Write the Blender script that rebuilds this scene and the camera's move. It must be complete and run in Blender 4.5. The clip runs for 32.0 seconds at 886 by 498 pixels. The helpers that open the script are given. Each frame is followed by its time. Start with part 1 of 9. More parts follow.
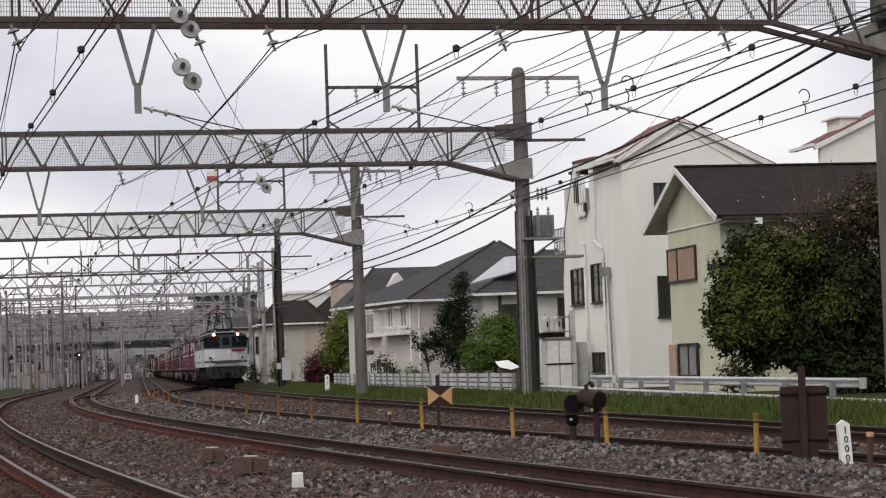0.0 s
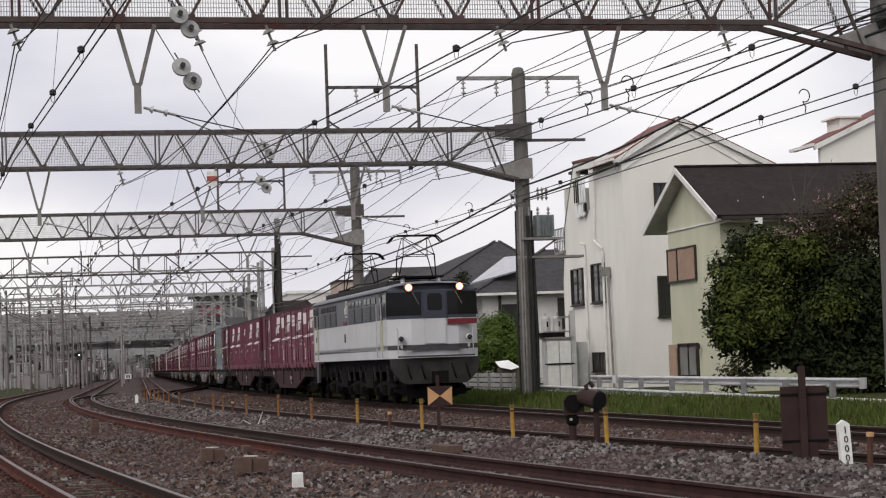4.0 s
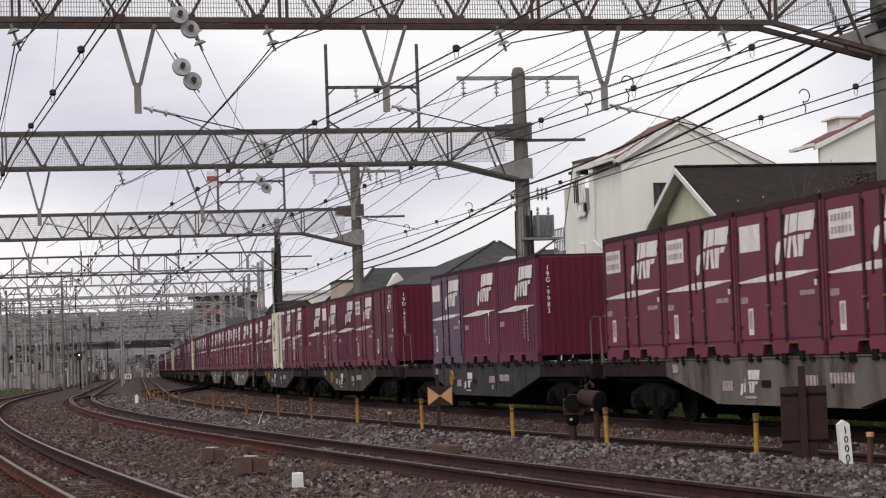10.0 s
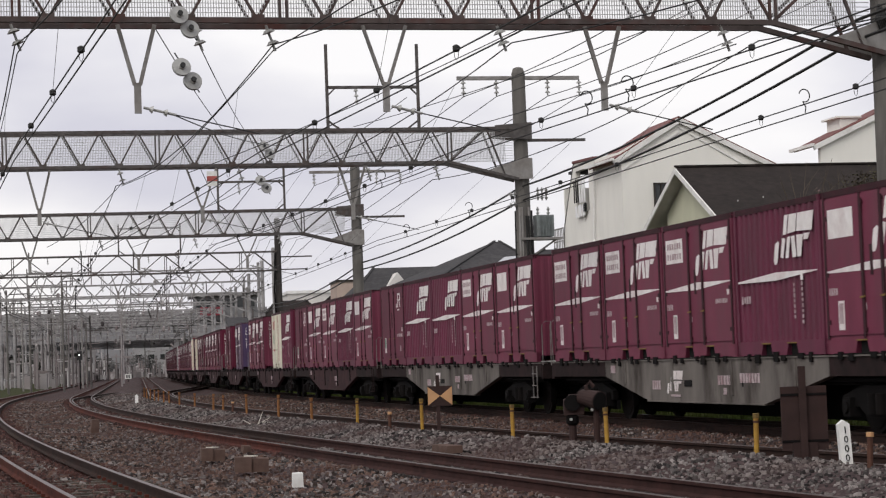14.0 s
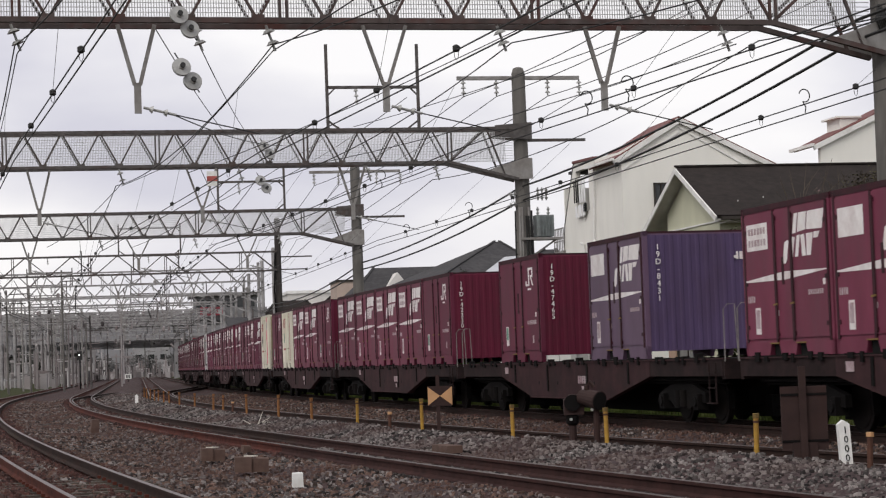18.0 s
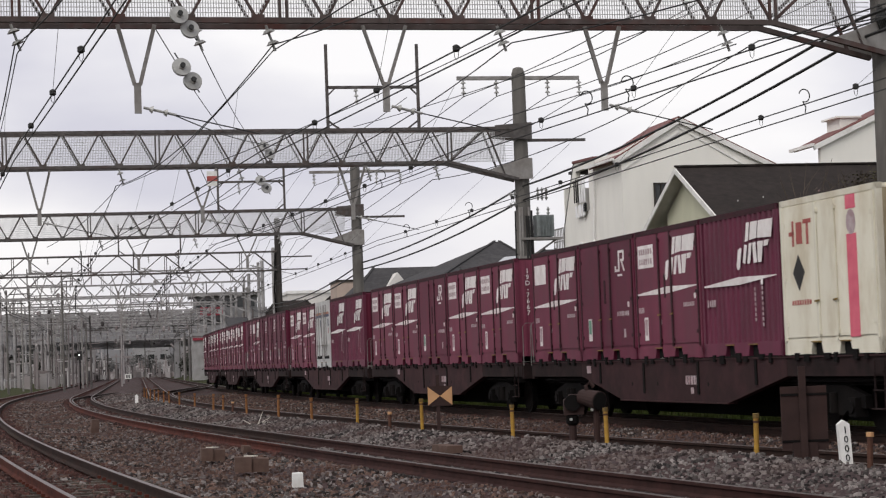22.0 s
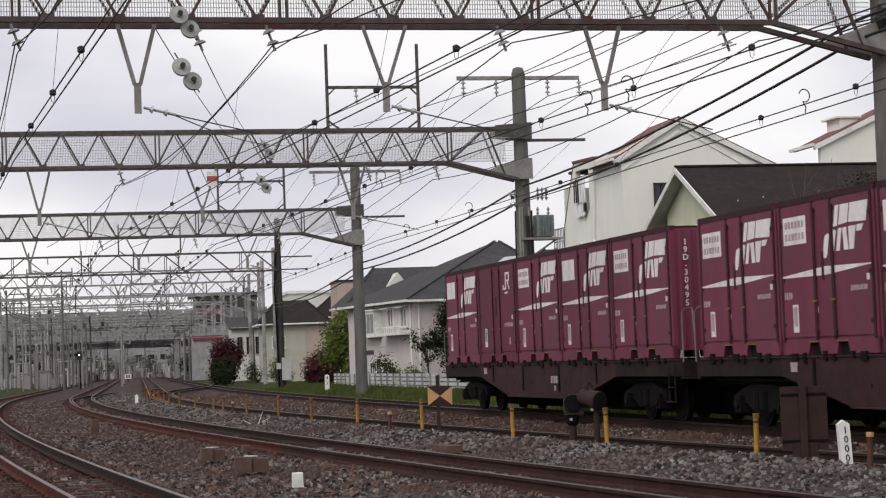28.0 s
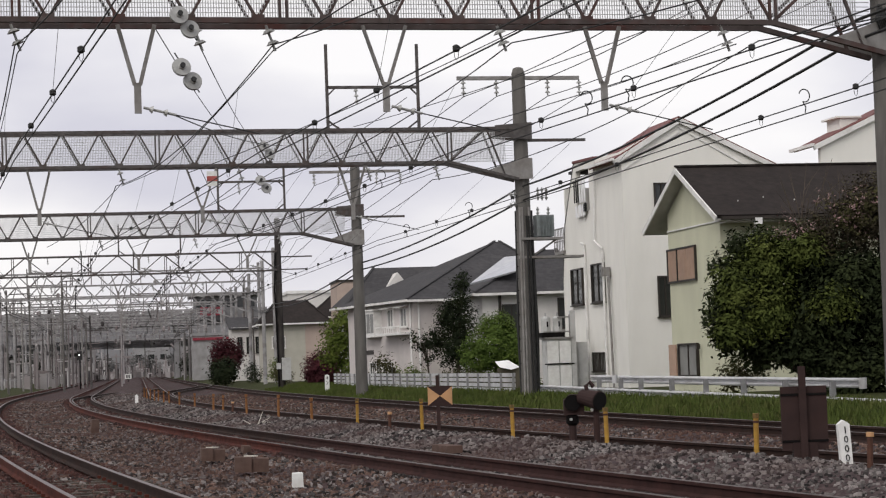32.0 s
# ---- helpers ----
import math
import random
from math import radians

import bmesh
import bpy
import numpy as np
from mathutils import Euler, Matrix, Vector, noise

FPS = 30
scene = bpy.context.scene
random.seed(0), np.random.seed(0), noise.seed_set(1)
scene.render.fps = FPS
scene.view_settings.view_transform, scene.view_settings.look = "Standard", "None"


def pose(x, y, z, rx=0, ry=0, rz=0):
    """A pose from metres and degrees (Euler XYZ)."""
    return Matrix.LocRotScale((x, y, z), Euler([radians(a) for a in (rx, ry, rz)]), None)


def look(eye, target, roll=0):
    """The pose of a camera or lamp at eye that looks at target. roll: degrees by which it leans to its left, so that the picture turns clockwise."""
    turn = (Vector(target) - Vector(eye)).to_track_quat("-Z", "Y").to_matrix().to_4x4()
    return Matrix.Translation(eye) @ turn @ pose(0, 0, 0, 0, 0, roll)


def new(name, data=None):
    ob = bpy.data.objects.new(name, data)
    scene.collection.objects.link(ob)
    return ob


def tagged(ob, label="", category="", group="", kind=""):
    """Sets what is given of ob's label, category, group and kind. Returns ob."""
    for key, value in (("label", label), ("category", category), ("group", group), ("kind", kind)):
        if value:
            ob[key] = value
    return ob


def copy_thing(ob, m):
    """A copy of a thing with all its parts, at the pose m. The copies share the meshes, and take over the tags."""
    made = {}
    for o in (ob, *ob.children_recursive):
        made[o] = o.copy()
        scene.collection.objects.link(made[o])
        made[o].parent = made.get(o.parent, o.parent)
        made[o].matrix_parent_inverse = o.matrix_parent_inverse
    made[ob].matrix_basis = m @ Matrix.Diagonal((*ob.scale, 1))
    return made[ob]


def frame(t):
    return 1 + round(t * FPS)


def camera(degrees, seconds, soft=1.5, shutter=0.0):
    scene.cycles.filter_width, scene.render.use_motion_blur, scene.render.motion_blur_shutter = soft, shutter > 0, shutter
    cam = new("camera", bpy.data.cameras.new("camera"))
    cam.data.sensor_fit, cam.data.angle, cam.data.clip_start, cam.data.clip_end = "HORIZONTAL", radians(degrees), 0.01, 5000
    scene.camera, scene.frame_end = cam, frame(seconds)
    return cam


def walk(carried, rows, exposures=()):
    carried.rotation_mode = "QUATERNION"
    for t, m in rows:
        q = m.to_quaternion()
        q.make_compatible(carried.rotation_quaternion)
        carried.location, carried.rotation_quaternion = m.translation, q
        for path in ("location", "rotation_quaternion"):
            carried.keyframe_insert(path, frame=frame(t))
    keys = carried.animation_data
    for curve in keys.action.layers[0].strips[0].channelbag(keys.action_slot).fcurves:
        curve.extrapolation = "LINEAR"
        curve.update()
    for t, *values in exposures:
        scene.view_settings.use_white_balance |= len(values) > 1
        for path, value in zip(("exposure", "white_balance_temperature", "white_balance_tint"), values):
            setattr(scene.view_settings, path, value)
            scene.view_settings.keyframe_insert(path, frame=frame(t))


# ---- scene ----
# ---- camera ----
EYE = (0.0, 0.0, 1.4075)
AIM = (0.0, math.cos(0.0543), 1.4075 + math.sin(0.0543))
cam = camera(24.49, 32.0, 1.2, 0.08)
walk(cam, [(0.0, look(EYE, AIM, -2.06)), (32.0, look(EYE, AIM, -2.06))], exposures=[(0.0, 0.31), (32.0, 0.31)])

# ---- world and light: a bright overcast sky ----
SUN_ELEV, SUN_ROT = 46.0, 214.0
world = bpy.data.worlds.new("overcast_sky")
scene.world = world
world.use_nodes = True
wn, wl = world.node_tree.nodes, world.node_tree.links
wn.clear()
w_out = wn.new("ShaderNodeOutputWorld")
w_bg = wn.new("ShaderNodeBackground")
w_sky = wn.new("ShaderNodeTexSky")
w_sky.sky_type = "NISHITA"
w_sky.sun_disc = False
w_sky.sun_elevation, w_sky.sun_rotation = radians(SUN_ELEV), radians(SUN_ROT)
w_sky.air_density, w_sky.dust_density = 1.0, 3.0
# cloud cover: soft grey and white banks over the clear sky
w_co = wn.new("ShaderNodeTexCoord")
w_map = wn.new("ShaderNodeMapping")
w_map.inputs["Scale"].default_value = (1.0, 1.0, 2.6)
w_noise = wn.new("ShaderNodeTexNoise")
w_noise.inputs["Scale"].default_value = 3.2
w_noise.inputs["Detail"].default_value = 6.0
w_noise.inputs["Roughness"].default_value = 0.45
w_ramp = wn.new("ShaderNodeValToRGB")
w_ramp.color_ramp.elements[0].position, w_ramp.color_ramp.elements[0].color = 0.38, (5.6, 5.5, 6.2, 1)
w_ramp.color_ramp.elements[1].position, w_ramp.color_ramp.elements[1].color = 0.56, (8.35, 8.15, 8.18, 1)
w_mix = wn.new("ShaderNodeMixRGB")
w_mix.inputs["Fac"].default_value = 0.93
wl.new(w_co.outputs["Generated"], w_map.inputs["Vector"])
wl.new(w_map.outputs["Vector"], w_noise.inputs["Vector"])
wl.new(w_noise.outputs["Fac"], w_ramp.inputs["Fac"])
wl.new(w_sky.outputs["Color"], w_mix.inputs["Color1"])
wl.new(w_ramp.outputs["Color"], w_mix.inputs["Color2"])
wl.new(w_mix.outputs["Color"], w_bg.inputs["Color"])
w_bg.inputs["Strength"].default_value = 0.10
wl.new(w_bg.outputs["Background"], w_out.inputs["Surface"])
sun_data = bpy.data.lights.new("sun", "SUN")
sun_data.energy, sun_data.angle, sun_data.color = 1.25, radians(35), (1.0, 0.96, 0.9)
sun = new("sun", sun_data)
_az, _el = radians(SUN_ROT), radians(SUN_ELEV)
_to_sun = Vector((math.sin(_az) * math.cos(_el), math.cos(_az) * math.cos(_el), math.sin(_el)))
sun.rotation_euler = _to_sun.to_track_quat("Z", "Y").to_euler()

# ---- materials ----
MATS = {}


def mat(name, c1, c2=None, scale=6.0, rough=0.7, metal=0.0, bump=0.0, bump_scale=30.0, stain=None, stain_scale=1.2,
        stain_amount=0.5, stretch=(1, 1, 1), vary=0.0, emit=0.0, detail=6.0, space="Object"):
    """Two-scale procedural surface: fine grain between c1 and c2, larger stains, bump and a little variation from object to object."""
    if name in MATS:
        return MATS[name]
    m = bpy.data.materials.new(name)
    m.use_nodes = True
    n, l = m.node_tree.nodes, m.node_tree.links
    b = n["Principled BSDF"]
    c2 = c2 or tuple(v * 0.8 for v in c1)
    co = n.new("ShaderNodeTexCoord")
    mp = n.new("ShaderNodeMapping")
    mp.inputs["Scale"].default_value = stretch
    l.new(co.outputs[space], mp.inputs["Vector"])
    t = n.new("ShaderNodeTexNoise")
    t.inputs["Scale"].default_value, t.inputs["Detail"].default_value = scale, detail
    l.new(mp.outputs["Vector"], t.inputs["Vector"])
    r = n.new("ShaderNodeValToRGB")
    r.color_ramp.elements[0].position, r.color_ramp.elements[0].color = 0.3, (*c1, 1)
    r.color_ramp.elements[1].position, r.color_ramp.elements[1].color = 0.7, (*c2, 1)
    l.new(t.outputs["Fac"], r.inputs["Fac"])
    col = r.outputs["Color"]
    if stain:
        t2 = n.new("ShaderNodeTexNoise")
        t2.inputs["Scale"].default_value, t2.inputs["Detail"].default_value = stain_scale, 8.0
        t2.inputs["Roughness"].default_value = 0.65
        l.new(mp.outputs["Vector"], t2.inputs["Vector"])
        r2 = n.new("ShaderNodeValToRGB")
        r2.color_ramp.elements[0].position, r2.color_ramp.elements[0].color = 0.48, (0, 0, 0, 1)
        r2.color_ramp.elements[1].position, r2.color_ramp.elements[1].color = 0.68, (stain_amount,) * 3 + (1,)
        l.new(t2.outputs["Fac"], r2.inputs["Fac"])
        mx = n.new("ShaderNodeMixRGB")
        l.new(r2.outputs["Color"], mx.inputs["Fac"])
        l.new(col, mx.inputs["Color1"])
        mx.inputs["Color2"].default_value = (*stain, 1)
        col = mx.outputs["Color"]
    if vary:
        oi = n.new("ShaderNodeObjectInfo")
        mr = n.new("ShaderNodeMapRange")
        mr.inputs["To Min"].default_value, mr.inputs["To Max"].default_value = 1 - vary, 1 + vary
        l.new(oi.outputs["Random"], mr.inputs["Value"])
        hs = n.new("ShaderNodeHueSaturation")
        l.new(mr.outputs["Result"], hs.inputs["Value"])
        l.new(col, hs.inputs["Color"])
        col = hs.outputs["Color"]
    l.new(col, b.inputs["Base Color"])
    b.inputs["Roughness"].default_value, b.inputs["Metallic"].default_value = rough, metal
    b.inputs["Specular IOR Level"].default_value = 0.5 if rough < 0.45 else 0.28 if rough < 0.75 else 0.12
    if bump:
        t3 = n.new("ShaderNodeTexNoise")
        t3.inputs["Scale"].default_value, t3.inputs["Detail"].default_value = bump_scale, 5.0
        l.new(mp.outputs["Vector"], t3.inputs["Vector"])
        bp = n.new("ShaderNodeBump")
        bp.inputs["Strength"].default_value, bp.inputs["Distance"].default_value = bump, 0.03
        l.new(t3.outputs["Fac"], bp.inputs["Height"])
        l.new(bp.outputs["Normal"], b.inputs["Normal"])
    if emit:
        b.inputs["Emission Color"].default_value = (*c1, 1)
        b.inputs["Emission Strength"].default_value = emit
    MATS[name] = m
    return m


def glass(name, tint, rough=0.06):
    m = mat(name, tint, tuple(v * 0.7 for v in tint), 2.0, rough)
    return m


# paler copy of the gantry steel for far rows, distance haze in the colour
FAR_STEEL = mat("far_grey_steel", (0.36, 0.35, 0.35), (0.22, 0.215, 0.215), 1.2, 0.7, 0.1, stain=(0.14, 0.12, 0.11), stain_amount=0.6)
STEEL = mat("galvanised_steel_weathered", (0.125, 0.115, 0.112), (0.07, 0.064, 0.062), 5, 0.65, 0.3, stain=(0.075, 0.042, 0.032), stain_amount=0.6)
RUSTY = mat("rusty_painted_steel", (0.11, 0.09, 0.087), (0.06, 0.048, 0.045), 4, 0.8, 0.1, stain=(0.095, 0.040, 0.034), stain_scale=1.2, stain_amount=0.8)
LIGHT_STEEL = mat("light_grey_steel", (0.52, 0.52, 0.52), (0.40, 0.40, 0.41), 5, 0.55, 0.2, stain=(0.2, 0.16, 0.13), stain_amount=0.5)
WIREM = mat("dull_wire", (0.05, 0.05, 0.05), (0.03, 0.03, 0.03), 3, 0.7, 0.2)
MESHW = mat("zinc_wire_mesh", (0.66, 0.66, 0.67), (0.55, 0.55, 0.56), 3, 0.6, 0.1)
CONC = mat("concrete_pole", (0.165, 0.155, 0.145), (0.11, 0.105, 0.098), 3, 0.9, bump=0.2, stain=(0.065, 0.06, 0.057), stretch=(1, 1, 0.25))
DARKPOLE = mat("dark_creosote_pole", (0.06, 0.055, 0.05), (0.035, 0.03, 0.03), 6, 0.9, stretch=(1, 1, 0.2))
RAILTOP = mat("worn_rail_steel", (0.085, 0.06, 0.052), (0.05, 0.036, 0.031), 8, 0.5, 0.5)
RAILBRIGHT = mat("bright_rail_steel", (0.16, 0.125, 0.118), (0.09, 0.068, 0.062), 8, 0.46, 0.7)
RAILSIDE = mat("rusty_rail_side", (0.088, 0.028, 0.021), (0.040, 0.014, 0.011), 6, 0.9, 0.0, stain=(0.13, 0.038, 0.024))
RAILMAROON = mat("dark_maroon_rail_side", (0.046, 0.022, 0.020), (0.026, 0.013, 0.012), 6, 0.9, 0.0, stain=(0.062, 0.028, 0.024))
RAILDARK = mat("dark_rail_side", (0.036, 0.022, 0.018), (0.02, 0.013, 0.012), 6, 0.9, 0.0, stain=(0.055, 0.026, 0.02))
SLEEPER = mat("sleeper_wood", (0.10, 0.085, 0.07), (0.055, 0.045, 0.04), 10, 0.95, stretch=(0.3, 3, 1), vary=0.25)
BALLAST = mat("ballast_bed", (0.084, 0.060, 0.060), (0.021, 0.0145, 0.0145), 13, 0.95, bump=1.0, bump_scale=9, stain=(0.048, 0.022, 0.018), stain_scale=0.33, stain_amount=0.75)
BALLAST_RUST = mat("rust_stained_ballast", (0.075, 0.032, 0.027), (0.020, 0.011, 0.010), 13, 0.95, bump=1.0, bump_scale=9, stain=(0.055, 0.018, 0.014), stain_scale=0.5, stain_amount=0.7)
EARTH = mat("earth_ground", (0.12, 0.105, 0.08), (0.08, 0.075, 0.055), 2, 1.0, bump=0.5, bump_scale=6)
GRASSG = mat("grass_ground", (0.040, 0.044, 0.014), (0.024, 0.028, 0.009), 3, 1.0, bump=0.6, bump_scale=12)
GRASS = mat("grass_blades", (0.080, 0.104, 0.025), (0.046, 0.066, 0.016), 1.5, 0.9, stain=(0.11, 0.10, 0.042), stain_scale=0.8, stain_amount=0.6)
PLATE = mat("bolted_plate_steel", (0.30, 0.29, 0.28), (0.22, 0.21, 0.20), 5, 0.6, 0.3, stain=(0.13, 0.10, 0.085))
YELLOW = mat("yellow_marker_paint", (0.40, 0.235, 0.04), (0.29, 0.16, 0.032), 9, 0.7, stain=(0.14, 0.07, 0.035))
WHITEP = mat("white_paint", (0.78, 0.78, 0.76), (0.68, 0.68, 0.66), 8, 0.6, stain=(0.45, 0.42, 0.38), stain_amount=0.5)
BLACKP = mat("black_paint", (0.025, 0.024, 0.024), (0.018, 0.017, 0.017), 8, 0.6)

# ---- mesh helpers ----


class Shape:
    """Collects simple solids into one mesh."""

    def __init__(self):
        self.v, self.f = [], []

    def add(self, v, f):
        o = len(self.v)
        self.v += [tuple(p) for p in v]
        self.f += [tuple(i + o for i in q) for q in f]
        return self

    def box(self, x, y, z, sx, sy, sz, rz=0.0):
        c, s = math.cos(rz), math.sin(rz)
        v = []
        for dz in (-0.5, 0.5):
            for dx, dy in ((-0.5, -0.5), (0.5, -0.5), (0.5, 0.5), (-0.5, 0.5)):
                a, b = dx * sx, dy * sy
                v.append((x + a * c - b * s, y + a * s + b * c, z + dz * sz))
        return self.add(v, [(3, 2, 1, 0), (4, 5, 6, 7), (0, 1, 5, 4), (1, 2, 6, 5), (2, 3, 7, 6), (3, 0, 4, 7)])

    def bar(self, p, q, w, h=None):
        """A straight bar of section w x h from p to q."""
        h = h or w
        p, q = Vector(p), Vector(q)
        d = (q - p).normalized()
        up = Vector((0, 0, 1)) if abs(d.z) < 0.95 else Vector((0, 1, 0))
        a = d.cross(up).normalized() * (w / 2)
        b = d.cross(a).normalized() * (h / 2)
        v = [e + sa * a + sb * b for e in (p, q) for sa, sb in ((-1, -1), (1, -1), (1, 1), (-1, 1))]
        return self.add(v, [(3, 2, 1, 0), (4, 5, 6, 7), (0, 1, 5, 4), (1, 2, 6, 5), (2, 3, 7, 6), (3, 0, 4, 7)])

    def tube(self, p, q, r, r2=None, n=10):
        r2 = r if r2 is None else r2
        p, q = Vector(p), Vector(q)
        d = (q - p).normalized()
        up = Vector((0, 0, 1)) if abs(d.z) < 0.95 else Vector((0, 1, 0))
        a = d.cross(up).normalized()
        b = d.cross(a).normalized()
        v = []
        for e, rr in ((p, r), (q, r2)):
            for i in range(n):
                t = 2 * math.pi * i / n
                v.append(e + a * (rr * math.cos(t)) + b * (rr * math.sin(t)))
        f = [(i, (i + 1) % n, n + (i + 1) % n, n + i) for i in range(n)]
        return self.add(v, f + [tuple(range(n - 1, -1, -1)), tuple(range(n, 2 * n))])

    def line(self, pts, r, n=5):
        """A round wire along points, in one piece."""
        pts = [Vector(p) for p in pts]
        v, f = [], []
        for i, p in enumerate(pts):
            d = (pts[min(i + 1, len(pts) - 1)] - pts[max(i - 1, 0)]).normalized()
            up = Vector((0, 0, 1)) if abs(d.z) < 0.9 else Vector((0.3, 1, 0)).normalized()
            a = d.cross(up).normalized()
            b = d.cross(a).normalized()
            for k in range(n):
                t = 2 * math.pi * k / n
                v.append(p + a * (r * math.cos(t)) + b * (r * math.sin(t)))
        for i in range(len(pts) - 1):
            for k in range(n):
                f.append((i * n + k, i * n + (k + 1) % n, (i + 1) * n + (k + 1) % n, (i + 1) * n + k))
        f += [tuple(range(n - 1, -1, -1)), tuple(range((len(pts) - 1) * n, len(pts) * n))]
        return self.add(v, f)

    def lathe(self, prof, at=(0, 0, 0), n=16, axis="z"):
        v, f = [], []
        for r, z in prof:
            for i in range(n):
                t = 2 * math.pi * i / n
                x, y = r * math.cos(t), r * math.sin(t)
                q = {"z": (x, y, z), "y": (x, z, y), "x": (z, x, y)}[axis]
                v.append((q[0] + at[0], q[1] + at[1], q[2] + at[2]))
        for k in range(len(prof) - 1):
            for i in range(n):
                j = (i + 1) % n
                f.append((k * n + i, k * n + j, (k + 1) * n + j, (k + 1) * n + i))
        f += [tuple(range(n - 1, -1, -1)), tuple(range((len(prof) - 1) * n, len(prof) * n))]
        return self.add(v, f)

    def prism(self, poly, y0, y1, plane="xz"):
        """A flat outline in x-z (or x-y, y-z) given thickness along the third axis."""
        n = len(poly)
        v = []
        for t in (y0, y1):
            for a, b in poly:
                v.append({"xz": (a, t, b), "xy": (a, b, t), "yz": (t, a, b)}[plane])
        f = [tuple(range(n)), tuple(range(2 * n - 1, n - 1, -1))]
        f += [((i + 1) % n, i, n + i, n + (i + 1) % n) for i in range(n)]
        return self.add(v, f)

    def mesh(self, name, material, smooth=False):
        me = bpy.data.meshes.new(name)
        me.from_pydata(self.v, [], self.f)
        me.materials.append(material)
        bm = bmesh.new()
        bm.from_mesh(me)
        bmesh.ops.recalc_face_normals(bm, faces=bm.faces)
        bm.to_mesh(me)
        bm.free()
        if smooth:
            me.polygons.foreach_set("use_smooth", [True] * len(me.polygons))
        return me


def part(name, sh, material, parent, label="", smooth=False):
    """One mesh object under a thing or a part."""
    ob = new(name, sh if isinstance(sh, bpy.types.Mesh) else sh.mesh(name, material, smooth))
    ob.parent = parent
    if name in ("operator_mark", "notice_lettering", "wagon_number", "serial_number", "company_mark"):
        tagged(ob, kind="stuff")
    if label:
        tagged(ob, label)
    return ob


def thing(name, label, category, m=None, group="", kind=""):
    ob = new(name)
    ob.empty_display_size = 0.3
    if m is not None:
        ob.matrix_basis = m
    return tagged(ob, label, category, group, kind)


def solo(name, sh, material, label, category, m=None, group="", kind="", smooth=False):
    ob = new(name, sh.mesh(name, material, smooth))
    if m is not None:
        ob.matrix_basis = m
    return tagged(ob, label, category, group, kind)


def lettering(body, height, thick=0.006):
    """A mesh of text in the built-in font, centred, in the x-z plane facing -y."""
    cu = bpy.data.curves.new("lettering", "FONT")
    cu.body, cu.size, cu.align_x, cu.align_y, cu.extrude = body, height, "CENTER", "CENTER", thick
    cu.resolution_u = 2
    ob = bpy.data.objects.new("lettering", cu)
    me = bpy.data.meshes.new_from_object(ob)
    bpy.data.objects.remove(ob)
    me.transform(Matrix.Rotation(radians(90), 4, "X"))
    me.materials.clear()
    return me


# ---- the tracks' lines ----
def heading(s):
    """Freight track: heading in degrees off +y against distance s back along the train."""
    return float(np.interp(s, (-60, -20, 0, 20, 40, 60, 80, 100, 120, 150, 200, 900),
                           (-12.9, -13.2, -13.6, -13.6, -12.92, -11.91, -10.88, -10.1, -9.6, -9.1, -8.8, -8.8)))


S0, S1 = -520, 900
_S = np.arange(S0, S1 + 1.0, 1.0)
_H = np.radians([heading(s) for s in _S])
_X = np.concatenate([[0], np.cumsum((np.sin(_H[1:]) + np.sin(_H[:-1])) / 2)])
_Y = np.concatenate([[0], np.cumsum((np.cos(_H[1:]) + np.cos(_H[:-1])) / 2)])
_X += 8.246 + 1.25 * math.cos(_H[-S0]) - _X[-S0]
_Y += 23.605 - 1.25 * math.sin(_H[-S0]) - _Y[-S0]


def freight(s, side=0.0):
    """Point on the freight track's centre line, or side metres to its far (right) side."""
    x, y, h = np.interp(s, _S, _X), np.interp(s, _S, _Y), np.interp(s, _S, _H)
    return Vector((x + side * math.cos(h), y - side * math.sin(h), 0))


def bend(a, b, c, y_end):
    """Track line x = a + b y + c y^2, going on straight past y_end."""
    def f(y):
        if y <= y_end:
            return a + b * y + c * y * y
        return a + b * y_end + c * y_end * y_end + (b + 2 * c * y_end) * (y - y_end)
    return f


LINE_FREIGHT = lambda y: float(np.interp(y, _Y, _X))
LINE_2 = bend(14.30, -0.3835, 0.00103, 113)
LINE_3 = bend(9.43, -0.3500, 0.00077, 128)
LINE_4 = bend(3.45, -0.3220, 0.00064, 134)

# ---- ground ----
def ground_height(x, y):
    if -60 < y < 480:
        d = x - LINE_FREIGHT(y)
        if d > 1.9:
            return -0.36 + 0.42 * min(1.0, (d - 1.9) / 2.4)
        w = x - LINE_4(y)
        if w < -3.0:
            return -0.36 + 0.3 * min(1.0, (-3.0 - w) / 3.0)
        return -0.36
    return -0.05


def build_ground():
    ys = [-900, -300, -60] + list(np.arange(-50, 200, 4.0)) + list(np.arange(200, 480, 20.0)) + [500, 800, 1500, 4000]
    v, f = [], []
    for y in ys:
        c = LINE_FREIGHT(min(max(y, -400), 800))
        l = LINE_4(min(max(y, -60), 800))
        xs = [-4000, -600, -150, l - 12, l - 6, l - 4.5, l - 3, l] + [c - 3, c, c + 1.9, c + 2.6, c + 3.4, c + 4.3, c + 6, c + 14, c + 60, c + 300, 4000]
        for x in xs:
            v.append((x, y, ground_height(x, y)))
    n = 19
    for j in range(len(ys) - 1):
        for i in range(n - 1):
            a = j * n + i
            f.append((a, a + 1, a + n + 1, a + n))
    sh = Shape().add(v, f)
    ob = solo("ground", sh, EARTH, "bare earth and grass ground beside the tracks", "ground", kind="structure")
    ob.data.materials.append(GRASSG)
    for p in ob.data.polygons:
        y, x = p.center.y, p.center.x
        if -60 < y < 480 and (x - LINE_FREIGHT(y) > 1.9 or x - LINE_4(y) < -3):
            p.material_index = 1
    return ob


build_ground()


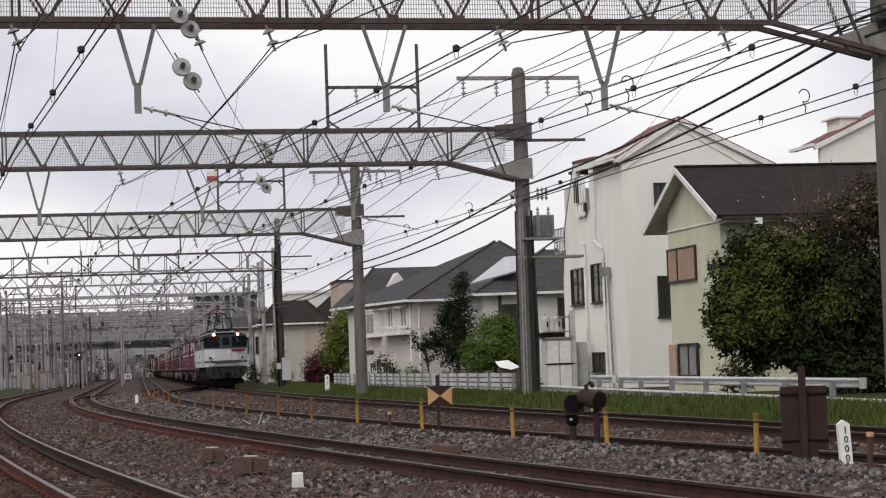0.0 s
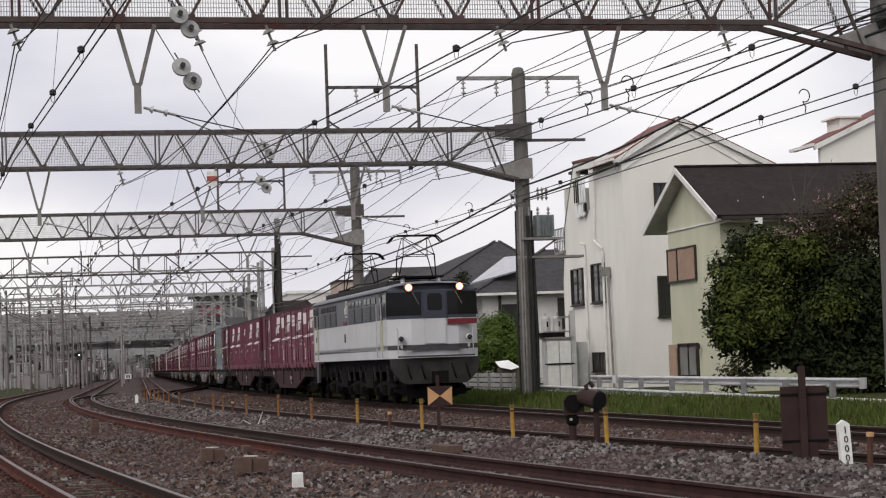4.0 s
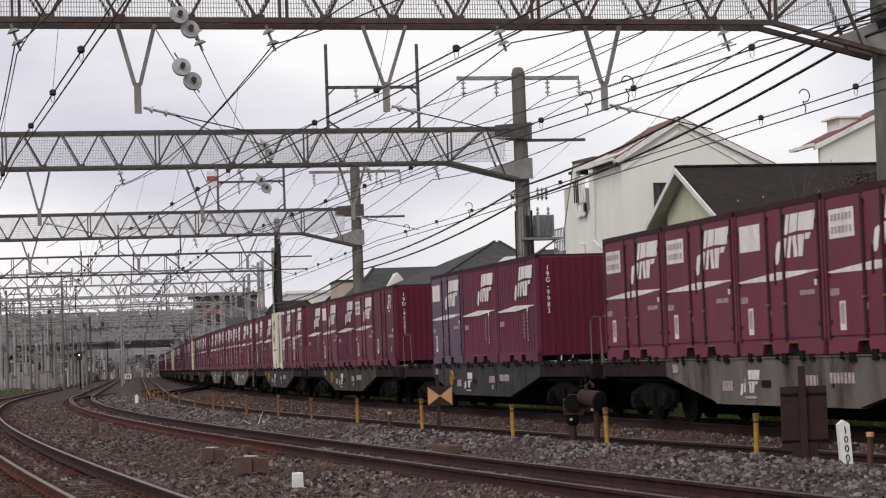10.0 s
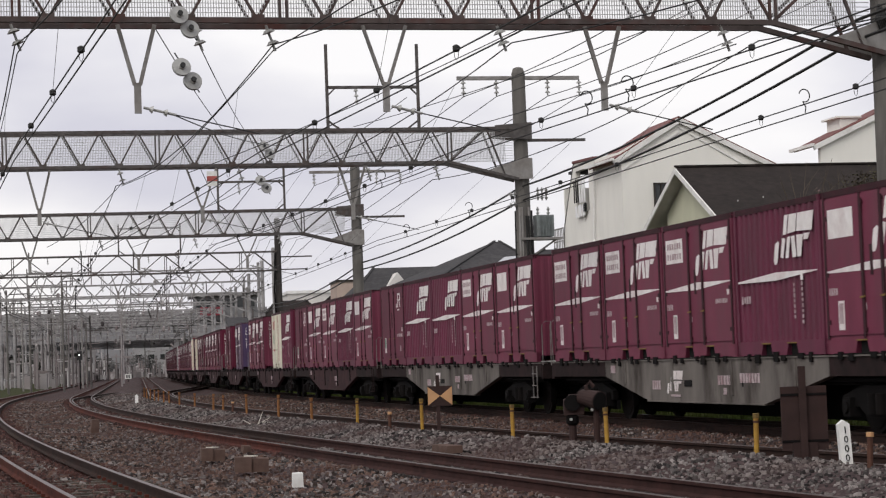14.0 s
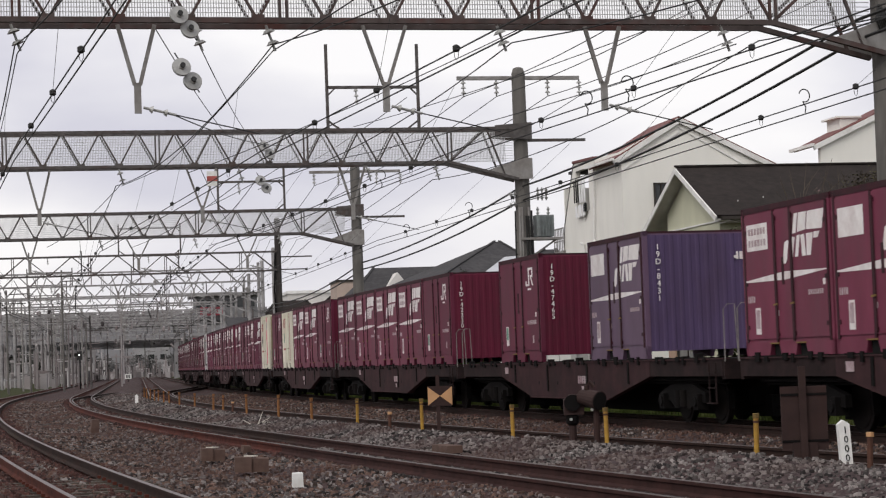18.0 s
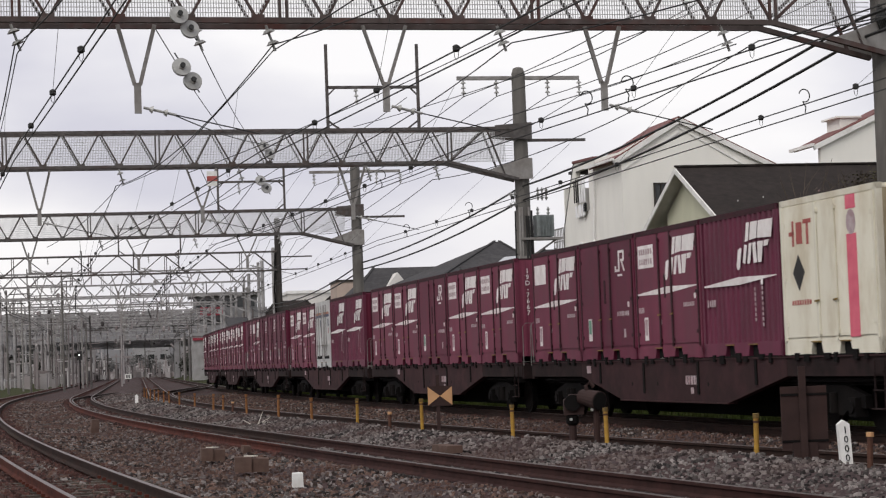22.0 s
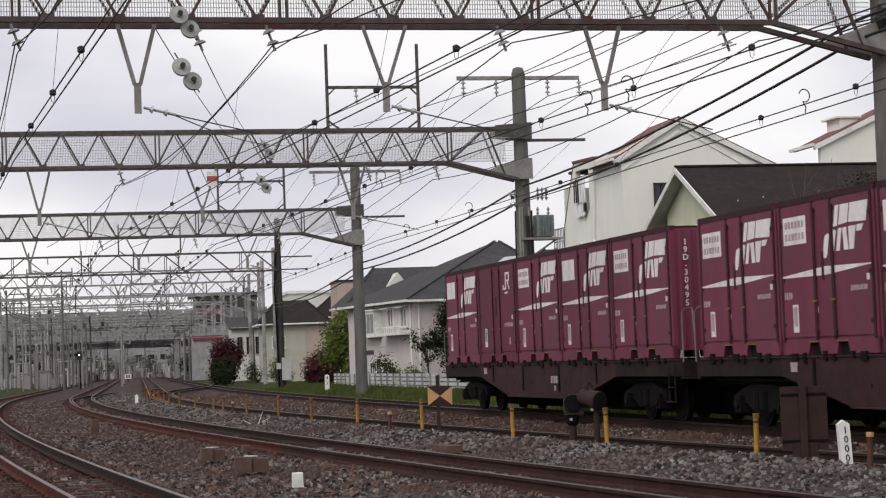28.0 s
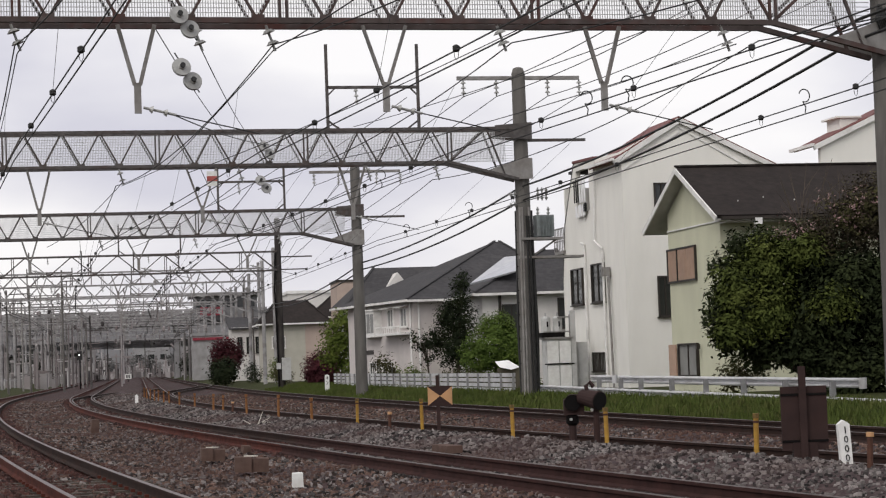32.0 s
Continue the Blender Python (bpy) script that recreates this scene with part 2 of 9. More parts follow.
def ballast_height(x, y):
    return 0.05 * noise.noise((x * 0.9, y * 0.5, 0.0)) + 0.035 * noise.noise((x * 3.1, y * 3.1, 4.0))


def build_ballast():
    """One bed under all four tracks, lower in the cess between them."""
    v, f = [], []
    ys = list(np.arange(-30, 12, 3.0)) + list(np.arange(12, 70, 0.35)) + list(np.arange(70, 200, 2.0)) + list(np.arange(200, 620, 14.0))
    n = 84
    for y in ys:
        lines = [LINE_4(y), LINE_3(y), LINE_2(y), LINE_FREIGHT(y)]
        x0, x1 = lines[0] - 2.6, lines[3] + 1.9
        for i in range(n):
            x = x0 + (x1 - x0) * i / (n - 1)
            d = min(abs(x - t) for t in lines)
            z = -0.17 - 0.10 * min(1.0, max(0.0, (d - 1.25) / 0.6)) + ballast_height(x, y)
            if lines[1] + 0.9 < x < lines[2] - 0.75:  # heaped up between the second and third tracks
                u = (x - lines[1] - 0.9) / max(0.2, lines[2] - lines[1] - 1.65)
                z = -0.16 + 0.20 * min(1.0, u * 1.6) * min(1.0, (1 - u) * 8) + ballast_height(x, y)
            if i in (0, n - 1):
                z = -0.45
            if min(abs(abs(x - t) - 0.567) for t in lines) < 0.2:
                z -= 0.05
            v.append((x, y, z))
    for j in range(len(ys) - 1):
        for i in range(n - 1):
            a = j * n + i
            f.append((a, a + 1, a + n + 1, a + n))
    me = bpy.data.meshes.new("ballast_bed")
    me.from_pydata(v, [], f)
    me.materials.append(BALLAST)
    me.materials.append(BALLAST_RUST)
    for p in me.polygons:
        c = p.center
        r = min(abs(abs(c.x - t(c.y)) - 0.567) for t in (LINE_4, LINE_3, LINE_2, LINE_FREIGHT))
        if (r < 0.34 + 0.25 * noise.noise((c.x * 0.7, c.y * 0.7, 9.0)) and not (c.x > -2.5 and c.x < LINE_2(c.y) - 1.2)) or c.x < LINE_4(c.y) - 0.9:
            p.material_index = 1
    return tagged(new("ballast_bed", me), "grey-brown crushed stone bed under the four tracks", "ballast", kind="structure")


build_ballast()

RAIL_PROFILE = [(-0.07, -0.17), (0.07, -0.17), (0.064, -0.15), (0.014, -0.125), (0.012, -0.05), (0.036, -0.04), (0.036, -0.004),
                (0.028, 0.0), (-0.028, 0.0), (-0.036, -0.004), (-0.036, -0.04), (-0.012, -0.05), (-0.014, -0.125), (-0.064, -0.15)]


def build_track(name, line, y0, y1, label, top=RAILTOP, flank=RAILSIDE):
    """Two rails swept along a line, with the sleepers under them."""
    track = thing(name, label, "railway track", kind="structure")
    ys = list(np.arange(y0, 90, 1.0)) + list(np.arange(90, y1, 6.0)) + [y1]
    k = len(RAIL_PROFILE)
    for side in (-0.567, 0.567):
        v, f = [], []
        for y in ys:
            slope = (line(y + 0.5) - line(y - 0.5))
            c = 1 / math.hypot(1, slope)
            px, py = line(y) + side * c, y - side * c * slope
            for a, z in RAIL_PROFILE:
                v.append((px + a * c, py - a * c * slope, z))
        for j in range(len(ys) - 1):
            for i in range(k):
                a, b = j * k + i, j * k + (i + 1) % k
                f.append((a, b, b + k, a + k))
        me = bpy.data.meshes.new("rail")
        me.from_pydata(v, [], f)
        # right-hand rails: shaded flank put into the colour, darker than the left
        me.materials.append(RAILDARK if side > 0 else flank)
        me.materials.append(top)
        me.materials.append(RAILMAROON)
        for p in me.polygons:
            if p.index % k in (6, 7, 8):
                p.material_index = 1
            elif flank == RAILSIDE and p.center.x > -3.0:
                p.material_index = 2
        part("rail", me, RAILSIDE, track)
    return track


TRACKS = [
    build_track("track_freight", LINE_FREIGHT, -60, 900, "freight track with dark rails on ballast", flank=RAILDARK),
    build_track("track_second", LINE_2, -20, 900, "side track with dark rusty rails on ballast", flank=RAILDARK),
    build_track("track_third", LINE_3, 4, 900, "main track with red-brown rusty rails on ballast"),
    build_track("track_fourth", LINE_4, 4, 900, "main track with bright-topped rails on wooden sleepers", RAILBRIGHT),
]


def crossover(p, q, y0, y1):
    """Line that leaves track p at y0 and nears track q at y1."""
    def f(y):
        u = min(max((y - y0) / (y1 - y0), 0.0), 1.0)
        return p(y) + (q(y) - p(y)) * (0.03 + 0.94 * u * u * (3 - 2 * u))
    return f


build_track("crossover_track", crossover(LINE_2, LINE_FREIGHT, 118, 178), 118, 178, "dark crossover rails between two tracks", flank=RAILDARK)
build_track("crossover_track", crossover(LINE_3, LINE_2, 112, 165), 112, 165, "dark crossover rails between two tracks", flank=RAILDARK)

# ---- the train: where each vehicle is ----
_PACE_T = (0, 1, 2, 3, 3.5, 4.5, 5.5, 5.7, 6, 6.5, 7.5, 8.5, 9.5, 10.5, 12, 13.5, 14.5, 17, 20, 22, 24, 25.5, 28, 32)
_PACE_D = (16.0, 12.3, 9.65, 7.5, 6.75, 5.1, 3.4, 3.0, 2.4, 1.9, 1.0, 0.1, -0.42, -0.4, -0.12, -0.1, 0.0, 0.13, 0.45, 0.4, 0.18, 0.3, -0.05, -0.05)


def travelled(t):
    """Metres run by the slowing train."""
    return 22.983 * t - 0.15395 * t * t + 0.000143 * t * t * t + float(np.interp(t, _PACE_T, _PACE_D))


def vehicle_pose(s, t, half):
    """Pose of a vehicle whose centre lies s metres back along the track at the start, standing on two bogies."""
    c = s - travelled(t)
    a, b = freight(c - half), freight(c + half)
    d = a - b
    m = (a + b) / 2
    return Matrix.Translation(m) @ Matrix.Rotation(math.atan2(d.y, d.x), 4, "Z")


TIMES = [0.5 * i for i in range(65)]
MOVES = []  # (thing, centre s, half bogie distance, pose on the vehicle)
WAGON_1 = 551.77 - 19 * 20.4
PITCH = 20.4
LOCO_S = WAGON_1 - 10.2 - 8.37


def motions():
    for ob, s, half, local in MOVES:
        walk(ob, [(t, vehicle_pose(s, t, half) @ local) for t in TIMES])


MAROON = mat("maroon_container_paint", (0.178, 0.032, 0.065), (0.136, 0.024, 0.050), 2.5, 0.62, stain=(0.118, 0.046, 0.061), stain_scale=1.0, stain_amount=0.6, vary=0.08, stretch=(1, 1, 0.4))
NEW_MAROON = mat("newer_maroon_paint", (0.130, 0.015, 0.042), (0.100, 0.012, 0.033), 2.5, 0.6, stain=(0.088, 0.024, 0.038), stain_amount=0.5, vary=0.08, stretch=(1, 1, 0.4))
RIB_MAROON = mat("dull_ribbed_maroon_paint", (0.138, 0.026, 0.056), (0.106, 0.020, 0.043), 2.5, 0.62, stain=(0.090, 0.036, 0.049), stain_amount=0.6, vary=0.14, stretch=(1, 1, 0.4))
LONG_MAROON = mat("dark_brown_maroon_paint", (0.105, 0.024, 0.038), (0.078, 0.018, 0.028), 2.5, 0.62, stain=(0.06, 0.028, 0.032), stain_amount=0.6, stretch=(1, 1, 0.4))
# end walls of plain and ribbed boxes: deeper maroon than their sides
DEEP_MAROON = mat("deep_maroon_end_paint", (0.098, 0.0055, 0.024), (0.080, 0.0048, 0.020), 2.5, 0.65, stain=(0.06, 0.012, 0.02), stain_amount=0.4, vary=0.1, stretch=(1, 1, 0.4))
DARK_MAROON = mat("dirty_maroon_frame", (0.045, 0.008, 0.014), (0.026, 0.006, 0.010), 6, 0.7, stain=(0.02, 0.010, 0.010))
LILAC = mat("faded_lilac_paint", (0.125, 0.075, 0.125), (0.10, 0.058, 0.10), 2.5, 0.5, stain=(0.085, 0.045, 0.07), stain_amount=0.5, stretch=(1, 1, 0.4))
PURPLE = mat("purple_paint", (0.075, 0.048, 0.115), (0.06, 0.038, 0.09), 2.5, 0.5, stain=(0.06, 0.035, 0.07), stretch=(1, 1, 0.4))
CREAM = mat("cream_paint", (0.72, 0.69, 0.58), (0.65, 0.62, 0.51), 2.5, 0.5, stain=(0.42, 0.33, 0.2), stain_scale=1.3, stain_amount=0.5, stretch=(1, 1, 0.4), vary=0.1)
SKYBLUE = mat("faded_blue_paint", (0.18, 0.235, 0.29), (0.225, 0.255, 0.27), 1.2, 0.55, stain=(0.235, 0.245, 0.21), stain_scale=0.6, stain_amount=0.85, stretch=(1, 1, 0.4))
DIMBLUE = mat("pale_blue_frame", (0.24, 0.30, 0.34), (0.18, 0.235, 0.27), 4, 0.5, stain=(0.25, 0.27, 0.28))
SILVER = mat("silver_panel", (0.60, 0.60, 0.60), (0.50, 0.50, 0.50), 3, 0.5, 0.1, stain=(0.25, 0.23, 0.2), stretch=(1, 1, 0.4))
LOGO_WHITE = mat("faded_white_marking", (0.83, 0.80, 0.79), (0.70, 0.66, 0.65), 5, 0.6, stain=(0.40, 0.26, 0.26), stain_amount=0.4)
LOGO_DIM = mat("worn_white_marking", (0.50, 0.42, 0.43), (0.36, 0.27, 0.29), 9, 0.7, stain=(0.2, 0.08, 0.09), stain_scale=3, stain_amount=0.7)
GREEN_TAG = mat("green_sticker", (0.16, 0.34, 0.24), (0.12, 0.26, 0.2), 9, 0.6)
YELLOW_EDGE = mat("yellow_pocket_edge", (0.30, 0.20, 0.04), (0.12, 0.075, 0.03), 9, 0.7, stain=(0.05, 0.03, 0.02), stain_scale=4.0, stain_amount=0.9)
FADED_YELLOW = mat("faded_yellow_lettering", (0.33, 0.33, 0.14), (0.21, 0.26, 0.25), 4, 0.6)
PINK = mat("pink_stripe", (0.70, 0.14, 0.20), (0.6, 0.10, 0.16), 5, 0.5)
NAVY = mat("navy_stripe", (0.06, 0.065, 0.13), (0.05, 0.05, 0.10), 5, 0.5)
RED_MARK = mat("red_marking", (0.40, 0.10, 0.09), (0.32, 0.08, 0.07), 5, 0.6)
# near-black for openings and fillers, their shade put into the colour
SHADE_BLACK = mat("deep_shadow_steel", (0.012, 0.011, 0.011), (0.009, 0.009, 0.009), 5, 0.9)
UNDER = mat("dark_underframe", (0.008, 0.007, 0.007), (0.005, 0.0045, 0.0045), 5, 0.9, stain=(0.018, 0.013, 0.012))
FRAME_BROWN = mat("red_brown_wagon_frame", (0.058, 0.027, 0.029), (0.036, 0.018, 0.020), 3, 0.8, stain=(0.024, 0.016, 0.015), stain_amount=0.8, vary=0.12)
FRAME_GREY = mat("grey_wagon_frame", (0.165, 0.148, 0.135), (0.11, 0.098, 0.09), 3, 0.8, stain=(0.030, 0.023, 0.020), stain_scale=1.1, stain_amount=0.95, stretch=(1, 1, 0.35), vary=0.1)
FRAME_OLIVE = mat("olive_grey_wagon_frame", (0.072, 0.066, 0.056), (0.045, 0.041, 0.035), 3, 0.8, stain=(0.018, 0.014, 0.012), stain_scale=1.1, stain_amount=0.95, stretch=(1, 1, 0.35), vary=0.1)
FRAME_DARK = mat("dark_grey_wagon_frame", (0.060, 0.059, 0.062), (0.038, 0.037, 0.039), 3, 0.8, stain=(0.026, 0.022, 0.019), stain_amount=0.8)
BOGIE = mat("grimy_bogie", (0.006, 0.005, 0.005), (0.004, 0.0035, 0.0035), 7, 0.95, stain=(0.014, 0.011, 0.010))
WHEEL = mat("wheel_steel", (0.014, 0.011, 0.010), (0.008, 0.007, 0.007), 7, 0.85, 0.1)

CL, CW, CH, DECK = 3.715, 2.45, 2.58, 1.28
YS = -CW / 2


def slab(poly, depth=0.012, proud=0.004, y=YS):
    """A thin plate on a side wall, outline in x-z."""
    return Shape().prism(poly, y - proud - depth, y - proud)


def rect(x, z, w, h, **k):
    return slab([(x - w / 2, z - h / 2), (x + w / 2, z - h / 2), (x + w / 2, z + h / 2), (x - w / 2, z + h / 2)], **k)


def freight_logo(c, x, z, w, h, proud=0.012, material=None, worn=False):
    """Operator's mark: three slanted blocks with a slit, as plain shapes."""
    sh = Shape()
    w, x = w * 1.12, x - 0.02 * w
    sl = 0.13 * w
    y0, y1 = YS - proud - 0.003, YS - proud

    def q(*pts):
        sh.prism([(x + a * w + sl * (b + 0.5), z + b * h) for a, b in pts], y0, y1)
    q((-0.57, -0.08), (-0.66, -0.14), (-0.68, -0.52), (-0.64, -0.62), (-0.58, -0.62), (-0.545, -0.54), (-0.53, -0.12))
    q((-0.46, -0.46), (-0.36, -0.5), (-0.33, -0.05), (-0.43, -0.02))
    q((-0.42, 0.04), (-0.31, 0.05), (-0.29, 0.5), (-0.40, 0.5))
    q((-0.27, 0.06), (-0.02, 0.09), (-0.01, 0.5), (-0.26, 0.5))
    q((-0.29, -0.5), (-0.19, -0.5), (-0.17, 0.0), (-0.27, -0.02))
    q((-0.15, -0.02), (-0.04, 0.0), (0.06, -0.5), (-0.06, -0.5))
    q((0.01, 0.09), (0.50, 0.06), (0.52, 0.5), (0.02, 0.5))
    q((0.09, -0.5), (0.21, -0.5), (0.23, 0.0), (0.02, 0.0))
    q((0.25, -0.13), (0.39, -0.13), (0.44, 0.01), (0.26, 0.01))
    return part("operator_mark", sh, material or LOGO_WHITE, c, "white slanted block mark")


def round_logo(c, x, z, h, proud=0.012, material=None):
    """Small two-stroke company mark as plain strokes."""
    sh = Shape()
    w = 1.72 * h
    y0, y1 = YS - proud - 0.003, YS - proud

    def q(x0, z0, x1, z1):
        sh.prism([(x + x0 * w, z + z0 * h), (x + x1 * w, z + z0 * h), (x + x1 * w, z + z1 * h), (x + x0 * w, z + z1 * h)], y0, y1)
    q(-0.42, -0.5, -0.30, -0.22)
    q(-0.42, -0.5, -0.05, -0.38)
    q(-0.12, -0.5, 0.0, 0.5)
    q(0.0, 0.38, 0.36, 0.5)
    q(0.28, 0.05, 0.40, 0.5)
    q(0.08, -0.03, 0.36, 0.09)
    sh.prism([(x + 0.12 * w, z - 0.03 * h), (x + 0.24 * w, z - 0.03 * h), (x + 0.44 * w, z - 0.5 * h), (x + 0.32 * w, z - 0.5 * h)], y0, y1)
    q(-0.2, -0.72, 0.2, -0.62)
    return part("company_mark", sh, material or LOGO_WHITE, c, "white two-stroke company mark")


def bars(x, z, w, h, n, proud=0.012, vertical=False):
    """Writing too small to read: a row of short bars."""
    sh = Shape()
    rnd = random.Random(int((x + 9) * 977 + z * 331 + n))
    for i in range(n):
        a = -0.5 + (i + 0.5) / n
        k = rnd.uniform(0.55, 0.8) / n
        if vertical:
            sh.add(*_plate(x, z + a * h, w, h * k, proud))
        else:
            sh.add(*_plate(x + a * w, z, w * k, h * rnd.uniform(0.8, 1.0), proud))
    return sh


def _plate(x, z, w, h, proud):
    s = rect(x, z, w, h, depth=0.003, proud=proud)
    return s.v, s.f


def vertical_number(c, body, L, y, z_top, step, height):
    """Serial number painted one sign above the other on the front end."""
    me_all = bpy.data.meshes.new("serial_number")
    bm = bmesh.new()
    z = z_top
    for ch in body:
        me = lettering(ch if ch != "." else "-", height)
        me.transform(Matrix.Translation((L / 2 + 0.012, y, z)) @ Matrix.Rotation(radians(90), 4, "Z"))
        bm.from_mesh(me)
        bpy.data.meshes.remove(me)
        z -= step
    bm.to_mesh(me_all)
    bm.free()
    me_all.materials.append(LOGO_WHITE)
    return part("serial_number", me_all, LOGO_WHITE, c, "white serial number painted down the end wall")


def feet(c, L, material, pockets=((-0.55, 0.34), (0.55, 0.34))):
    """Lower side rails with fork pockets, on both sides, and the yellow lips of the pockets."""
    for y, sgn in ((YS, 1), (-YS, -1)):
        sh = Shape()
        edges = [-L / 2] + [e for x, w in pockets for e in (x - w / 2, x + w / 2)] + [L / 2]
        for i_, (a, b) in enumerate(zip(edges[::2], edges[1::2])):
            ta, tb = (0.0 if i_ == 0 else 0.09), (0.0 if b == L / 2 else 0.09)
            sh.prism([(a + ta, 0.0), (b - tb, 0.0), (b, 0.2), (a, 0.2)], y, y + sgn * 0.1)
        sh.box(0, y + sgn * 0.05, 0.225, L, 0.1, 0.05)
        part("bottom_rail", sh, material, c)
        if sgn == 1:
            for x, w in pockets:
                part("fork_pocket", Shape().box(x, y + 0.16, 0.1, w, 0.2, 0.18), SHADE_BLACK, c, "dark fork pocket opening")
                part("pocket_lip", Shape().box(x, y - 0.006, 0.208, w + 0.04, 0.02, 0.022), YELLOW_EDGE, c, "yellow pocket edge")


def shell(c, L, H, paint, frame, end_paint=None, ribs=0, rib_ends=True):
    """Body of a box: core, corner posts, top rails; corrugated sides if ribs."""
    core = Shape().box(0, 0, 0.2 + (H - 0.24) / 2, L - 0.1, CW - 0.1, H - 0.26)
    part("core", core, paint, c)
    for y, sgn in ((YS, 1), (-YS, -1)):
        sh = Shape()
        x0, x1 = -L / 2 + 0.1, L / 2 - 0.1
        z0, z1 = 0.25, H - 0.1
        if ribs:
            n = ribs
            p = (x1 - x0) / n
            prof = []
            for i in range(n):
                a = x0 + i * p
                prof += [(a, 0.035), (a + 0.42 * p, 0.035), (a + 0.55 * p, 0.0), (a + 0.88 * p, 0.0)]
            prof.append((x1, 0.035))
            v = [(a, y + sgn * d, z) for z in (z0, z1) for a, d in prof]
            k = len(prof)
            sh.add(v, [(i, i + 1, k + i + 1, k + i) for i in range(k - 1)])
        else:
            sh.box(0, y + sgn * 0.035, (z0 + z1) / 2, x1 - x0, 0.05, z1 - z0)
        part("side_wall", sh, paint, c)
        part("top_rail", Shape().box(0, y + sgn * 0.05, H - 0.05, L, 0.1, 0.1), frame, c)
    for x in (-L / 2 + 0.05, L / 2 - 0.05):
        sx = 1 if x > 0 else -1
        for y in (YS + 0.05, -YS - 0.05):
            part("corner_post", Shape().box(x, y, H / 2, 0.1, 0.1, H), paint, c)
        sh = Shape()
        if rib_ends:
            n = 12
            p = (CW - 0.2) / n
            prof = []
            for i in range(n):
                a = YS + 0.1 + i * p
                prof += [(a, 0.016), (a + 0.45 * p, 0.016), (a + 0.58 * p, 0.0), (a + 0.87 * p, 0.0)]
            prof.append((-YS - 0.1, 0.016))
            k = len(prof)
            v = [(x + sx * (0.045 - d), a, z) for z in (0.15, H - 0.08) for a, d in prof]
            sh.add(v, [(i, i + 1, k + i + 1, k + i) for i in range(k - 1)])
        else:
            sh.box(x + sx * 0.02, 0, H / 2 + 0.03, 0.05, CW - 0.2, H - 0.22)
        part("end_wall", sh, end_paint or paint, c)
    part("roof", Shape().box(0, 0, H - 0.03, L - 0.16, CW - 0.18, 0.05), frame, c)


def door_set(c, L, H, paint, frame, xs):
    """Door leaves between dark upright posts, with locking rods and handles."""
    for a, b in zip(xs, xs[1:]):
        part("door", Shape().box((a + b) / 2, YS + 0.002, H / 2 + 0.08, b - a - 0.05, 0.025, H - 0.42), paint, c)
    for x in xs:
        post = Shape().box(x, YS - 0.003, H / 2 + 0.06, 0.07, 0.03, H - 0.34)
        if x in (xs[0], xs[-1]):
            for z in (0.5, 1.25, 2.15):
                post.box(x + (0.06 if x < 0 else -0.06), YS - 0.008, z, 0.1, 0.03, 0.07)
        part("post", post, frame, c)
    for x in xs[1:-1]:
        part("locking_rod", Shape().tube((x + 0.09, YS - 0.03, 0.3), (x + 0.09, YS - 0.03, H - 0.2), 0.014, n=6).box(x + 0.09, YS - 0.03, 0.36, 0.07, 0.04, 0.06).box(x + 0.09, YS - 0.03, H - 0.26, 0.07, 0.04, 0.06), frame, c)
        part("handle", Shape().bar((x - 0.04, YS - 0.04, 0.86), (x + 0.13, YS - 0.045, 0.87), 0.02, 0.03), YELLOW_EDGE, c, "yellow door handle")


def stripe(c, L, proud=0.012, z=1.34):
    a, b = -L / 2 + 0.16, L / 2 - 0.14
    sh = slab([(a, z - 0.06), (a + 0.5 * (b - a), z - 0.075), (b, z + 0.02), (b, z + 0.035), (a + 0.5 * (b - a), z + 0.065), (a, z - 0.03)], 0.003, proud)
    return part("stripe", sh, LOGO_WHITE, c, "tapering white stripe")


def small_marks(c, L, proud=0.012):
    part("owner_lettering", bars(-L / 2 + 0.36, 0.98, 0.34, 0.12, 4, proud), LOGO_DIM, c)
    part("number_lettering", bars(L / 2 - 0.62, 1.02, 0.6, 0.09, 8, proud), LOGO_DIM, c)
    part("tare_mark", rect(L / 2 - 0.28, 1.17, 0.1, 0.1, depth=0.003, proud=proud), LOGO_WHITE, c)
    part("tag", rect(-0.35, 0.72, 0.1, 0.1, depth=0.003, proud=proud), LOGO_DIM, c)


BROWN_SIGN = mat("dark_diamond_print", (0.05, 0.03, 0.03), (0.035, 0.022, 0.022), 6, 0.6)


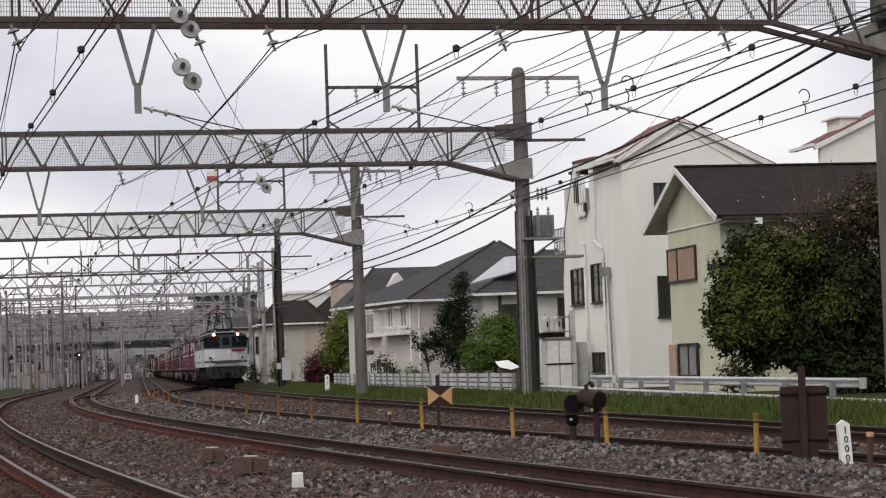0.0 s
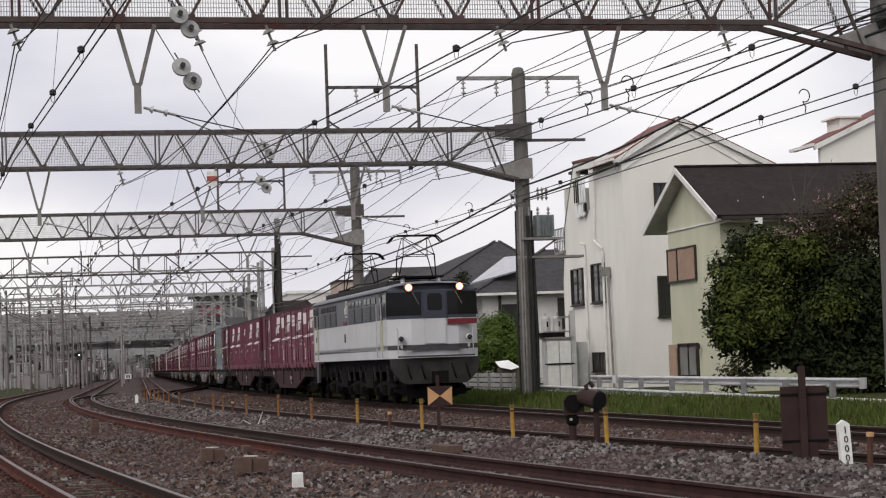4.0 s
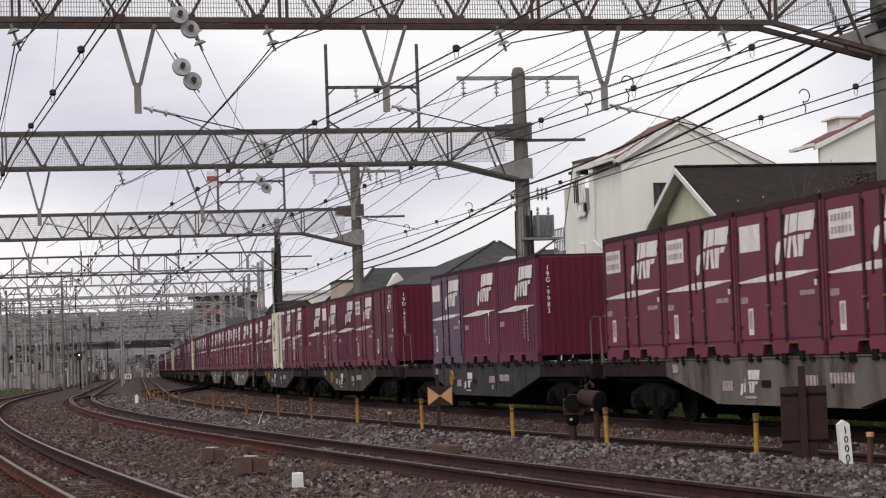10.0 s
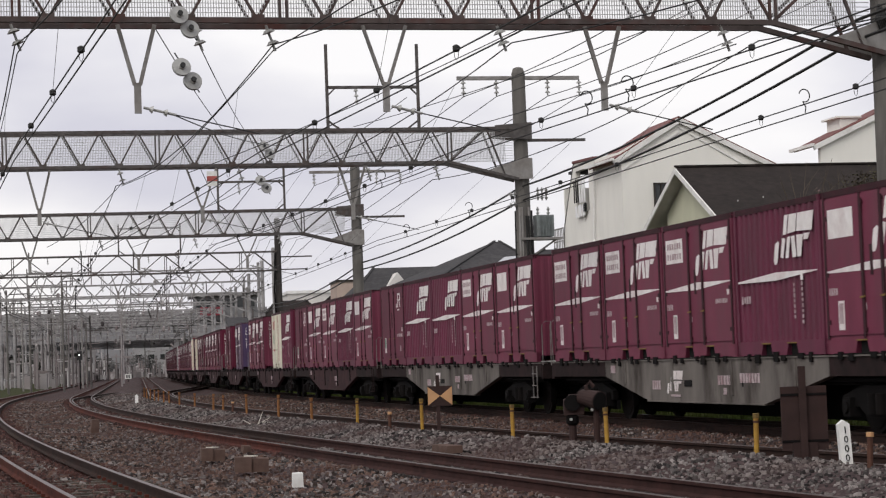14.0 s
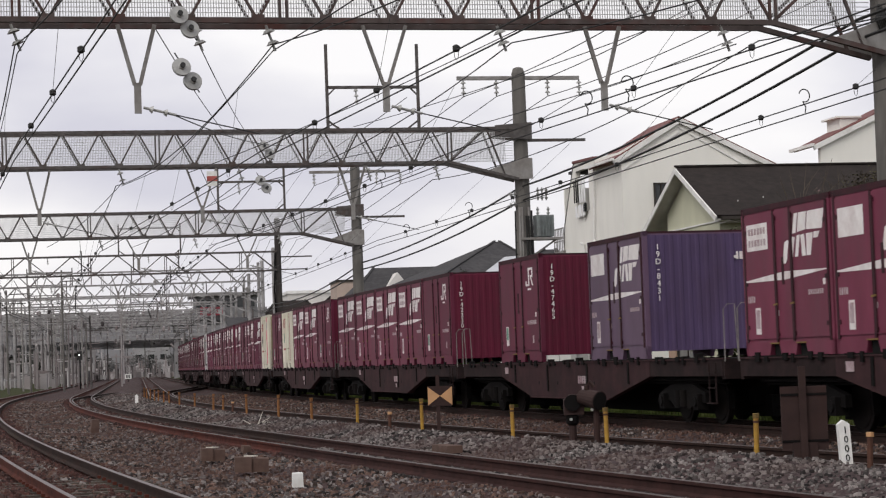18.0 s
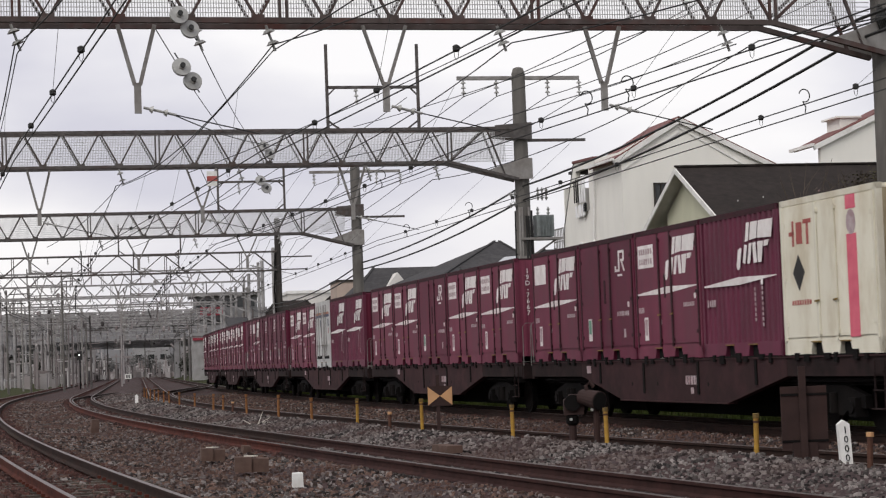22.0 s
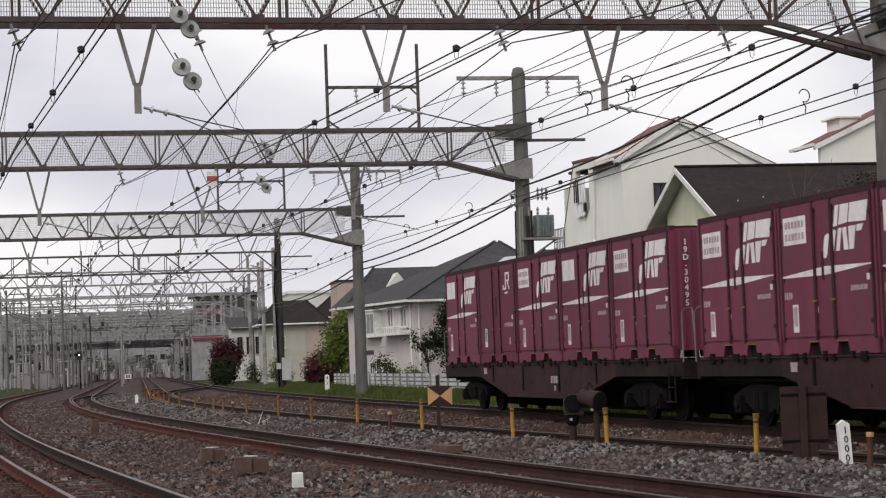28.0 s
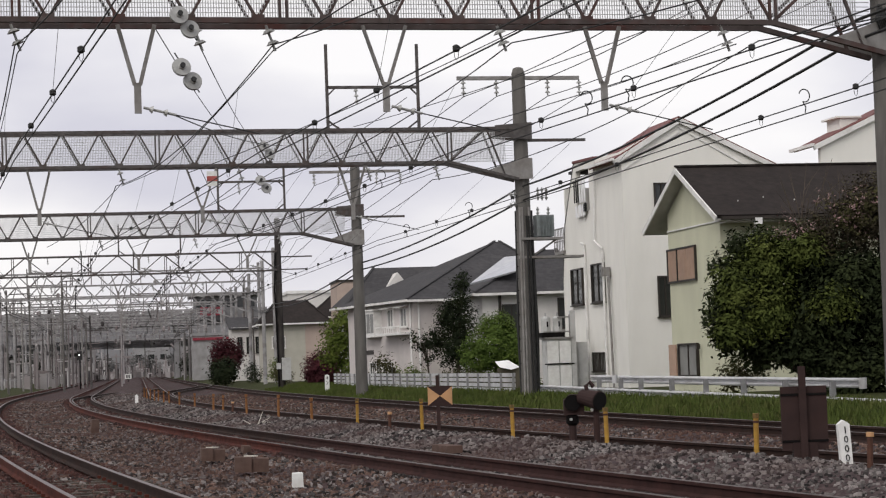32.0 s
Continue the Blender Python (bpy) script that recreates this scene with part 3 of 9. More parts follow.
def container_doors(panel="blank", paint=None, end=None, sticker="white"):
    """Two-leaf box with white panel, operator's mark and stripe."""
    c = thing("container", "maroon side-door freight container on a flat wagon", "container", group="containers on the train")
    shell(c, CL, CH, paint or MAROON, DARK_MAROON, end or paint)
    feet(c, CL, paint or MAROON)
    xs = (-CL / 2 + 0.12, -0.42, 0.28, CL / 2 - 0.12)
    door_set(c, CL, CH, paint or MAROON, DARK_MAROON, xs)
    if panel == "hazard":
        tip = [(-1.14, 2.24), (-0.96, 1.96), (-1.14, 1.68), (-1.32, 1.96)]
        part("diamond", slab(tip, 0.003, 0.012), BROWN_SIGN, c, "dark weathered diamond sign")
        part("diamond_half", slab([tip[0], tip[3], (-1.14, 1.96)], 0.003, 0.0165), YELLOW_EDGE, c, "faded yellow half of the sign")
        part("notice", rect(-1.2, 1.07, 0.78, 0.46, depth=0.003, proud=0.012), LOGO_WHITE, c, "white notice panel")
        part("notice_lettering", Shape().add(*(lambda s: (s.v, s.f))(bars(-1.2, 1.17, 0.68, 0.13, 6, 0.0165))).add(*(lambda s: (s.v, s.f))(bars(-1.2, 0.97, 0.68, 0.13, 6, 0.0165))), LOGO_DIM, c, "unreadable dark writing")
        for x, w in ((-1.1, 1.1), (1.02, 1.2)):
            part("top_band", rect(x, 2.47, w, 0.11, depth=0.003, proud=0.012), LOGO_WHITE, c, "white band along the top edge")
    else:
        part("notice", rect(-1.14, 2.05, 0.92, 0.46, depth=0.003, proud=0.012), LOGO_WHITE, c, "white notice panel")
    if panel == "text":
        part("notice_lettering", Shape().add(*(lambda s: (s.v, s.f))(bars(-1.14, 2.15, 0.8, 0.13, 6, 0.0165))).add(*(lambda s: (s.v, s.f))(bars(-1.14, 1.95, 0.8, 0.13, 6, 0.0165))), LOGO_DIM, c, "unreadable dark writing")
    freight_logo(c, 0.86, 1.98, 1.15, 0.72)
    stripe(c, CL)
    small_marks(c, CL)
    part("latch_recess", Shape().box(-0.07, YS - 0.003, 1.42, 0.1, 0.03, 0.46), DARK_MAROON, c, "dark recessed latch")
    part("sticker", rect(-1.22, 0.60, 0.22, 0.46, depth=0.003, proud=0.012), LOGO_WHITE, c, "white sticker")
    part("sticker_print", rect(-1.22, 0.63, 0.14, 0.32, depth=0.006, proud=0.0165), LOGO_DIM, c, "faded grey print")
    if sticker == "green":
        part("sticker_print", rect(-1.22, 0.66, 0.15, 0.28, depth=0.003, proud=0.0165), GREEN_TAG, c, "green leaf print")
    return c


def container_plain():
    """Newer box with plain doors and the small company mark."""
    c = thing("container", "plain maroon freight container with small white mark", "container", group="containers on the train")
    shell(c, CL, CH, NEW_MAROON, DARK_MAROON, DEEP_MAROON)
    feet(c, CL, NEW_MAROON)
    door_set(c, CL, CH, NEW_MAROON, DARK_MAROON, (-CL / 2 + 0.12, -0.42, 0.28, CL / 2 - 0.12))
    part("recess", Shape().box(-0.06, YS - 0.003, 1.45, 0.12, 0.03, 0.5), DARK_MAROON, c, "dark recessed latch")
    round_logo(c, 1.0, 2.06, 0.44)
    part("number_lettering", bars(1.1, 0.96, 0.8, 0.11, 8), LOGO_DIM, c)
    part("tare_mark", rect(1.48, 1.14, 0.11, 0.11, depth=0.003, proud=0.012), LOGO_WHITE, c)
    part("sticker", rect(-1.15, 0.66, 0.24, 0.48, depth=0.003, proud=0.012), LOGO_WHITE, c, "white sticker")
    part("sticker_print", rect(-1.15, 0.72, 0.17, 0.3, depth=0.003, proud=0.0165), GREEN_TAG, c, "green leaf print")
    part("tag", rect(1.2, 0.55, 0.12, 0.18, depth=0.003, proud=0.012), LOGO_DIM, c)
    return c


def container_ribbed(small=False):
    """Corrugated-side box."""
    c = thing("container", "maroon corrugated freight container on a flat wagon", "container", group="containers on the train")
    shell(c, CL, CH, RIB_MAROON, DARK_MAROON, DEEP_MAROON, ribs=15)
    feet(c, CL, RIB_MAROON)
    if small:
        freight_logo(c, 0.95, 2.0, 0.5, 0.33)
    else:
        freight_logo(c, 0.85, 1.98, 1.15, 0.72)
        stripe(c, CL)
    part("owner_lettering", bars(-CL / 2 + 0.5, 0.98, 0.44, 0.14, 4), LOGO_DIM, c)
    part("number_lettering", bars(0.75, 0.9, 0.06, 0.62, 7, vertical=True), LOGO_DIM, c)
    part("number_lettering", bars(1.08, 0.86, 0.06, 0.72, 8, vertical=True), LOGO_DIM, c)
    part("tare_mark", rect(1.08, 1.28, 0.1, 0.1, depth=0.003, proud=0.012), LOGO_WHITE, c)
    return c


def container_cream(kind=0):
    """Cream leasing-company box with a coloured stripe."""
    labels = ("cream freight container with a navy vertical stripe", "cream freight container with red vertical pinstripes", "cream freight container with a pink vertical stripe")
    c = thing("container", labels[kind], "container", group="containers on the train")
    # cream end: real stains, and the wall's shade in the darker base
    shell(c, CL, CH, CREAM, DARK_MAROON if kind == 1 else CREAM, mat("stained_shaded_cream_end", (0.36, 0.31, 0.20), (0.26, 0.21, 0.13), 2.5, 0.6, stain=(0.16, 0.10, 0.05), stain_scale=1.6, stain_amount=0.8, stretch=(1, 1, 0.4)), rib_ends=False)
    feet(c, CL, CREAM)
    xs = (-CL / 2 + 0.12, -0.42, 0.28, CL / 2 - 0.12)
    door_set(c, CL, CH, CREAM, CREAM, xs)
    ink = (NAVY, RED_MARK, RED_MARK)[kind]
    sh = Shape()
    for x, w, h in ((-1.30, 0.08, 0.42), (-1.36, 0.2, 0.07), (-1.05, 0.24, 0.36), (-0.72, 0.09, 0.40)):
        sh.add(*_plate(x, 2.0, w, h, 0.012))
    sh.add(*_plate(-0.72, 2.18, 0.32, 0.07, 0.012))
    part("company_mark", sh, ink, c, "plain block company mark")
    if kind == 1:
        part("sticker", rect(-1.1, 1.35, 0.24, 0.4, depth=0.003, proud=0.012), GREEN_TAG, c, "green oval print")
        for x in (0.66, 0.80):
            part("pinstripe", rect(x, 1.38, 0.055, 2.1, depth=0.003, proud=0.012), RED_MARK, c, "red pinstripe")
    else:
        part("diamond", slab([(-1.12, 1.05), (-0.88, 1.35), (-1.12, 1.65), (-1.36, 1.35)], 0.003, 0.012), BLACKP, c, "dark diamond sign")
        band = NAVY if kind == 0 else PINK
        for z, h in ((2.36, 0.22), (1.06, 1.6)):
            part("band", rect(0.95, z, 0.36, h, depth=0.003, proud=0.012), band, c)
        part("badge", slab([(0.95 + 0.17 * math.cos(i * 0.524), 2.04 + 0.2 * math.sin(i * 0.524)) for i in range(12)], 0.003, 0.012), LOGO_DIM, c, "worn round badge")
    part("number_lettering", bars(-1.05, 0.86, 0.8, 0.09, 8), ink, c)
    return c


LOCO_PLATE = mat("grey_blue_print", (0.14, 0.15, 0.18), (0.10, 0.11, 0.13), 6, 0.6)


def container_silver():
    c = thing("container", "silver-grey aluminium freight container with upright rods", "container", group="containers on the train")
    shell(c, CL, CH, SILVER, SILVER, rib_ends=False)
    feet(c, CL, SILVER)
    door_set(c, CL, CH, SILVER, SILVER, (-CL / 2 + 0.12, -0.05, 0.2, CL / 2 - 0.12))
    for x in (-1.3, -0.75, -0.05, 0.5, 0.75, 1.1):
        part("locking_rod", Shape().tube((x, YS - 0.05, 0.42), (x, YS - 0.05, 2.42), 0.013, n=8), PLATE, c, "upright steel locking rod")
        part("rod_handle", Shape().box(x + 0.12, YS - 0.06, 0.85, 0.28, 0.03, 0.05), PLATE, c)
    for x in (-0.95, 0.85):
        part("sill_slot", rect(x, 0.40, 1.3, 0.12, depth=0.006, proud=0.012), SHADE_BLACK, c, "dark slotted sill")
    for z, w, m in ((2.1, 0.09, mat("faded_orange_stripe", (0.42, 0.20, 0.13), (0.34, 0.16, 0.11), 6, 0.6)), (2.0, 0.10, NAVY)):
        part("stripe", rect(-0.02, z, CL - 0.2, w, depth=0.006, proud=0.012), m, c)
    for x, z, w, h, m in ((-0.45, 1.72, 0.26, 0.3, LOCO_PLATE), (-0.45, 1.45, 0.12, 0.2, LOCO_PLATE), (1.45, 1.72, 0.24, 0.3, LOCO_PLATE), (1.45, 1.42, 0.12, 0.2, RED_MARK), (-0.42, 0.8, 0.24, 0.16, LOGO_WHITE), (1.5, 0.98, 0.22, 0.14, LOGO_WHITE), (-0.42, 1.25, 0.22, 0.18, LOGO_DIM)):
        part("label_plate", rect(x, z, w, h, depth=0.003, proud=0.012), m, c)
    part("number_lettering", bars(0.9, 2.1, 0.6, 0.1, 6), BLACKP, c)
    return c


L20 = 6.058


def container_long(back=False, L20=6.058):
    c = thing("container", "long maroon freight container with ribbed doors", "container", group="containers on the train")
    shell(c, L20, CH + 0.03, LONG_MAROON, DARK_MAROON)
    feet(c, L20, LONG_MAROON, ((-0.75, 0.42), (-0.12, 0.42), (0.9, 0.42), (1.45, 0.42)))
    door_set(c, L20, CH, LONG_MAROON, DARK_MAROON, (-L20 / 2 + 0.15, -1.3, -0.3, 0.45, 1.2, L20 / 2 - 0.15))
    freight_logo(c, 2.2, 2.0, 1.15, 0.74)
    if not back:
        part("notice", rect(-2.3, 2.0, 1.1, 0.5, depth=0.003, proud=0.012), LOGO_WHITE, c, "white notice panel")
        part("notice_lettering", bars(-2.3, 2.08, 0.9, 0.14, 7, 0.0165), LOGO_DIM, c)
    stripe(c, L20, z=1.36)
    part("owner_lettering", bars(-L20 / 2 + 0.7, 0.86, 0.75, 0.2, 5), LOGO_WHITE, c)
    part("number_lettering", bars(-2.2, 1.18, 0.9, 0.08, 8), LOGO_DIM, c)
    part("tag", rect(2.3, 0.62, 0.22, 0.22, depth=0.003, proud=0.012), LOGO_WHITE, c)
    part("sticker", rect(-2.2, 0.55, 0.3, 0.42, depth=0.003, proud=0.012), LOGO_DIM, c)
    return c


def container_blue():
    """Faded blue private box with pale yellow marks."""
    L20 = 5.84
    H = CH + 0.22
    c = thing("container", "faded pale blue freight container with yellow lettering", "container", group="containers on the train")
    shell(c, L20, H, SKYBLUE, DIMBLUE, rib_ends=False)
    feet(c, L20, DIMBLUE, ((-0.75, 0.6), (0.75, 0.6)))
    for i in range(8):
        part("seam", Shape().box(-2.42 + i * 0.69, YS + 0.006, H / 2 + 0.08, 0.03, 0.012, H - 0.42), UNDER, c, "dark panel seam")
    for x in (-2.55, 2.55):
        part("band", rect(x, 1.22, 0.62, 0.34, depth=0.003, proud=0.02), FADED_YELLOW, c, "faded yellow block")
    sh = Shape()
    for x, z, w, h in ((-1.80, 1.5, 0.10, 0.84), (-1.66, 1.9, 0.38, 0.07), (-1.70, 1.52, 0.24, 0.06), (-1.80, 1.09, 0.24, 0.05),
                       (0.92, 1.52, 0.11, 0.9), (1.08, 1.09, 0.42, 0.07), (0.92, 1.96, 0.26, 0.05)):
        sh.add(*_plate(x, z, w, h, 0.02))
    for k, x in enumerate((-1.42, -1.16, -0.86, -0.6, -0.3, 1.4, 1.68, 1.95, 2.2)):
        for dx in ((-0.07, 0.07) if k % 3 else (0.0,)):
            sh.add(*_plate(x + dx, 1.2, 0.05, 0.34, 0.02))
        sh.add(*_plate(x, 1.34 if k % 2 else 1.06, 0.19, 0.045, 0.02))
    tagged(part("lettering", sh, FADED_YELLOW, c, "faded yellow unreadable writing"), kind="stuff")
    return c


# ---- flat wagon ----
def wheel_mesh():
    return Shape().lathe([(0.10, -0.07), (0.36, -0.07), (0.38, -0.05), (0.45, -0.05), (0.45, -0.015), (0.42, 0.0), (0.43, 0.07), (0.34, 0.075), (0.30, 0.03), (0.14, 0.04), (0.12, 0.10), (0.02, 0.10)], n=24, axis="y").mesh("wheel", WHEEL)


WHEEL_ME = wheel_mesh()


def bogie(parent, x, wb=1.9, frame_y=0.98):
    """Two-axle truck: side frames, axle boxes, springs, bolster, brake beam, wheels."""
    for y in (-frame_y, frame_y):
        o = 0.08 if y < 0 else -0.08
        poly = [(x - wb / 2 - 0.3, 0.42), (x - wb / 2 - 0.3, 0.62), (x - 0.55, 0.78), (x + 0.55, 0.78), (x + wb / 2 + 0.3, 0.62), (x + wb / 2 + 0.3, 0.42),
                (x + wb / 2 - 0.25, 0.45), (x + 0.42, 0.30), (x - 0.42, 0.30), (x - wb / 2 + 0.25, 0.45)]
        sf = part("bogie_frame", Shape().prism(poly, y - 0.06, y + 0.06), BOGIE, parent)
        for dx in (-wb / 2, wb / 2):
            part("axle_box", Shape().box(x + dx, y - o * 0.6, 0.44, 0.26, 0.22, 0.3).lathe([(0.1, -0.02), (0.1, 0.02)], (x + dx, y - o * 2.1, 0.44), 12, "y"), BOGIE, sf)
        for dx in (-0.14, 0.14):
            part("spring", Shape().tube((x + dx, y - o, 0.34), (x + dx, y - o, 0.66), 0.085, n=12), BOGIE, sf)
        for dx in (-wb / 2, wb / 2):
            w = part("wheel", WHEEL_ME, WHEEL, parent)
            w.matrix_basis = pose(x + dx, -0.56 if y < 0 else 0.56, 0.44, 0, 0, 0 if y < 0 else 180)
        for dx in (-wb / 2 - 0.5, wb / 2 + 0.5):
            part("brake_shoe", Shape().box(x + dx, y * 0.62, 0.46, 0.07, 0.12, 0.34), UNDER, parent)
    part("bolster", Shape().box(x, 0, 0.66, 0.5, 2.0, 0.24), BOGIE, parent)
    for dx in (-wb / 2, wb / 2):
        part("axle", Shape().tube((x + dx, -0.6, 0.44), (x + dx, 0.6, 0.44), 0.08, n=8), UNDER, parent)


WAGON_TINTS = {"brown": (FRAME_BROWN, "red-brown container flat wagon on two grimy bogies"), "grey": (FRAME_GREY, "grey container flat wagon on two grimy bogies"),
               "olive": (FRAME_OLIVE, "olive-grey container flat wagon with yellow brake wheel"),
               "dark": (FRAME_DARK, "dark grey container flat wagon with yellow brake wheel")}


# end sills, end beams and most steps: darker than the belly
END_DARK = mat("black_brown_end_steel", (0.026, 0.016, 0.016), (0.014, 0.010, 0.010), 4, 0.85, stain=(0.045, 0.024, 0.024), stain_amount=0.6)
RAIL_TUBE = mat("dull_handrail_paint", (0.24, 0.22, 0.21), (0.13, 0.12, 0.12), 6, 0.6, stain=(0.06, 0.045, 0.04), stain_amount=0.7)


def wagon(tint):
    m, label = WAGON_TINTS[tint]
    w = thing("flat_wagon", label, "wagon", group="wagons of the train")
    for y in (-1.22, 1.08):
        part("side_sill", Shape().prism([(-5.75, 1.24), (-5.75, 0.93), (-3.05, 0.45), (3.05, 0.45), (5.75, 0.93), (5.75, 1.24)], y, y + 0.14), m, w)
        for s_ in (-1, 1):
            part("end_sill", Shape().box(s_ * 7.755, y + 0.07, 1.085, 4.0, 0.13, 0.31), END_DARK, w)
        part("sill_flange", Shape().box(0, y + 0.07, 0.44, 6.1, 0.2, 0.025).box(0, y + 0.07, 1.25, 19.5, 0.18, 0.025), m, w)
    part("deck", Shape().box(0, 0, 1.2, 19.5, 2.1, 0.1), UNDER, w)
    part("centre_sill", Shape().box(0, 0, 0.95, 19.2, 0.5, 0.5), UNDER, w)
    for x in (-4.4, -1.55, 1.55, 4.4):
        part("stiffener", Shape().box(x, -1.228, 1.0 if abs(x) > 2 else 0.9, 0.10, 0.03, 0.44 if abs(x) > 2 else 0.62), UNDER if tint == "brown" else m, w)
    for x in (-2.3, -0.75, 2.05):
        part("drain_hole", Shape().tube((x, -1.223, 0.78), (x, -1.2245, 0.78), 0.045, n=10), SHADE_BLACK, w)
    # near-black block added under the deck to deepen the shade
    part("drawgear_shroud", Shape().box(0, 0, 1.0, 18.8, 1.7, 0.28), SHADE_BLACK, w)
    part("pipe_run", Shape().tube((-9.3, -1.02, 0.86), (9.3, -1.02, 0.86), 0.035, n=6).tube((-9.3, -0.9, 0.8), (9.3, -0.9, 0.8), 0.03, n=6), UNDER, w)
    # filler slab added to close the gap below the floor
    part("floor_gear", Shape().box(0, 0.35, 0.62, 16.5, 0.9, 0.56), SHADE_BLACK, w)
    for x in (-9.75, 9.75):
        part("end_beam", Shape().box(x, 0, 1.06, 0.16, 2.4, 0.36), END_DARK, w)
        part("coupler", Shape().box(x * 1.02, 0, 0.88, 0.62, 0.22, 0.26).box(x * 1.036, 0.1, 0.88, 0.22, 0.2, 0.3), UNDER, w)
        s = 1 if x > 0 else -1
        if tint == "olive" and s > 0:
            continue
        hr = Shape().line([(x + s * 0.12, -1.2, 1.2), (x + s * 0.12, -1.2, 2.15), (x + s * 0.12, -1.12, 2.24), (x + s * 0.12, -0.98, 2.24), (x + s * 0.12, -0.94, 1.2)], 0.013, 6)
        part("handrail", hr, RAIL_TUBE, w, "thin tubular end handrail")
    st = Shape()
    for dx in (0, 0.34):
        st.bar((9.2 + dx, -1.27, 1.18), (9.2 + dx, -1.27, 0.42), 0.022, 0.022)
    for z in (0.44, 0.72, 1.0):
        st.box(9.37, -1.29, z, 0.36, 0.1 if z < 0.5 else 0.03, 0.02)
    part("step", st, RAIL_TUBE if tint == "grey" else END_DARK, w, "steel shunter's step")
    bogie(w, -7.1)
    bogie(w, 7.1)
    for i in range(5):
        lock = Shape().box((2 - i) * 3.79, -1.185, 1.262, 3.2, 0.1, 0.05)
        for dx in (-1.35, -0.95, 0.95, 1.35, -0.12, 0.2):
            x = (2 - i) * 3.79 + dx * 0.98
            lock.box(x, -1.195, 1.25 - 0.02 * math.sin(5 * x), 0.16 + 0.06 * math.sin(7 * x), 0.13, 0.13 + 0.04 * math.sin(9 * x))
        part("lock_strip", lock, UNDER, w)
    # fillers added at far side and bogies to hide the grass behind
    part("far_side_gear", Shape().box(0, 0.95, 0.27, 17.8, 0.1, 0.42), SHADE_BLACK, w)
    part("brake_rigging", Shape().box(-7.1, 0.45, 0.33, 3.0, 0.5, 0.4).box(7.1, 0.45, 0.33, 3.0, 0.5, 0.4).bar((-9.0, 0.3, 0.3), (9.0, 0.3, 0.3), 0.05), SHADE_BLACK, w)
    part("brake_gear", Shape().box(-2.6, -0.75, 0.72, 1.1, 0.4, 0.4), UNDER, w)
    part("air_reservoir", Shape().tube((0.4, -0.8, 0.7), (2.2, -0.8, 0.7), 0.2), UNDER, w)
    part("wagon_number", bars_at(1.2, 0.86, 0.72, 0.17, 5, -1.226), LOGO_DIM, w)
    part("data_lettering", bars_at(1.2, 0.66, 0.16, 0.12, 2, -1.226), LOGO_DIM, w)
    part("data_plate", rect(-5.2, 1.08, 0.28, 0.16, y=-1.22), LOGO_DIM, w, "small pale data plate")
    if tint != "brown":
        freight_logo(w, -1.4, 0.84, 0.62, 0.40, proud=0.002)
        part("mark_dash", rect(-1.4, 0.56, 0.5, 0.04, y=-1.22), LOGO_DIM, w)
        part("wagon_number", bars_at(2.4, 0.9, 0.95, 0.17, 7, -1.226), LOGO_DIM, w)
        part("data_lettering", bars_at(-2.5, 0.76, 0.5, 0.18, 4, -1.226), LOGO_DIM, w)
        part("hand_hold", rect(-0.7, 0.8, 0.4, 0.12, y=-1.22), SHADE_BLACK, w, "dark hand hold slot")
    if tint in ("dark", "olive"):
        part("brake_wheel", Shape().line([(-2.9 + 0.19 * math.cos(a), -1.34, 0.9 + 0.19 * math.sin(a)) for a in [i * math.pi / 8 for i in range(17)]], 0.022, 6).bar((-3.08, -1.34, 0.9), (-2.72, -1.34, 0.9), 0.025).bar((-2.9, -1.34, 0.72), (-2.9, -1.34, 1.08), 0.025).bar((-2.9, -1.34, 0.9), (-2.9, -1.2, 0.9), 0.05), YELLOW, w, "yellow brake wheel")
    return w


def bars_at(x, z, w, h, n, y):
    sh = Shape()
    for i in range(n):
        a = -0.5 + (i + 0.5) / n
        sh.box(x + a * w, y, z, w / n * 0.62, 0.01, h)
    return sh


PROTOS = {}
FAR_AWAY = pose(0, 0, 0)


def proto(key):
    if key not in PROTOS:
        PROTOS[key] = {"H": lambda: container_doors("hazard"), "D": lambda: container_doors("text"), "W": lambda: container_doors("blank"), "G": lambda: container_doors("text", sticker="green"), "J": container_plain,
                       "R": container_ribbed, "r": lambda: container_ribbed(True), "C": lambda: container_cream(0), "P": lambda: container_cream(1),
                       "K": lambda: container_cream(2), "S": container_silver, "V": lambda: container_doors("blank", LILAC, PURPLE),
                       "B": lambda: container_long(False, 6.25), "b": lambda: container_long(True), "L": container_blue,
                       "brown": lambda: wagon("brown"), "grey": lambda: wagon("grey"), "dark": lambda: wagon("dark"), "olive": lambda: wagon("olive")}[key]()
        return PROTOS[key], True
    return PROTOS[key], False


def take(key):
    ob, first = proto(key)
    return ob if first else copy_thing(ob, FAR_AWAY)


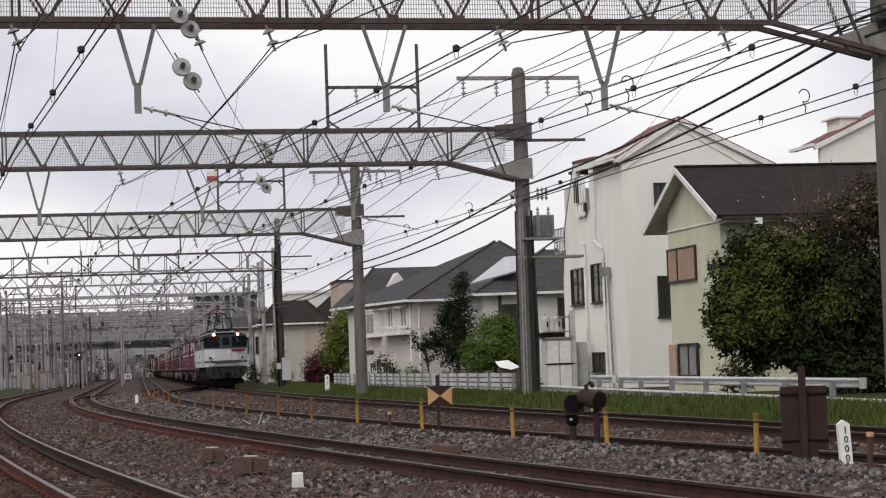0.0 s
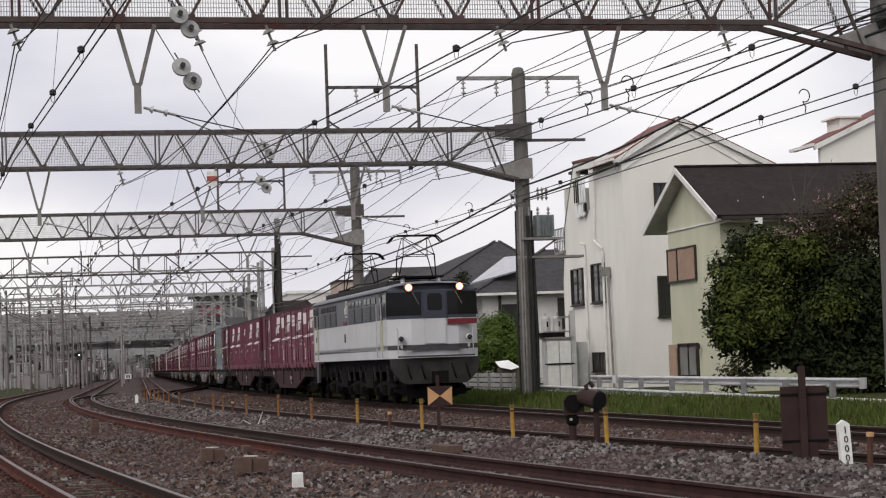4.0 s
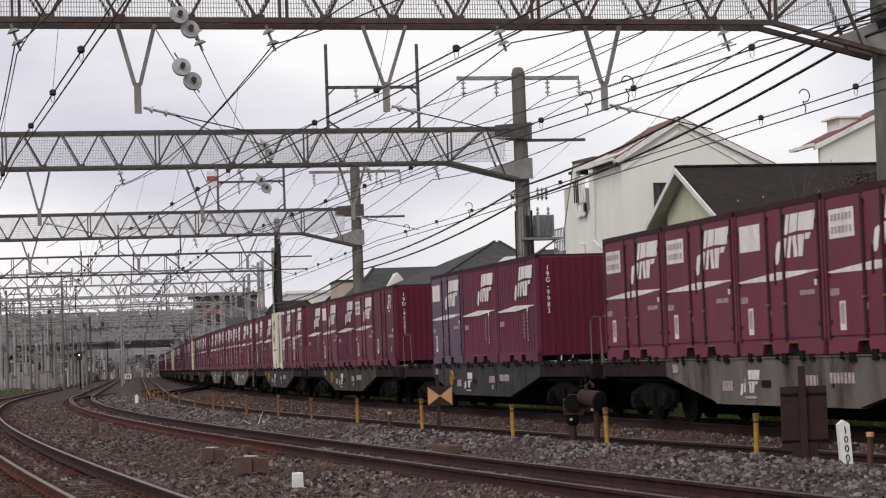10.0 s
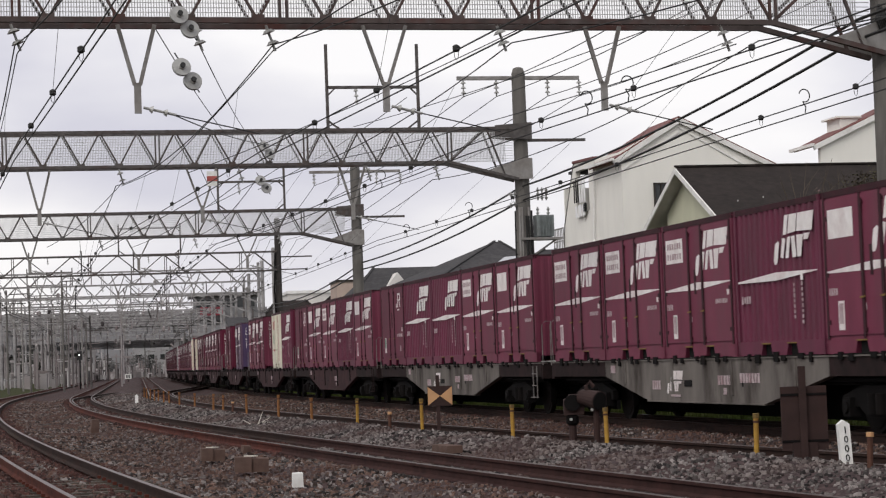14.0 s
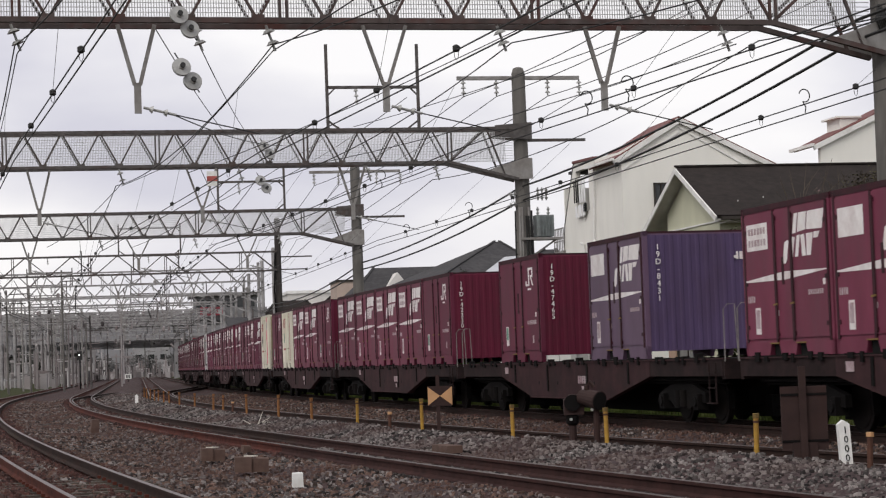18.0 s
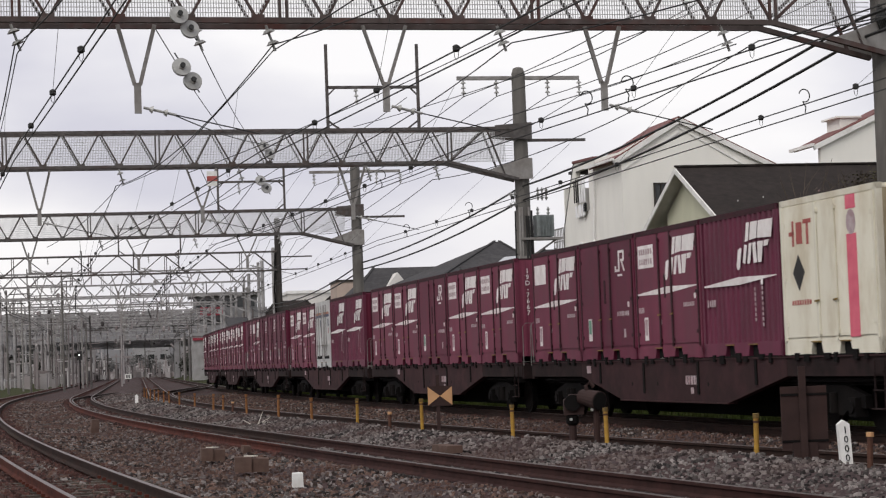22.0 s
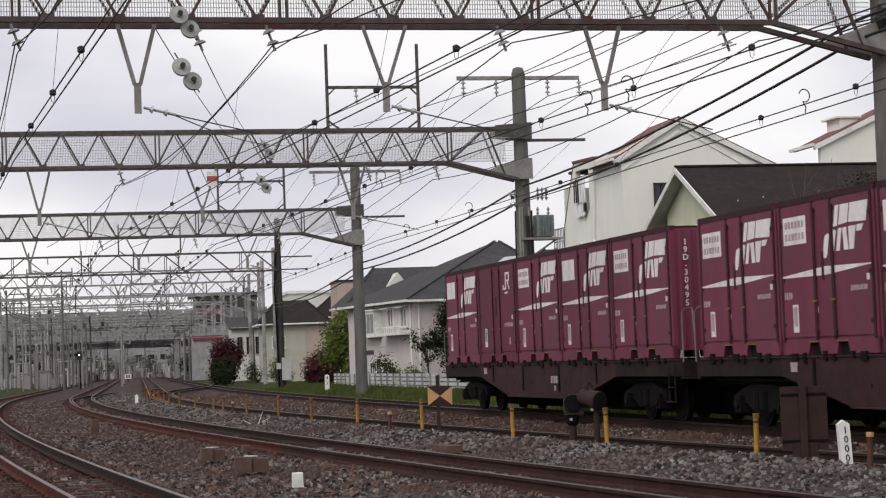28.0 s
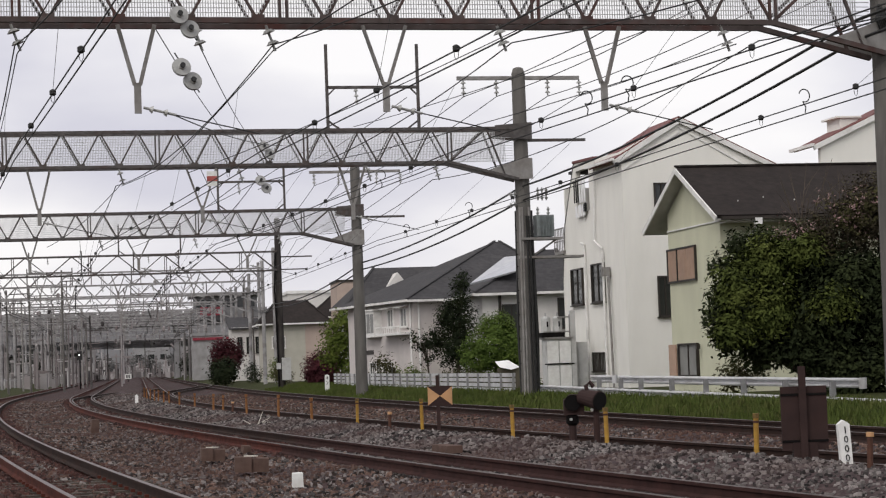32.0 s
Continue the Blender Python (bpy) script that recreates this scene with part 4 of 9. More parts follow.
# wagon by wagon from the locomotive: tint, load from front to rear (. is an empty place), serial number at the front end
TRAIN = [
    ("brown", "WDWRJ", "19D.12236"), ("brown", "RRrRR", "19G.4162"), ("dark", "bLB", "30B"), ("grey", "DDWDD", "V19C.6127"), ("dark", ".RRV.", "19G.9983"),
    ("olive", "JDRWR", "19D.45301"), ("dark", "HHCRW", "20D.185"), ("grey", "WRGDD", "19D.13451"), ("grey", "WDRRJ", ""), ("brown", "WRDWJ", ""),
    ("brown", "RP.WD", "19G.3363"), ("brown", ".V.J.", "19D.8431"), ("brown", "JDDDD", "19D.42230"), ("brown", "JDDPJ", "V19C.8725"), ("brown", "KRDJW", ""),
    ("brown", "DDJDD", "19D.7667"), ("brown", "RRSDD", ""), ("brown", "JJJWJ", "19D.43365"), ("brown", "WDWDD", ""), ("brown", "GWDJW", "19D.30495"),
]
MORE_NUMBERS = {(11, 3): "19D.23602", (12, 3): "19D.47465"}
NUMBERED = []
for k, (tint, load, number) in enumerate(TRAIN):
    s = WAGON_1 + PITCH * k
    MOVES.append((take(tint), s, 7.1, Matrix.Identity(4)))
    first = True
    for i, key in enumerate(load):
        if key == ".":
            continue
        x = (6.22, 0.05, -6.1)[i] if len(load) == 3 else (2 - i) * 3.79
        c = take(key)
        text = number if first else MORE_NUMBERS.get((k + 1, i), "")
        NUMBERED.append((c, key, text, first, len(load) == 3))
        first = False
        MOVES.append((c, s, 7.1, pose(x, 0, DECK)))
for c, key, text, first, long_box in NUMBERED:
    front = {"L": 5.84, "B": 6.25}.get(key, 6.058) if long_box else CL
    if text:
        vertical_number(c, text, front, YS + 0.31, CH - 0.33, 0.148, 0.17)
    if first and key in "JVRb":
        sh = Shape()
        for a, b, z0, z1 in ((0.72, 0.77, -0.06, 0.0), (0.77, 0.81, -0.08, 0.08), (0.84, 0.95, -0.08, 0.08), (0.98, 1.10, -0.08, 0.08)):
            sh.box(front / 2 + 0.014, (a + b) / 2, 2.05 + (z0 + z1) / 2, 0.01, b - a, z1 - z0)
        part("end_mark", sh, LOGO_WHITE, c, "white block mark on the end wall")

# ---- the locomotive ----
LOCO_WHITE = mat("locomotive_light_grey", (0.57, 0.57, 0.585), (0.51, 0.51, 0.525), 2, 0.42, stain=(0.45, 0.44, 0.44), stain_scale=0.8, stain_amount=0.35, stretch=(1, 1, 0.5))
LOCO_BLUE = mat("locomotive_slate_blue", (0.088, 0.092, 0.118), (0.070, 0.074, 0.095), 2, 0.4, stain=(0.08, 0.08, 0.09))
LOCO_CAB = mat("locomotive_cab_blue", (0.040, 0.046, 0.070), (0.032, 0.037, 0.056), 2, 0.4)
LOCO_BAND = mat("locomotive_band_grey", (0.062, 0.060, 0.064), (0.045, 0.044, 0.046), 3, 0.5)
LOCO_ROOF = mat("locomotive_roof", (0.05, 0.045, 0.045), (0.03, 0.028, 0.028), 3, 0.8)
CAB_GLASS = mat("dark_cab_glass", (0.008, 0.009, 0.010), (0.014, 0.014, 0.016), 1, 0.06)
CAB_GLASS.node_tree.nodes["Principled BSDF"].inputs["Specular IOR Level"].default_value = 0.12
DOOR_YELLOW = mat("pale_door_frame", (0.46, 0.45, 0.27), (0.38, 0.37, 0.24), 3, 0.5)
LAMP_ON = mat("lit_headlamp", (1.0, 0.34, 0.20), (1.0, 0.30, 0.17), 1, 0.3, emit=1.5)
LAMP_CORE = mat("lit_headlamp_core", (1.0, 0.82, 0.60), (1.0, 0.80, 0.58), 1, 0.3, emit=9.0)
LENS = mat("unlit_lamp_lens", (0.03, 0.03, 0.032), (0.02, 0.02, 0.022), 1, 0.1)


def pantograph(l, x):
    """Diamond pantograph with a two-strip collector head."""
    p = part("pantograph", Shape().box(x, 0, 4.16, 1.7, 1.5, 0.06), UNDER, l, "raised diamond pantograph")
    z0, zm, z1 = 4.22, 4.9, 5.50
    for y0, y1 in ((-0.62, -0.42), (0.62, 0.42)):
        for sx in (-1, 1):
            part("arm", Shape().tube((x + sx * 0.25, y0, z0), (x + sx * 0.56, (y0 + y1) / 2, zm), 0.022, n=6).tube((x + sx * 0.56, (y0 + y1) / 2, zm), (x + sx * 0.12, y1, z1), 0.015, n=6), UNDER, p)
    for sx in (-1, 1):
        part("cross_bar", Shape().tube((x + sx * 0.56, -0.55, zm), (x + sx * 0.56, 0.55, zm), 0.016, n=6).tube((x + sx * 0.56, -0.5, zm), (x + sx * 0.12, 0.42, z1), 0.010, n=5).tube((x + sx * 0.56, 0.5, zm), (x + sx * 0.12, -0.42, z1), 0.014, n=5), UNDER, p)
        ends = Shape().line([(x + sx * 0.16, -0.92, z1 - 0.18), (x + sx * 0.16, -0.74, z1 + 0.02), (x + sx * 0.16, -0.58, z1 + 0.06), (x + sx * 0.16, 0.58, z1 + 0.06), (x + sx * 0.16, 0.74, z1 + 0.02), (x + sx * 0.16, 0.92, z1 - 0.18)], 0.03, 6)
        part("collector", ends, UNDER, p)
    for sx in (-0.7, 0.7):
        for y in (-0.6, 0.6):
            part("insulator", Shape().lathe([(0.05, 3.95), (0.09, 3.97), (0.05, 4.0), (0.09, 4.03), (0.05, 4.06), (0.07, 4.1), (0.05, 4.14)], (x + sx, y, 0), 10), WHITEP, p)
    return p


PLATE_RED = mat("dark_red_plate", (0.20, 0.05, 0.05), (0.15, 0.04, 0.04), 6, 0.6)
SAND_PIPE = mat("grimy_hanger", (0.075, 0.070, 0.068), (0.014, 0.012, 0.012), 9, 0.8, stain=(0.012, 0.010, 0.010), stain_scale=3.0, stain_amount=0.8)


def locomotive():
    l = thing("locomotive", "grey and white electric locomotive with lit headlamps", "locomotive")
    hx, hy = 7.94, 1.47
    nose = 0.42
    # body outline in plan: sides with slightly bowed ends
    def ring(d=0.0, y=hy):
        return [(-hx - d, -y), (hx - nose + d, -y), (hx + d * 0.9, -y * 0.52), (hx + 0.04 + d, 0), (hx + d * 0.9, y * 0.52), (hx - nose + d, y), (-hx - d, y), (-hx - 0.2 - d, 0)]

    def band(z0, z1, d=0.0):
        return Shape().prism(ring(d), z0, z1, "xy")
    part("lower_body", band(1.50, 2.75), LOCO_WHITE, l, "light grey lower body")
    part("upper_body", band(2.75, 3.66), LOCO_BLUE, l, "slate grey upper body")
    part("waist_band", band(1.77, 1.92, 0.006), LOCO_BAND, l, "dark grey waist band")
    # rounded roof
    rf = Shape()
    prof = [(-1.47, 3.66), (-1.43, 3.76), (-1.24, 3.86), (-0.74, 3.95), (0, 3.98), (0.74, 3.95), (1.24, 3.86), (1.43, 3.76), (1.47, 3.66)]
    n = len(prof)
    v, f = [], []
    xs = [(-hx - 0.15, 0.02), (-hx + 0.5, 0.0), (hx - 0.9, 0.0), (hx - 0.3, 0.03), (hx + 0.05, 0.10)]
    for x, drop in xs:
        for y, z in prof:
            v.append((x - (nose if x > hx - 0.35 and abs(y) > 1.2 else 0.0), y, z - drop * (z - 3.66) / 0.32))
    for j in range(len(xs) - 1):
        for i in range(n - 1):
            f.append((j * n + i, j * n + i + 1, (j + 1) * n + i + 1, (j + 1) * n + i))
    f += [tuple(range(n)), tuple(range((len(xs) - 1) * n, len(xs) * n))]
    rf.add(v, f)
    part("roof", rf, LOCO_BLUE, l, "slate grey rounded roof edge")
    part("roof_deck", Shape().box(-0.6, 0, 3.98, 12.6, 2.2, 0.14).box(-2, 0, 4.1, 2.4, 1.2, 0.16).box(2.2, 0.1, 4.1, 1.6, 1.0, 0.16), LOCO_ROOF, l, "sooty roof equipment")
    part("roof_wire", Shape().line([(-6.4, -0.5, 4.2), (-3, -0.5, 4.3), (0, -0.5, 4.22), (3.2, -0.5, 4.3), (6.0, -0.5, 4.2)], 0.025, 6), UNDER, l)
    pantograph(l, -5.2)
    pantograph(l, 5.25)
    # front: two windscreens, gangway door, red plate, lamps, rails
    def nose_x(y):
        y = abs(y)
        return hx + 0.04 * (1 - y / 0.764) if y < 0.764 else hx - nose * (y - 0.764) / 0.706

    def front_panel(ys, z0, z1, off, lean=0.0):
        """A thin panel that follows the bowed cab front."""
        v = []
        for y in ys:
            x = nose_x(y)
            v += [(x + off, y, z0), (x + off - lean, y, z1), (x - 0.03, y, z0), (x - 0.03, y, z1)]
        n_ = len(ys)
        f_ = [(0, 1, 3, 2), (4 * n_ - 4, 4 * n_ - 2, 4 * n_ - 1, 4 * n_ - 3)]
        for i in range(n_ - 1):
            p = 4 * i
            f_ += [(p, p + 4, p + 5, p + 1), (p + 2, p + 3, p + 7, p + 6), (p, p + 2, p + 6, p + 4), (p + 1, p + 5, p + 7, p + 3)]
        return Shape().add(v, f_)
    for sd in (-1, 1):
        part("window_surround", front_panel([sd * k for k in (0.42, 0.764, 1.46)], 2.755, 3.65, 0.008), LOCO_CAB, l, "dark blue windscreen surround")
        wsc = part("windscreen", front_panel([sd * k for k in (0.43, 0.764, 1.45)], 2.86, 3.60, 0.02), CAB_GLASS, l, "dark windscreen")
        part("wiper", Shape().bar((hx + 0.05, sd * 0.7, 3.58), (hx + 0.045, sd * 0.7 + 0.2, 3.2), 0.018), PLATE, wsc)
    part("cab_front", Shape().prism([(-0.40, 2.76), (0.40, 2.76), (0.40, 3.64), (-0.40, 3.64)], hx + 0.005, hx + 0.055, "yz"), LOCO_CAB, l, "dark blue cab front")
    d = part("gangway_door", Shape().prism([(-0.34, 1.95), (0.34, 1.95), (0.34, 2.74), (-0.34, 2.74)], hx + 0.03, hx + 0.075, "yz"), LOCO_WHITE, l, "light grey gangway door")
    part("door_upper", Shape().prism([(-0.36, 2.76), (0.36, 2.76), (0.36, 3.6), (-0.36, 3.6)], hx + 0.04, hx + 0.08, "yz"), LOCO_CAB, d, "blue upper door leaf")
    part("door_window", Shape().prism([(-0.2, 3.0), (0.2, 3.0), (0.24, 3.06), (0.24, 3.46), (0.18, 3.54), (-0.18, 3.54), (-0.24, 3.46), (-0.24, 3.06)], hx + 0.075, hx + 0.09, "yz"), CAB_GLASS, d, "dark rounded door window")
    part("number_plate", Shape().prism([(0.41, 2.55), (1.36, 2.55), (1.36, 2.72), (0.41, 2.72)], hx - 0.1, hx + 0.06, "yz"), mat("red_number_plate", (0.16, 0.02, 0.03), (0.13, 0.016, 0.025), 4, 0.5), l, "dark red number plate")
    for y in (-0.83, 0.83):
        hl = part("headlamp", Shape().lathe([(0.135, -0.16), (0.135, 0.06), (0.125, 0.07)], (hx + 0.02, y, 3.74), 16, "x"), LOCO_ROOF, l, "round headlamp housing")
        part("lamp_glass", Shape().lathe([(0.12, 0.0), (0.12, 0.02), (0.09, 0.035)], (hx + 0.08, y, 3.74), 16, "x"), LAMP_ON, hl, "glowing pinkish lamp glass")
        part("lamp_core", Shape().lathe([(0.072, 0.0), (0.072, 0.02), (0.045, 0.03)], (hx + 0.10, y, 3.74), 14, "x"), LAMP_CORE, hl, "bright warm white lamp core")
        ml = part("marker_lamp", Shape().lathe([(0.11, -0.1), (0.11, 0.05), (0.09, 0.06)], (hx + 0.0, y * 1.34, 2.12), 14, "x"), LOCO_WHITE, l)
        part("lamp_glass", Shape().lathe([(0.085, 0.0), (0.085, 0.015), (0.05, 0.03)], (hx + 0.055, y * 1.34, 2.12), 14, "x"), LENS, ml, "dark marker lens")
        part("lamp_bracket", Shape().box(hx - 0.02, y * 1.32, 1.92, 0.06, 0.06, 0.22), LIGHT_STEEL, l)
    part("step_rail", Shape().box(hx + 0.08, 0, 1.78, 0.1, 2.1, 0.06).box(hx + 0.12, 0, 1.55, 0.06, 2.5, 0.05), LOCO_BAND, l)
    for y in (-1.22, 1.22):
        part("front_handrail", Shape().line([(hx - 0.1, y, 1.64), (hx + 0.06, y, 1.68), (hx + 0.06, y, 2.4), (hx - 0.1, y, 2.44)], 0.018, 6), LIGHT_STEEL, l)
    # skirt, coupler, hoses, snow plough
    part("skirt", Shape().prism([(-1.45, 1.5), (1.45, 1.5), (1.42, 1.2), (1.32, 0.98), (1.12, 0.76), (0.96, 0.68), (-0.96, 0.68), (-1.12, 0.76), (-1.32, 0.98), (-1.42, 1.2)], hx - 0.32, hx - 0.04, "yz"), LOCO_ROOF, l, "sooty dark grey front skirt")
    part("coupler", Shape().box(hx + 0.25, 0, 0.9, 0.7, 0.3, 0.34).box(hx + 0.52, 0.12, 0.9, 0.26, 0.26, 0.36), UNDER, l)
    for y in (-0.95, -0.5, 0.5, 0.95):
        part("hose", Shape().line([(hx + 0.02, y, 1.3), (hx + 0.16, y, 1.22), (hx + 0.2, y + 0.05, 0.98), (hx + 0.1, y + 0.12, 0.84)], 0.035, 6), UNDER, l)
    part("rail_guard", Shape().prism([(-1.3, 0.5), (1.3, 0.5), (1.2, 0.42), (0.45, 0.16), (-0.45, 0.16), (-1.2, 0.42)], hx - 0.55, hx - 0.45, "yz"), UNDER, l)
    # side: cab doors, windows, louvres, mark, plates
    for y, sg in ((-hy, -1), (hy, 1)):
        for x0 in (-6.8, 6.58):
            dr = part("side_door", Shape().box(x0, y, 2.26, 0.40, 0.05, 0.98), DOOR_YELLOW, l)
            part("door_upper", Shape().box(x0, y + sg * 0.004, 3.18, 0.46, 0.05, 0.84), LOCO_BAND, dr)
            part("door_window", Shape().box(x0, y + sg * 0.015, 3.2, 0.32, 0.05, 0.6), CAB_GLASS, dr, "dark door window")
            for dx in (-0.42, 0.42):
                part("grab_rail", Shape().line([(x0 + dx, y + sg * 0.02, 3.3), (x0 + dx, y + sg * 0.09, 3.26), (x0 + dx, y + sg * 0.09, 1.6), (x0 + dx, y + sg * 0.02, 1.56)], 0.018, 6), LIGHT_STEEL, dr)
        for x0 in (7.25, -7.4):
            part("cab_side_window", Shape().box(x0, y, 3.2, 0.62, 0.035, 0.72), CAB_GLASS, l, "dark cab side window")
        for x0 in (-5.35, -4.1, -2.85, 1.05, 2.55, 4.15, 5.35):
            w = 1.1 if x0 < 0 else 1.25
            if x0 == 5.35:
                w = 0.7
            lv = part("louvre", Shape().box(x0, y + sg * 0.005, 3.02, w, 0.03, 0.5), LOCO_BAND, l, "slatted air intake")
            for i in range(8):
                part("slat", Shape().box(x0, y + sg * 0.028, 2.81 + i * 0.062, w - 0.08, 0.02, 0.03), LOCO_BLUE, lv)
            part("side_window", Shape().box(x0 - w * 0.26, y + sg * 0.01, 3.43, w * 0.42, 0.03, 0.2).box(x0 + w * 0.26, y + sg * 0.01, 3.43, w * 0.42, 0.03, 0.2), CAB_GLASS, l, "narrow upper windows")
        part("gutter", Shape().box(0, y + sg * 0.02, 3.66, 15.2, 0.05, 0.05), LOCO_ROOF, l)
        part("plate", Shape().box(-0.45, y + sg * 0.01, 2.82, 0.62, 0.03, 0.13), PLATE_RED, l, "dark red maker's plate")
        part("maker_plate", Shape().box(-0.5, y + sg * 0.01, 2.3, 0.22, 0.02, 0.3), LOCO_BAND, l)
        part("sill_step", Shape().box(-6.9, y * 1.0, 1.1, 0.5, 0.08, 0.8), LOCO_BAND, l)
    sh = Shape()
    for x, z, w, h in ((-0.98, 3.2, 0.07, 0.22), (-0.9, 3.1, 0.24, 0.07), (-0.8, 3.32, 0.07, 0.46), (-0.62, 3.52, 0.32, 0.07), (-0.5, 3.42, 0.07, 0.24), (-0.62, 3.32, 0.28, 0.07), (-0.52, 3.17, 0.08, 0.24), (-0.7, 2.98, 0.4, 0.04)):
        sh.box(x + 0.62, -hy - 0.012, z + 0.08, w * 0.9, 0.02, h * 0.9)
    part("company_mark", sh, LOGO_WHITE, l, "white two-stroke company mark")
    part("number_lettering", bars_at(-7.15, 2.35, 0.36, 0.2, 4, -hy - 0.006), LOCO_BAND, l)
    # running gear
    part("underframe", Shape().box(-0.1, 0, 1.3, 15.0, 2.3, 0.42), SHADE_BLACK, l)
    # near-black filler added so nothing shows through below the body
    part("traction_gear", Shape().box(-0.1, 0, 0.72, 13.6, 1.5, 0.9), SHADE_BLACK, l)
    for x in (-2.6, 2.6):
        part("battery_box", Shape().box(x, -0.95, 0.85, 1.3, 0.5, 0.6), UNDER, l)
    for x in (-5.2, 0.0, 5.2):
        bogie(l, x, 2.6, 1.08)
        for dx in (-1.75, -0.65, 0.65, 1.75):
            part("sand_pipe", Shape().bar((x + dx, -1.18, 1.3), (x + dx + 0.05, -1.16, 0.78), 0.09, 0.06), SAND_PIPE, l)
    return l


MOVES.append((locomotive(), LOCO_S, 5.2, Matrix.Identity(4)))

# ---- gantries over the tracks ----
PORC = mat("grey_white_porcelain", (0.40, 0.40, 0.39), (0.28, 0.28, 0.27), 6, 0.35, stain=(0.16, 0.15, 0.14))
BOX_GREY = mat("grey_equipment_box", (0.52, 0.52, 0.51), (0.44, 0.44, 0.43), 4, 0.6, stain=(0.2, 0.19, 0.17))


def gantry_frame(y):
    s = float(np.interp(y, _Y, _S))
    h = float(np.interp(s, _S, _H))
    return Matrix.Translation(freight(s)) @ Matrix.Rotation(-h, 4, "Z")


CLAMP = mat("black_clamp", (0.03, 0.03, 0.03), (0.02, 0.02, 0.02), 5, 0.6)
TANK_GREY = mat("dull_tank_grey", (0.27, 0.30, 0.30), (0.19, 0.21, 0.21), 4, 0.7, stain=(0.08, 0.07, 0.065))
GANTRIES = {41: (7.98, 9.15, 4.1), 70: (8.2, 9.36, 4.4), 97: (7.66, 8.79, 3.08), 137: (7.85, 9.12, 3.3)}


def insulator(parent, p, q, n=2, r=0.11):
    """A string of sheds between two points."""
    p, q = Vector(p), Vector(q)
    sh = Shape().tube(p, q, 0.028, n=6)
    for i in range(n):
        a = p.lerp(q, (i + 0.55) / (n + 0.3))
        d = (q - p).normalized() * 0.03
        sh.tube(a - d, a + d, r * 0.55, r, 10)
    return part("insulator", sh, PORC, parent, "grey porcelain insulator")


def drop_arm(g, x, z0, z1, w=0.72):
    """V-shaped drop post with a steady arm and its insulator."""
    d = part("drop_post", Shape().bar((x - w / 2, 0, z0), (x - 0.05, 0, z1 + 0.55), 0.075, 0.06).bar((x + w / 2, 0, z0), (x + 0.05, 0, z1 + 0.55), 0.075, 0.06).box(x, 0, z1 + 0.3, 0.13, 0.06, 0.58), PLATE, g, "galvanised V-shaped drop post")
    insulator(d, (x + 0.1, 0, z1 + 0.12), (x + 0.72, 0.05, z1 - 0.02), 2, 0.075)
    part("steady_arm", Shape().tube((x + 0.72, 0.05, z1 - 0.02), (x + 2.3, 0.1, z1 - 0.38), 0.013, n=6), WIREM, d)
    return d


def truss(g, x0, x1, z0, z1, bay, depth, member, mesh=True, haunch=None, far=False):
    """Box lattice beam: four chords, zig-zag webs on both faces, joints, wire mesh behind."""
    hx = x1 if haunch is None else haunch[0]
    for y in (-depth / 2, depth / 2):
        part("top_chord", Shape().bar((x0, y, z1), (x1, y, z1), 0.11, 0.10), member, g)
        part("bottom_chord", Shape().bar((x0, y, z0), (hx, y, z0), 0.11, 0.10), member, g)
        if haunch:
            part("haunch", Shape().bar((hx, y, z0), (x1, y, z0 - haunch[1]), 0.11, 0.10), member, g)
            part("web_bar", Shape().bar((hx, y, z0), (hx + 0.55 * (x1 - hx), y, z1), 0.06), member, g)
            part("web_bar", Shape().bar((hx + 0.55 * (x1 - hx), y, z1), (hx + 0.8 * (x1 - hx), y, z0 - 0.8 * haunch[1]), 0.06), member, g)
        n = int(round((hx - x0) / bay))
        b = (hx - x0) / n
        if far:
            web = Shape()
            for i in range(n):
                xa = x0 + i * b
                web.bar((xa, y, z0), (xa + b / 2, y, z1), 0.085).bar((xa + b / 2, y, z1), (xa + b, y, z0), 0.085)
            tagged(part("web", web, member, g), kind="stuff")
            continue
        for i in range(n):
            xa = x0 + i * b
            for p, q in (((xa, y, z0), (xa + b / 2, y, z1)), ((xa + b / 2, y, z1), (xa + b, y, z0))):
                part("web_bar", Shape().bar(p, q, 0.055, 0.05), member, g)
            if y < 0:
                part("gusset", Shape().box(xa + b / 2, y - 0.05, z1 - 0.05, 0.24, 0.012, 0.12), member, g)
                part("gusset", Shape().box(xa, y - 0.05, z0 + 0.05, 0.24, 0.012, 0.12), member, g)
    k = x1 - 2.5
    while k > x0:
        part("joint_post", Shape().bar((k, -depth / 2 - 0.03, z0 - 0.05), (k, -depth / 2 - 0.03, z1 + 0.05), 0.05, 0.06).bar((k + 0.13, -depth / 2 - 0.03, z0 - 0.05), (k + 0.13, -depth / 2 - 0.03, z1 + 0.05), 0.05, 0.06), member, g)
        k -= 5.0
    if mesh:
        m = Shape()
        x = x0
        while x < x1 - 0.3:
            m.box(x, depth / 2 - 0.05, (z0 + z1) / 2, 0.019, 0.012, z1 - z0 - 0.1)
            x += 0.052
        for j in range(12):
            z = z0 + 0.08 + j * (z1 - z0 - 0.16) / 11
            m.box((x0 + x1) / 2, depth / 2 - 0.05, z, x1 - x0, 0.012, 0.014)
        tagged(part("wire_mesh", m, MESHW, g, "fine wire mesh guard"), kind="stuff")


def concrete_pole(g, x, z1, r=0.24):
    p = part("pole", Shape().lathe([(r * 1.25, -0.5), (r, z1 - 0.2), (r * 0.75, z1 - 0.02), (r * 0.3, z1 + 0.02)], (x, 0, 0), 18), CONC, g, "weathered concrete pole", smooth=False)
    return p


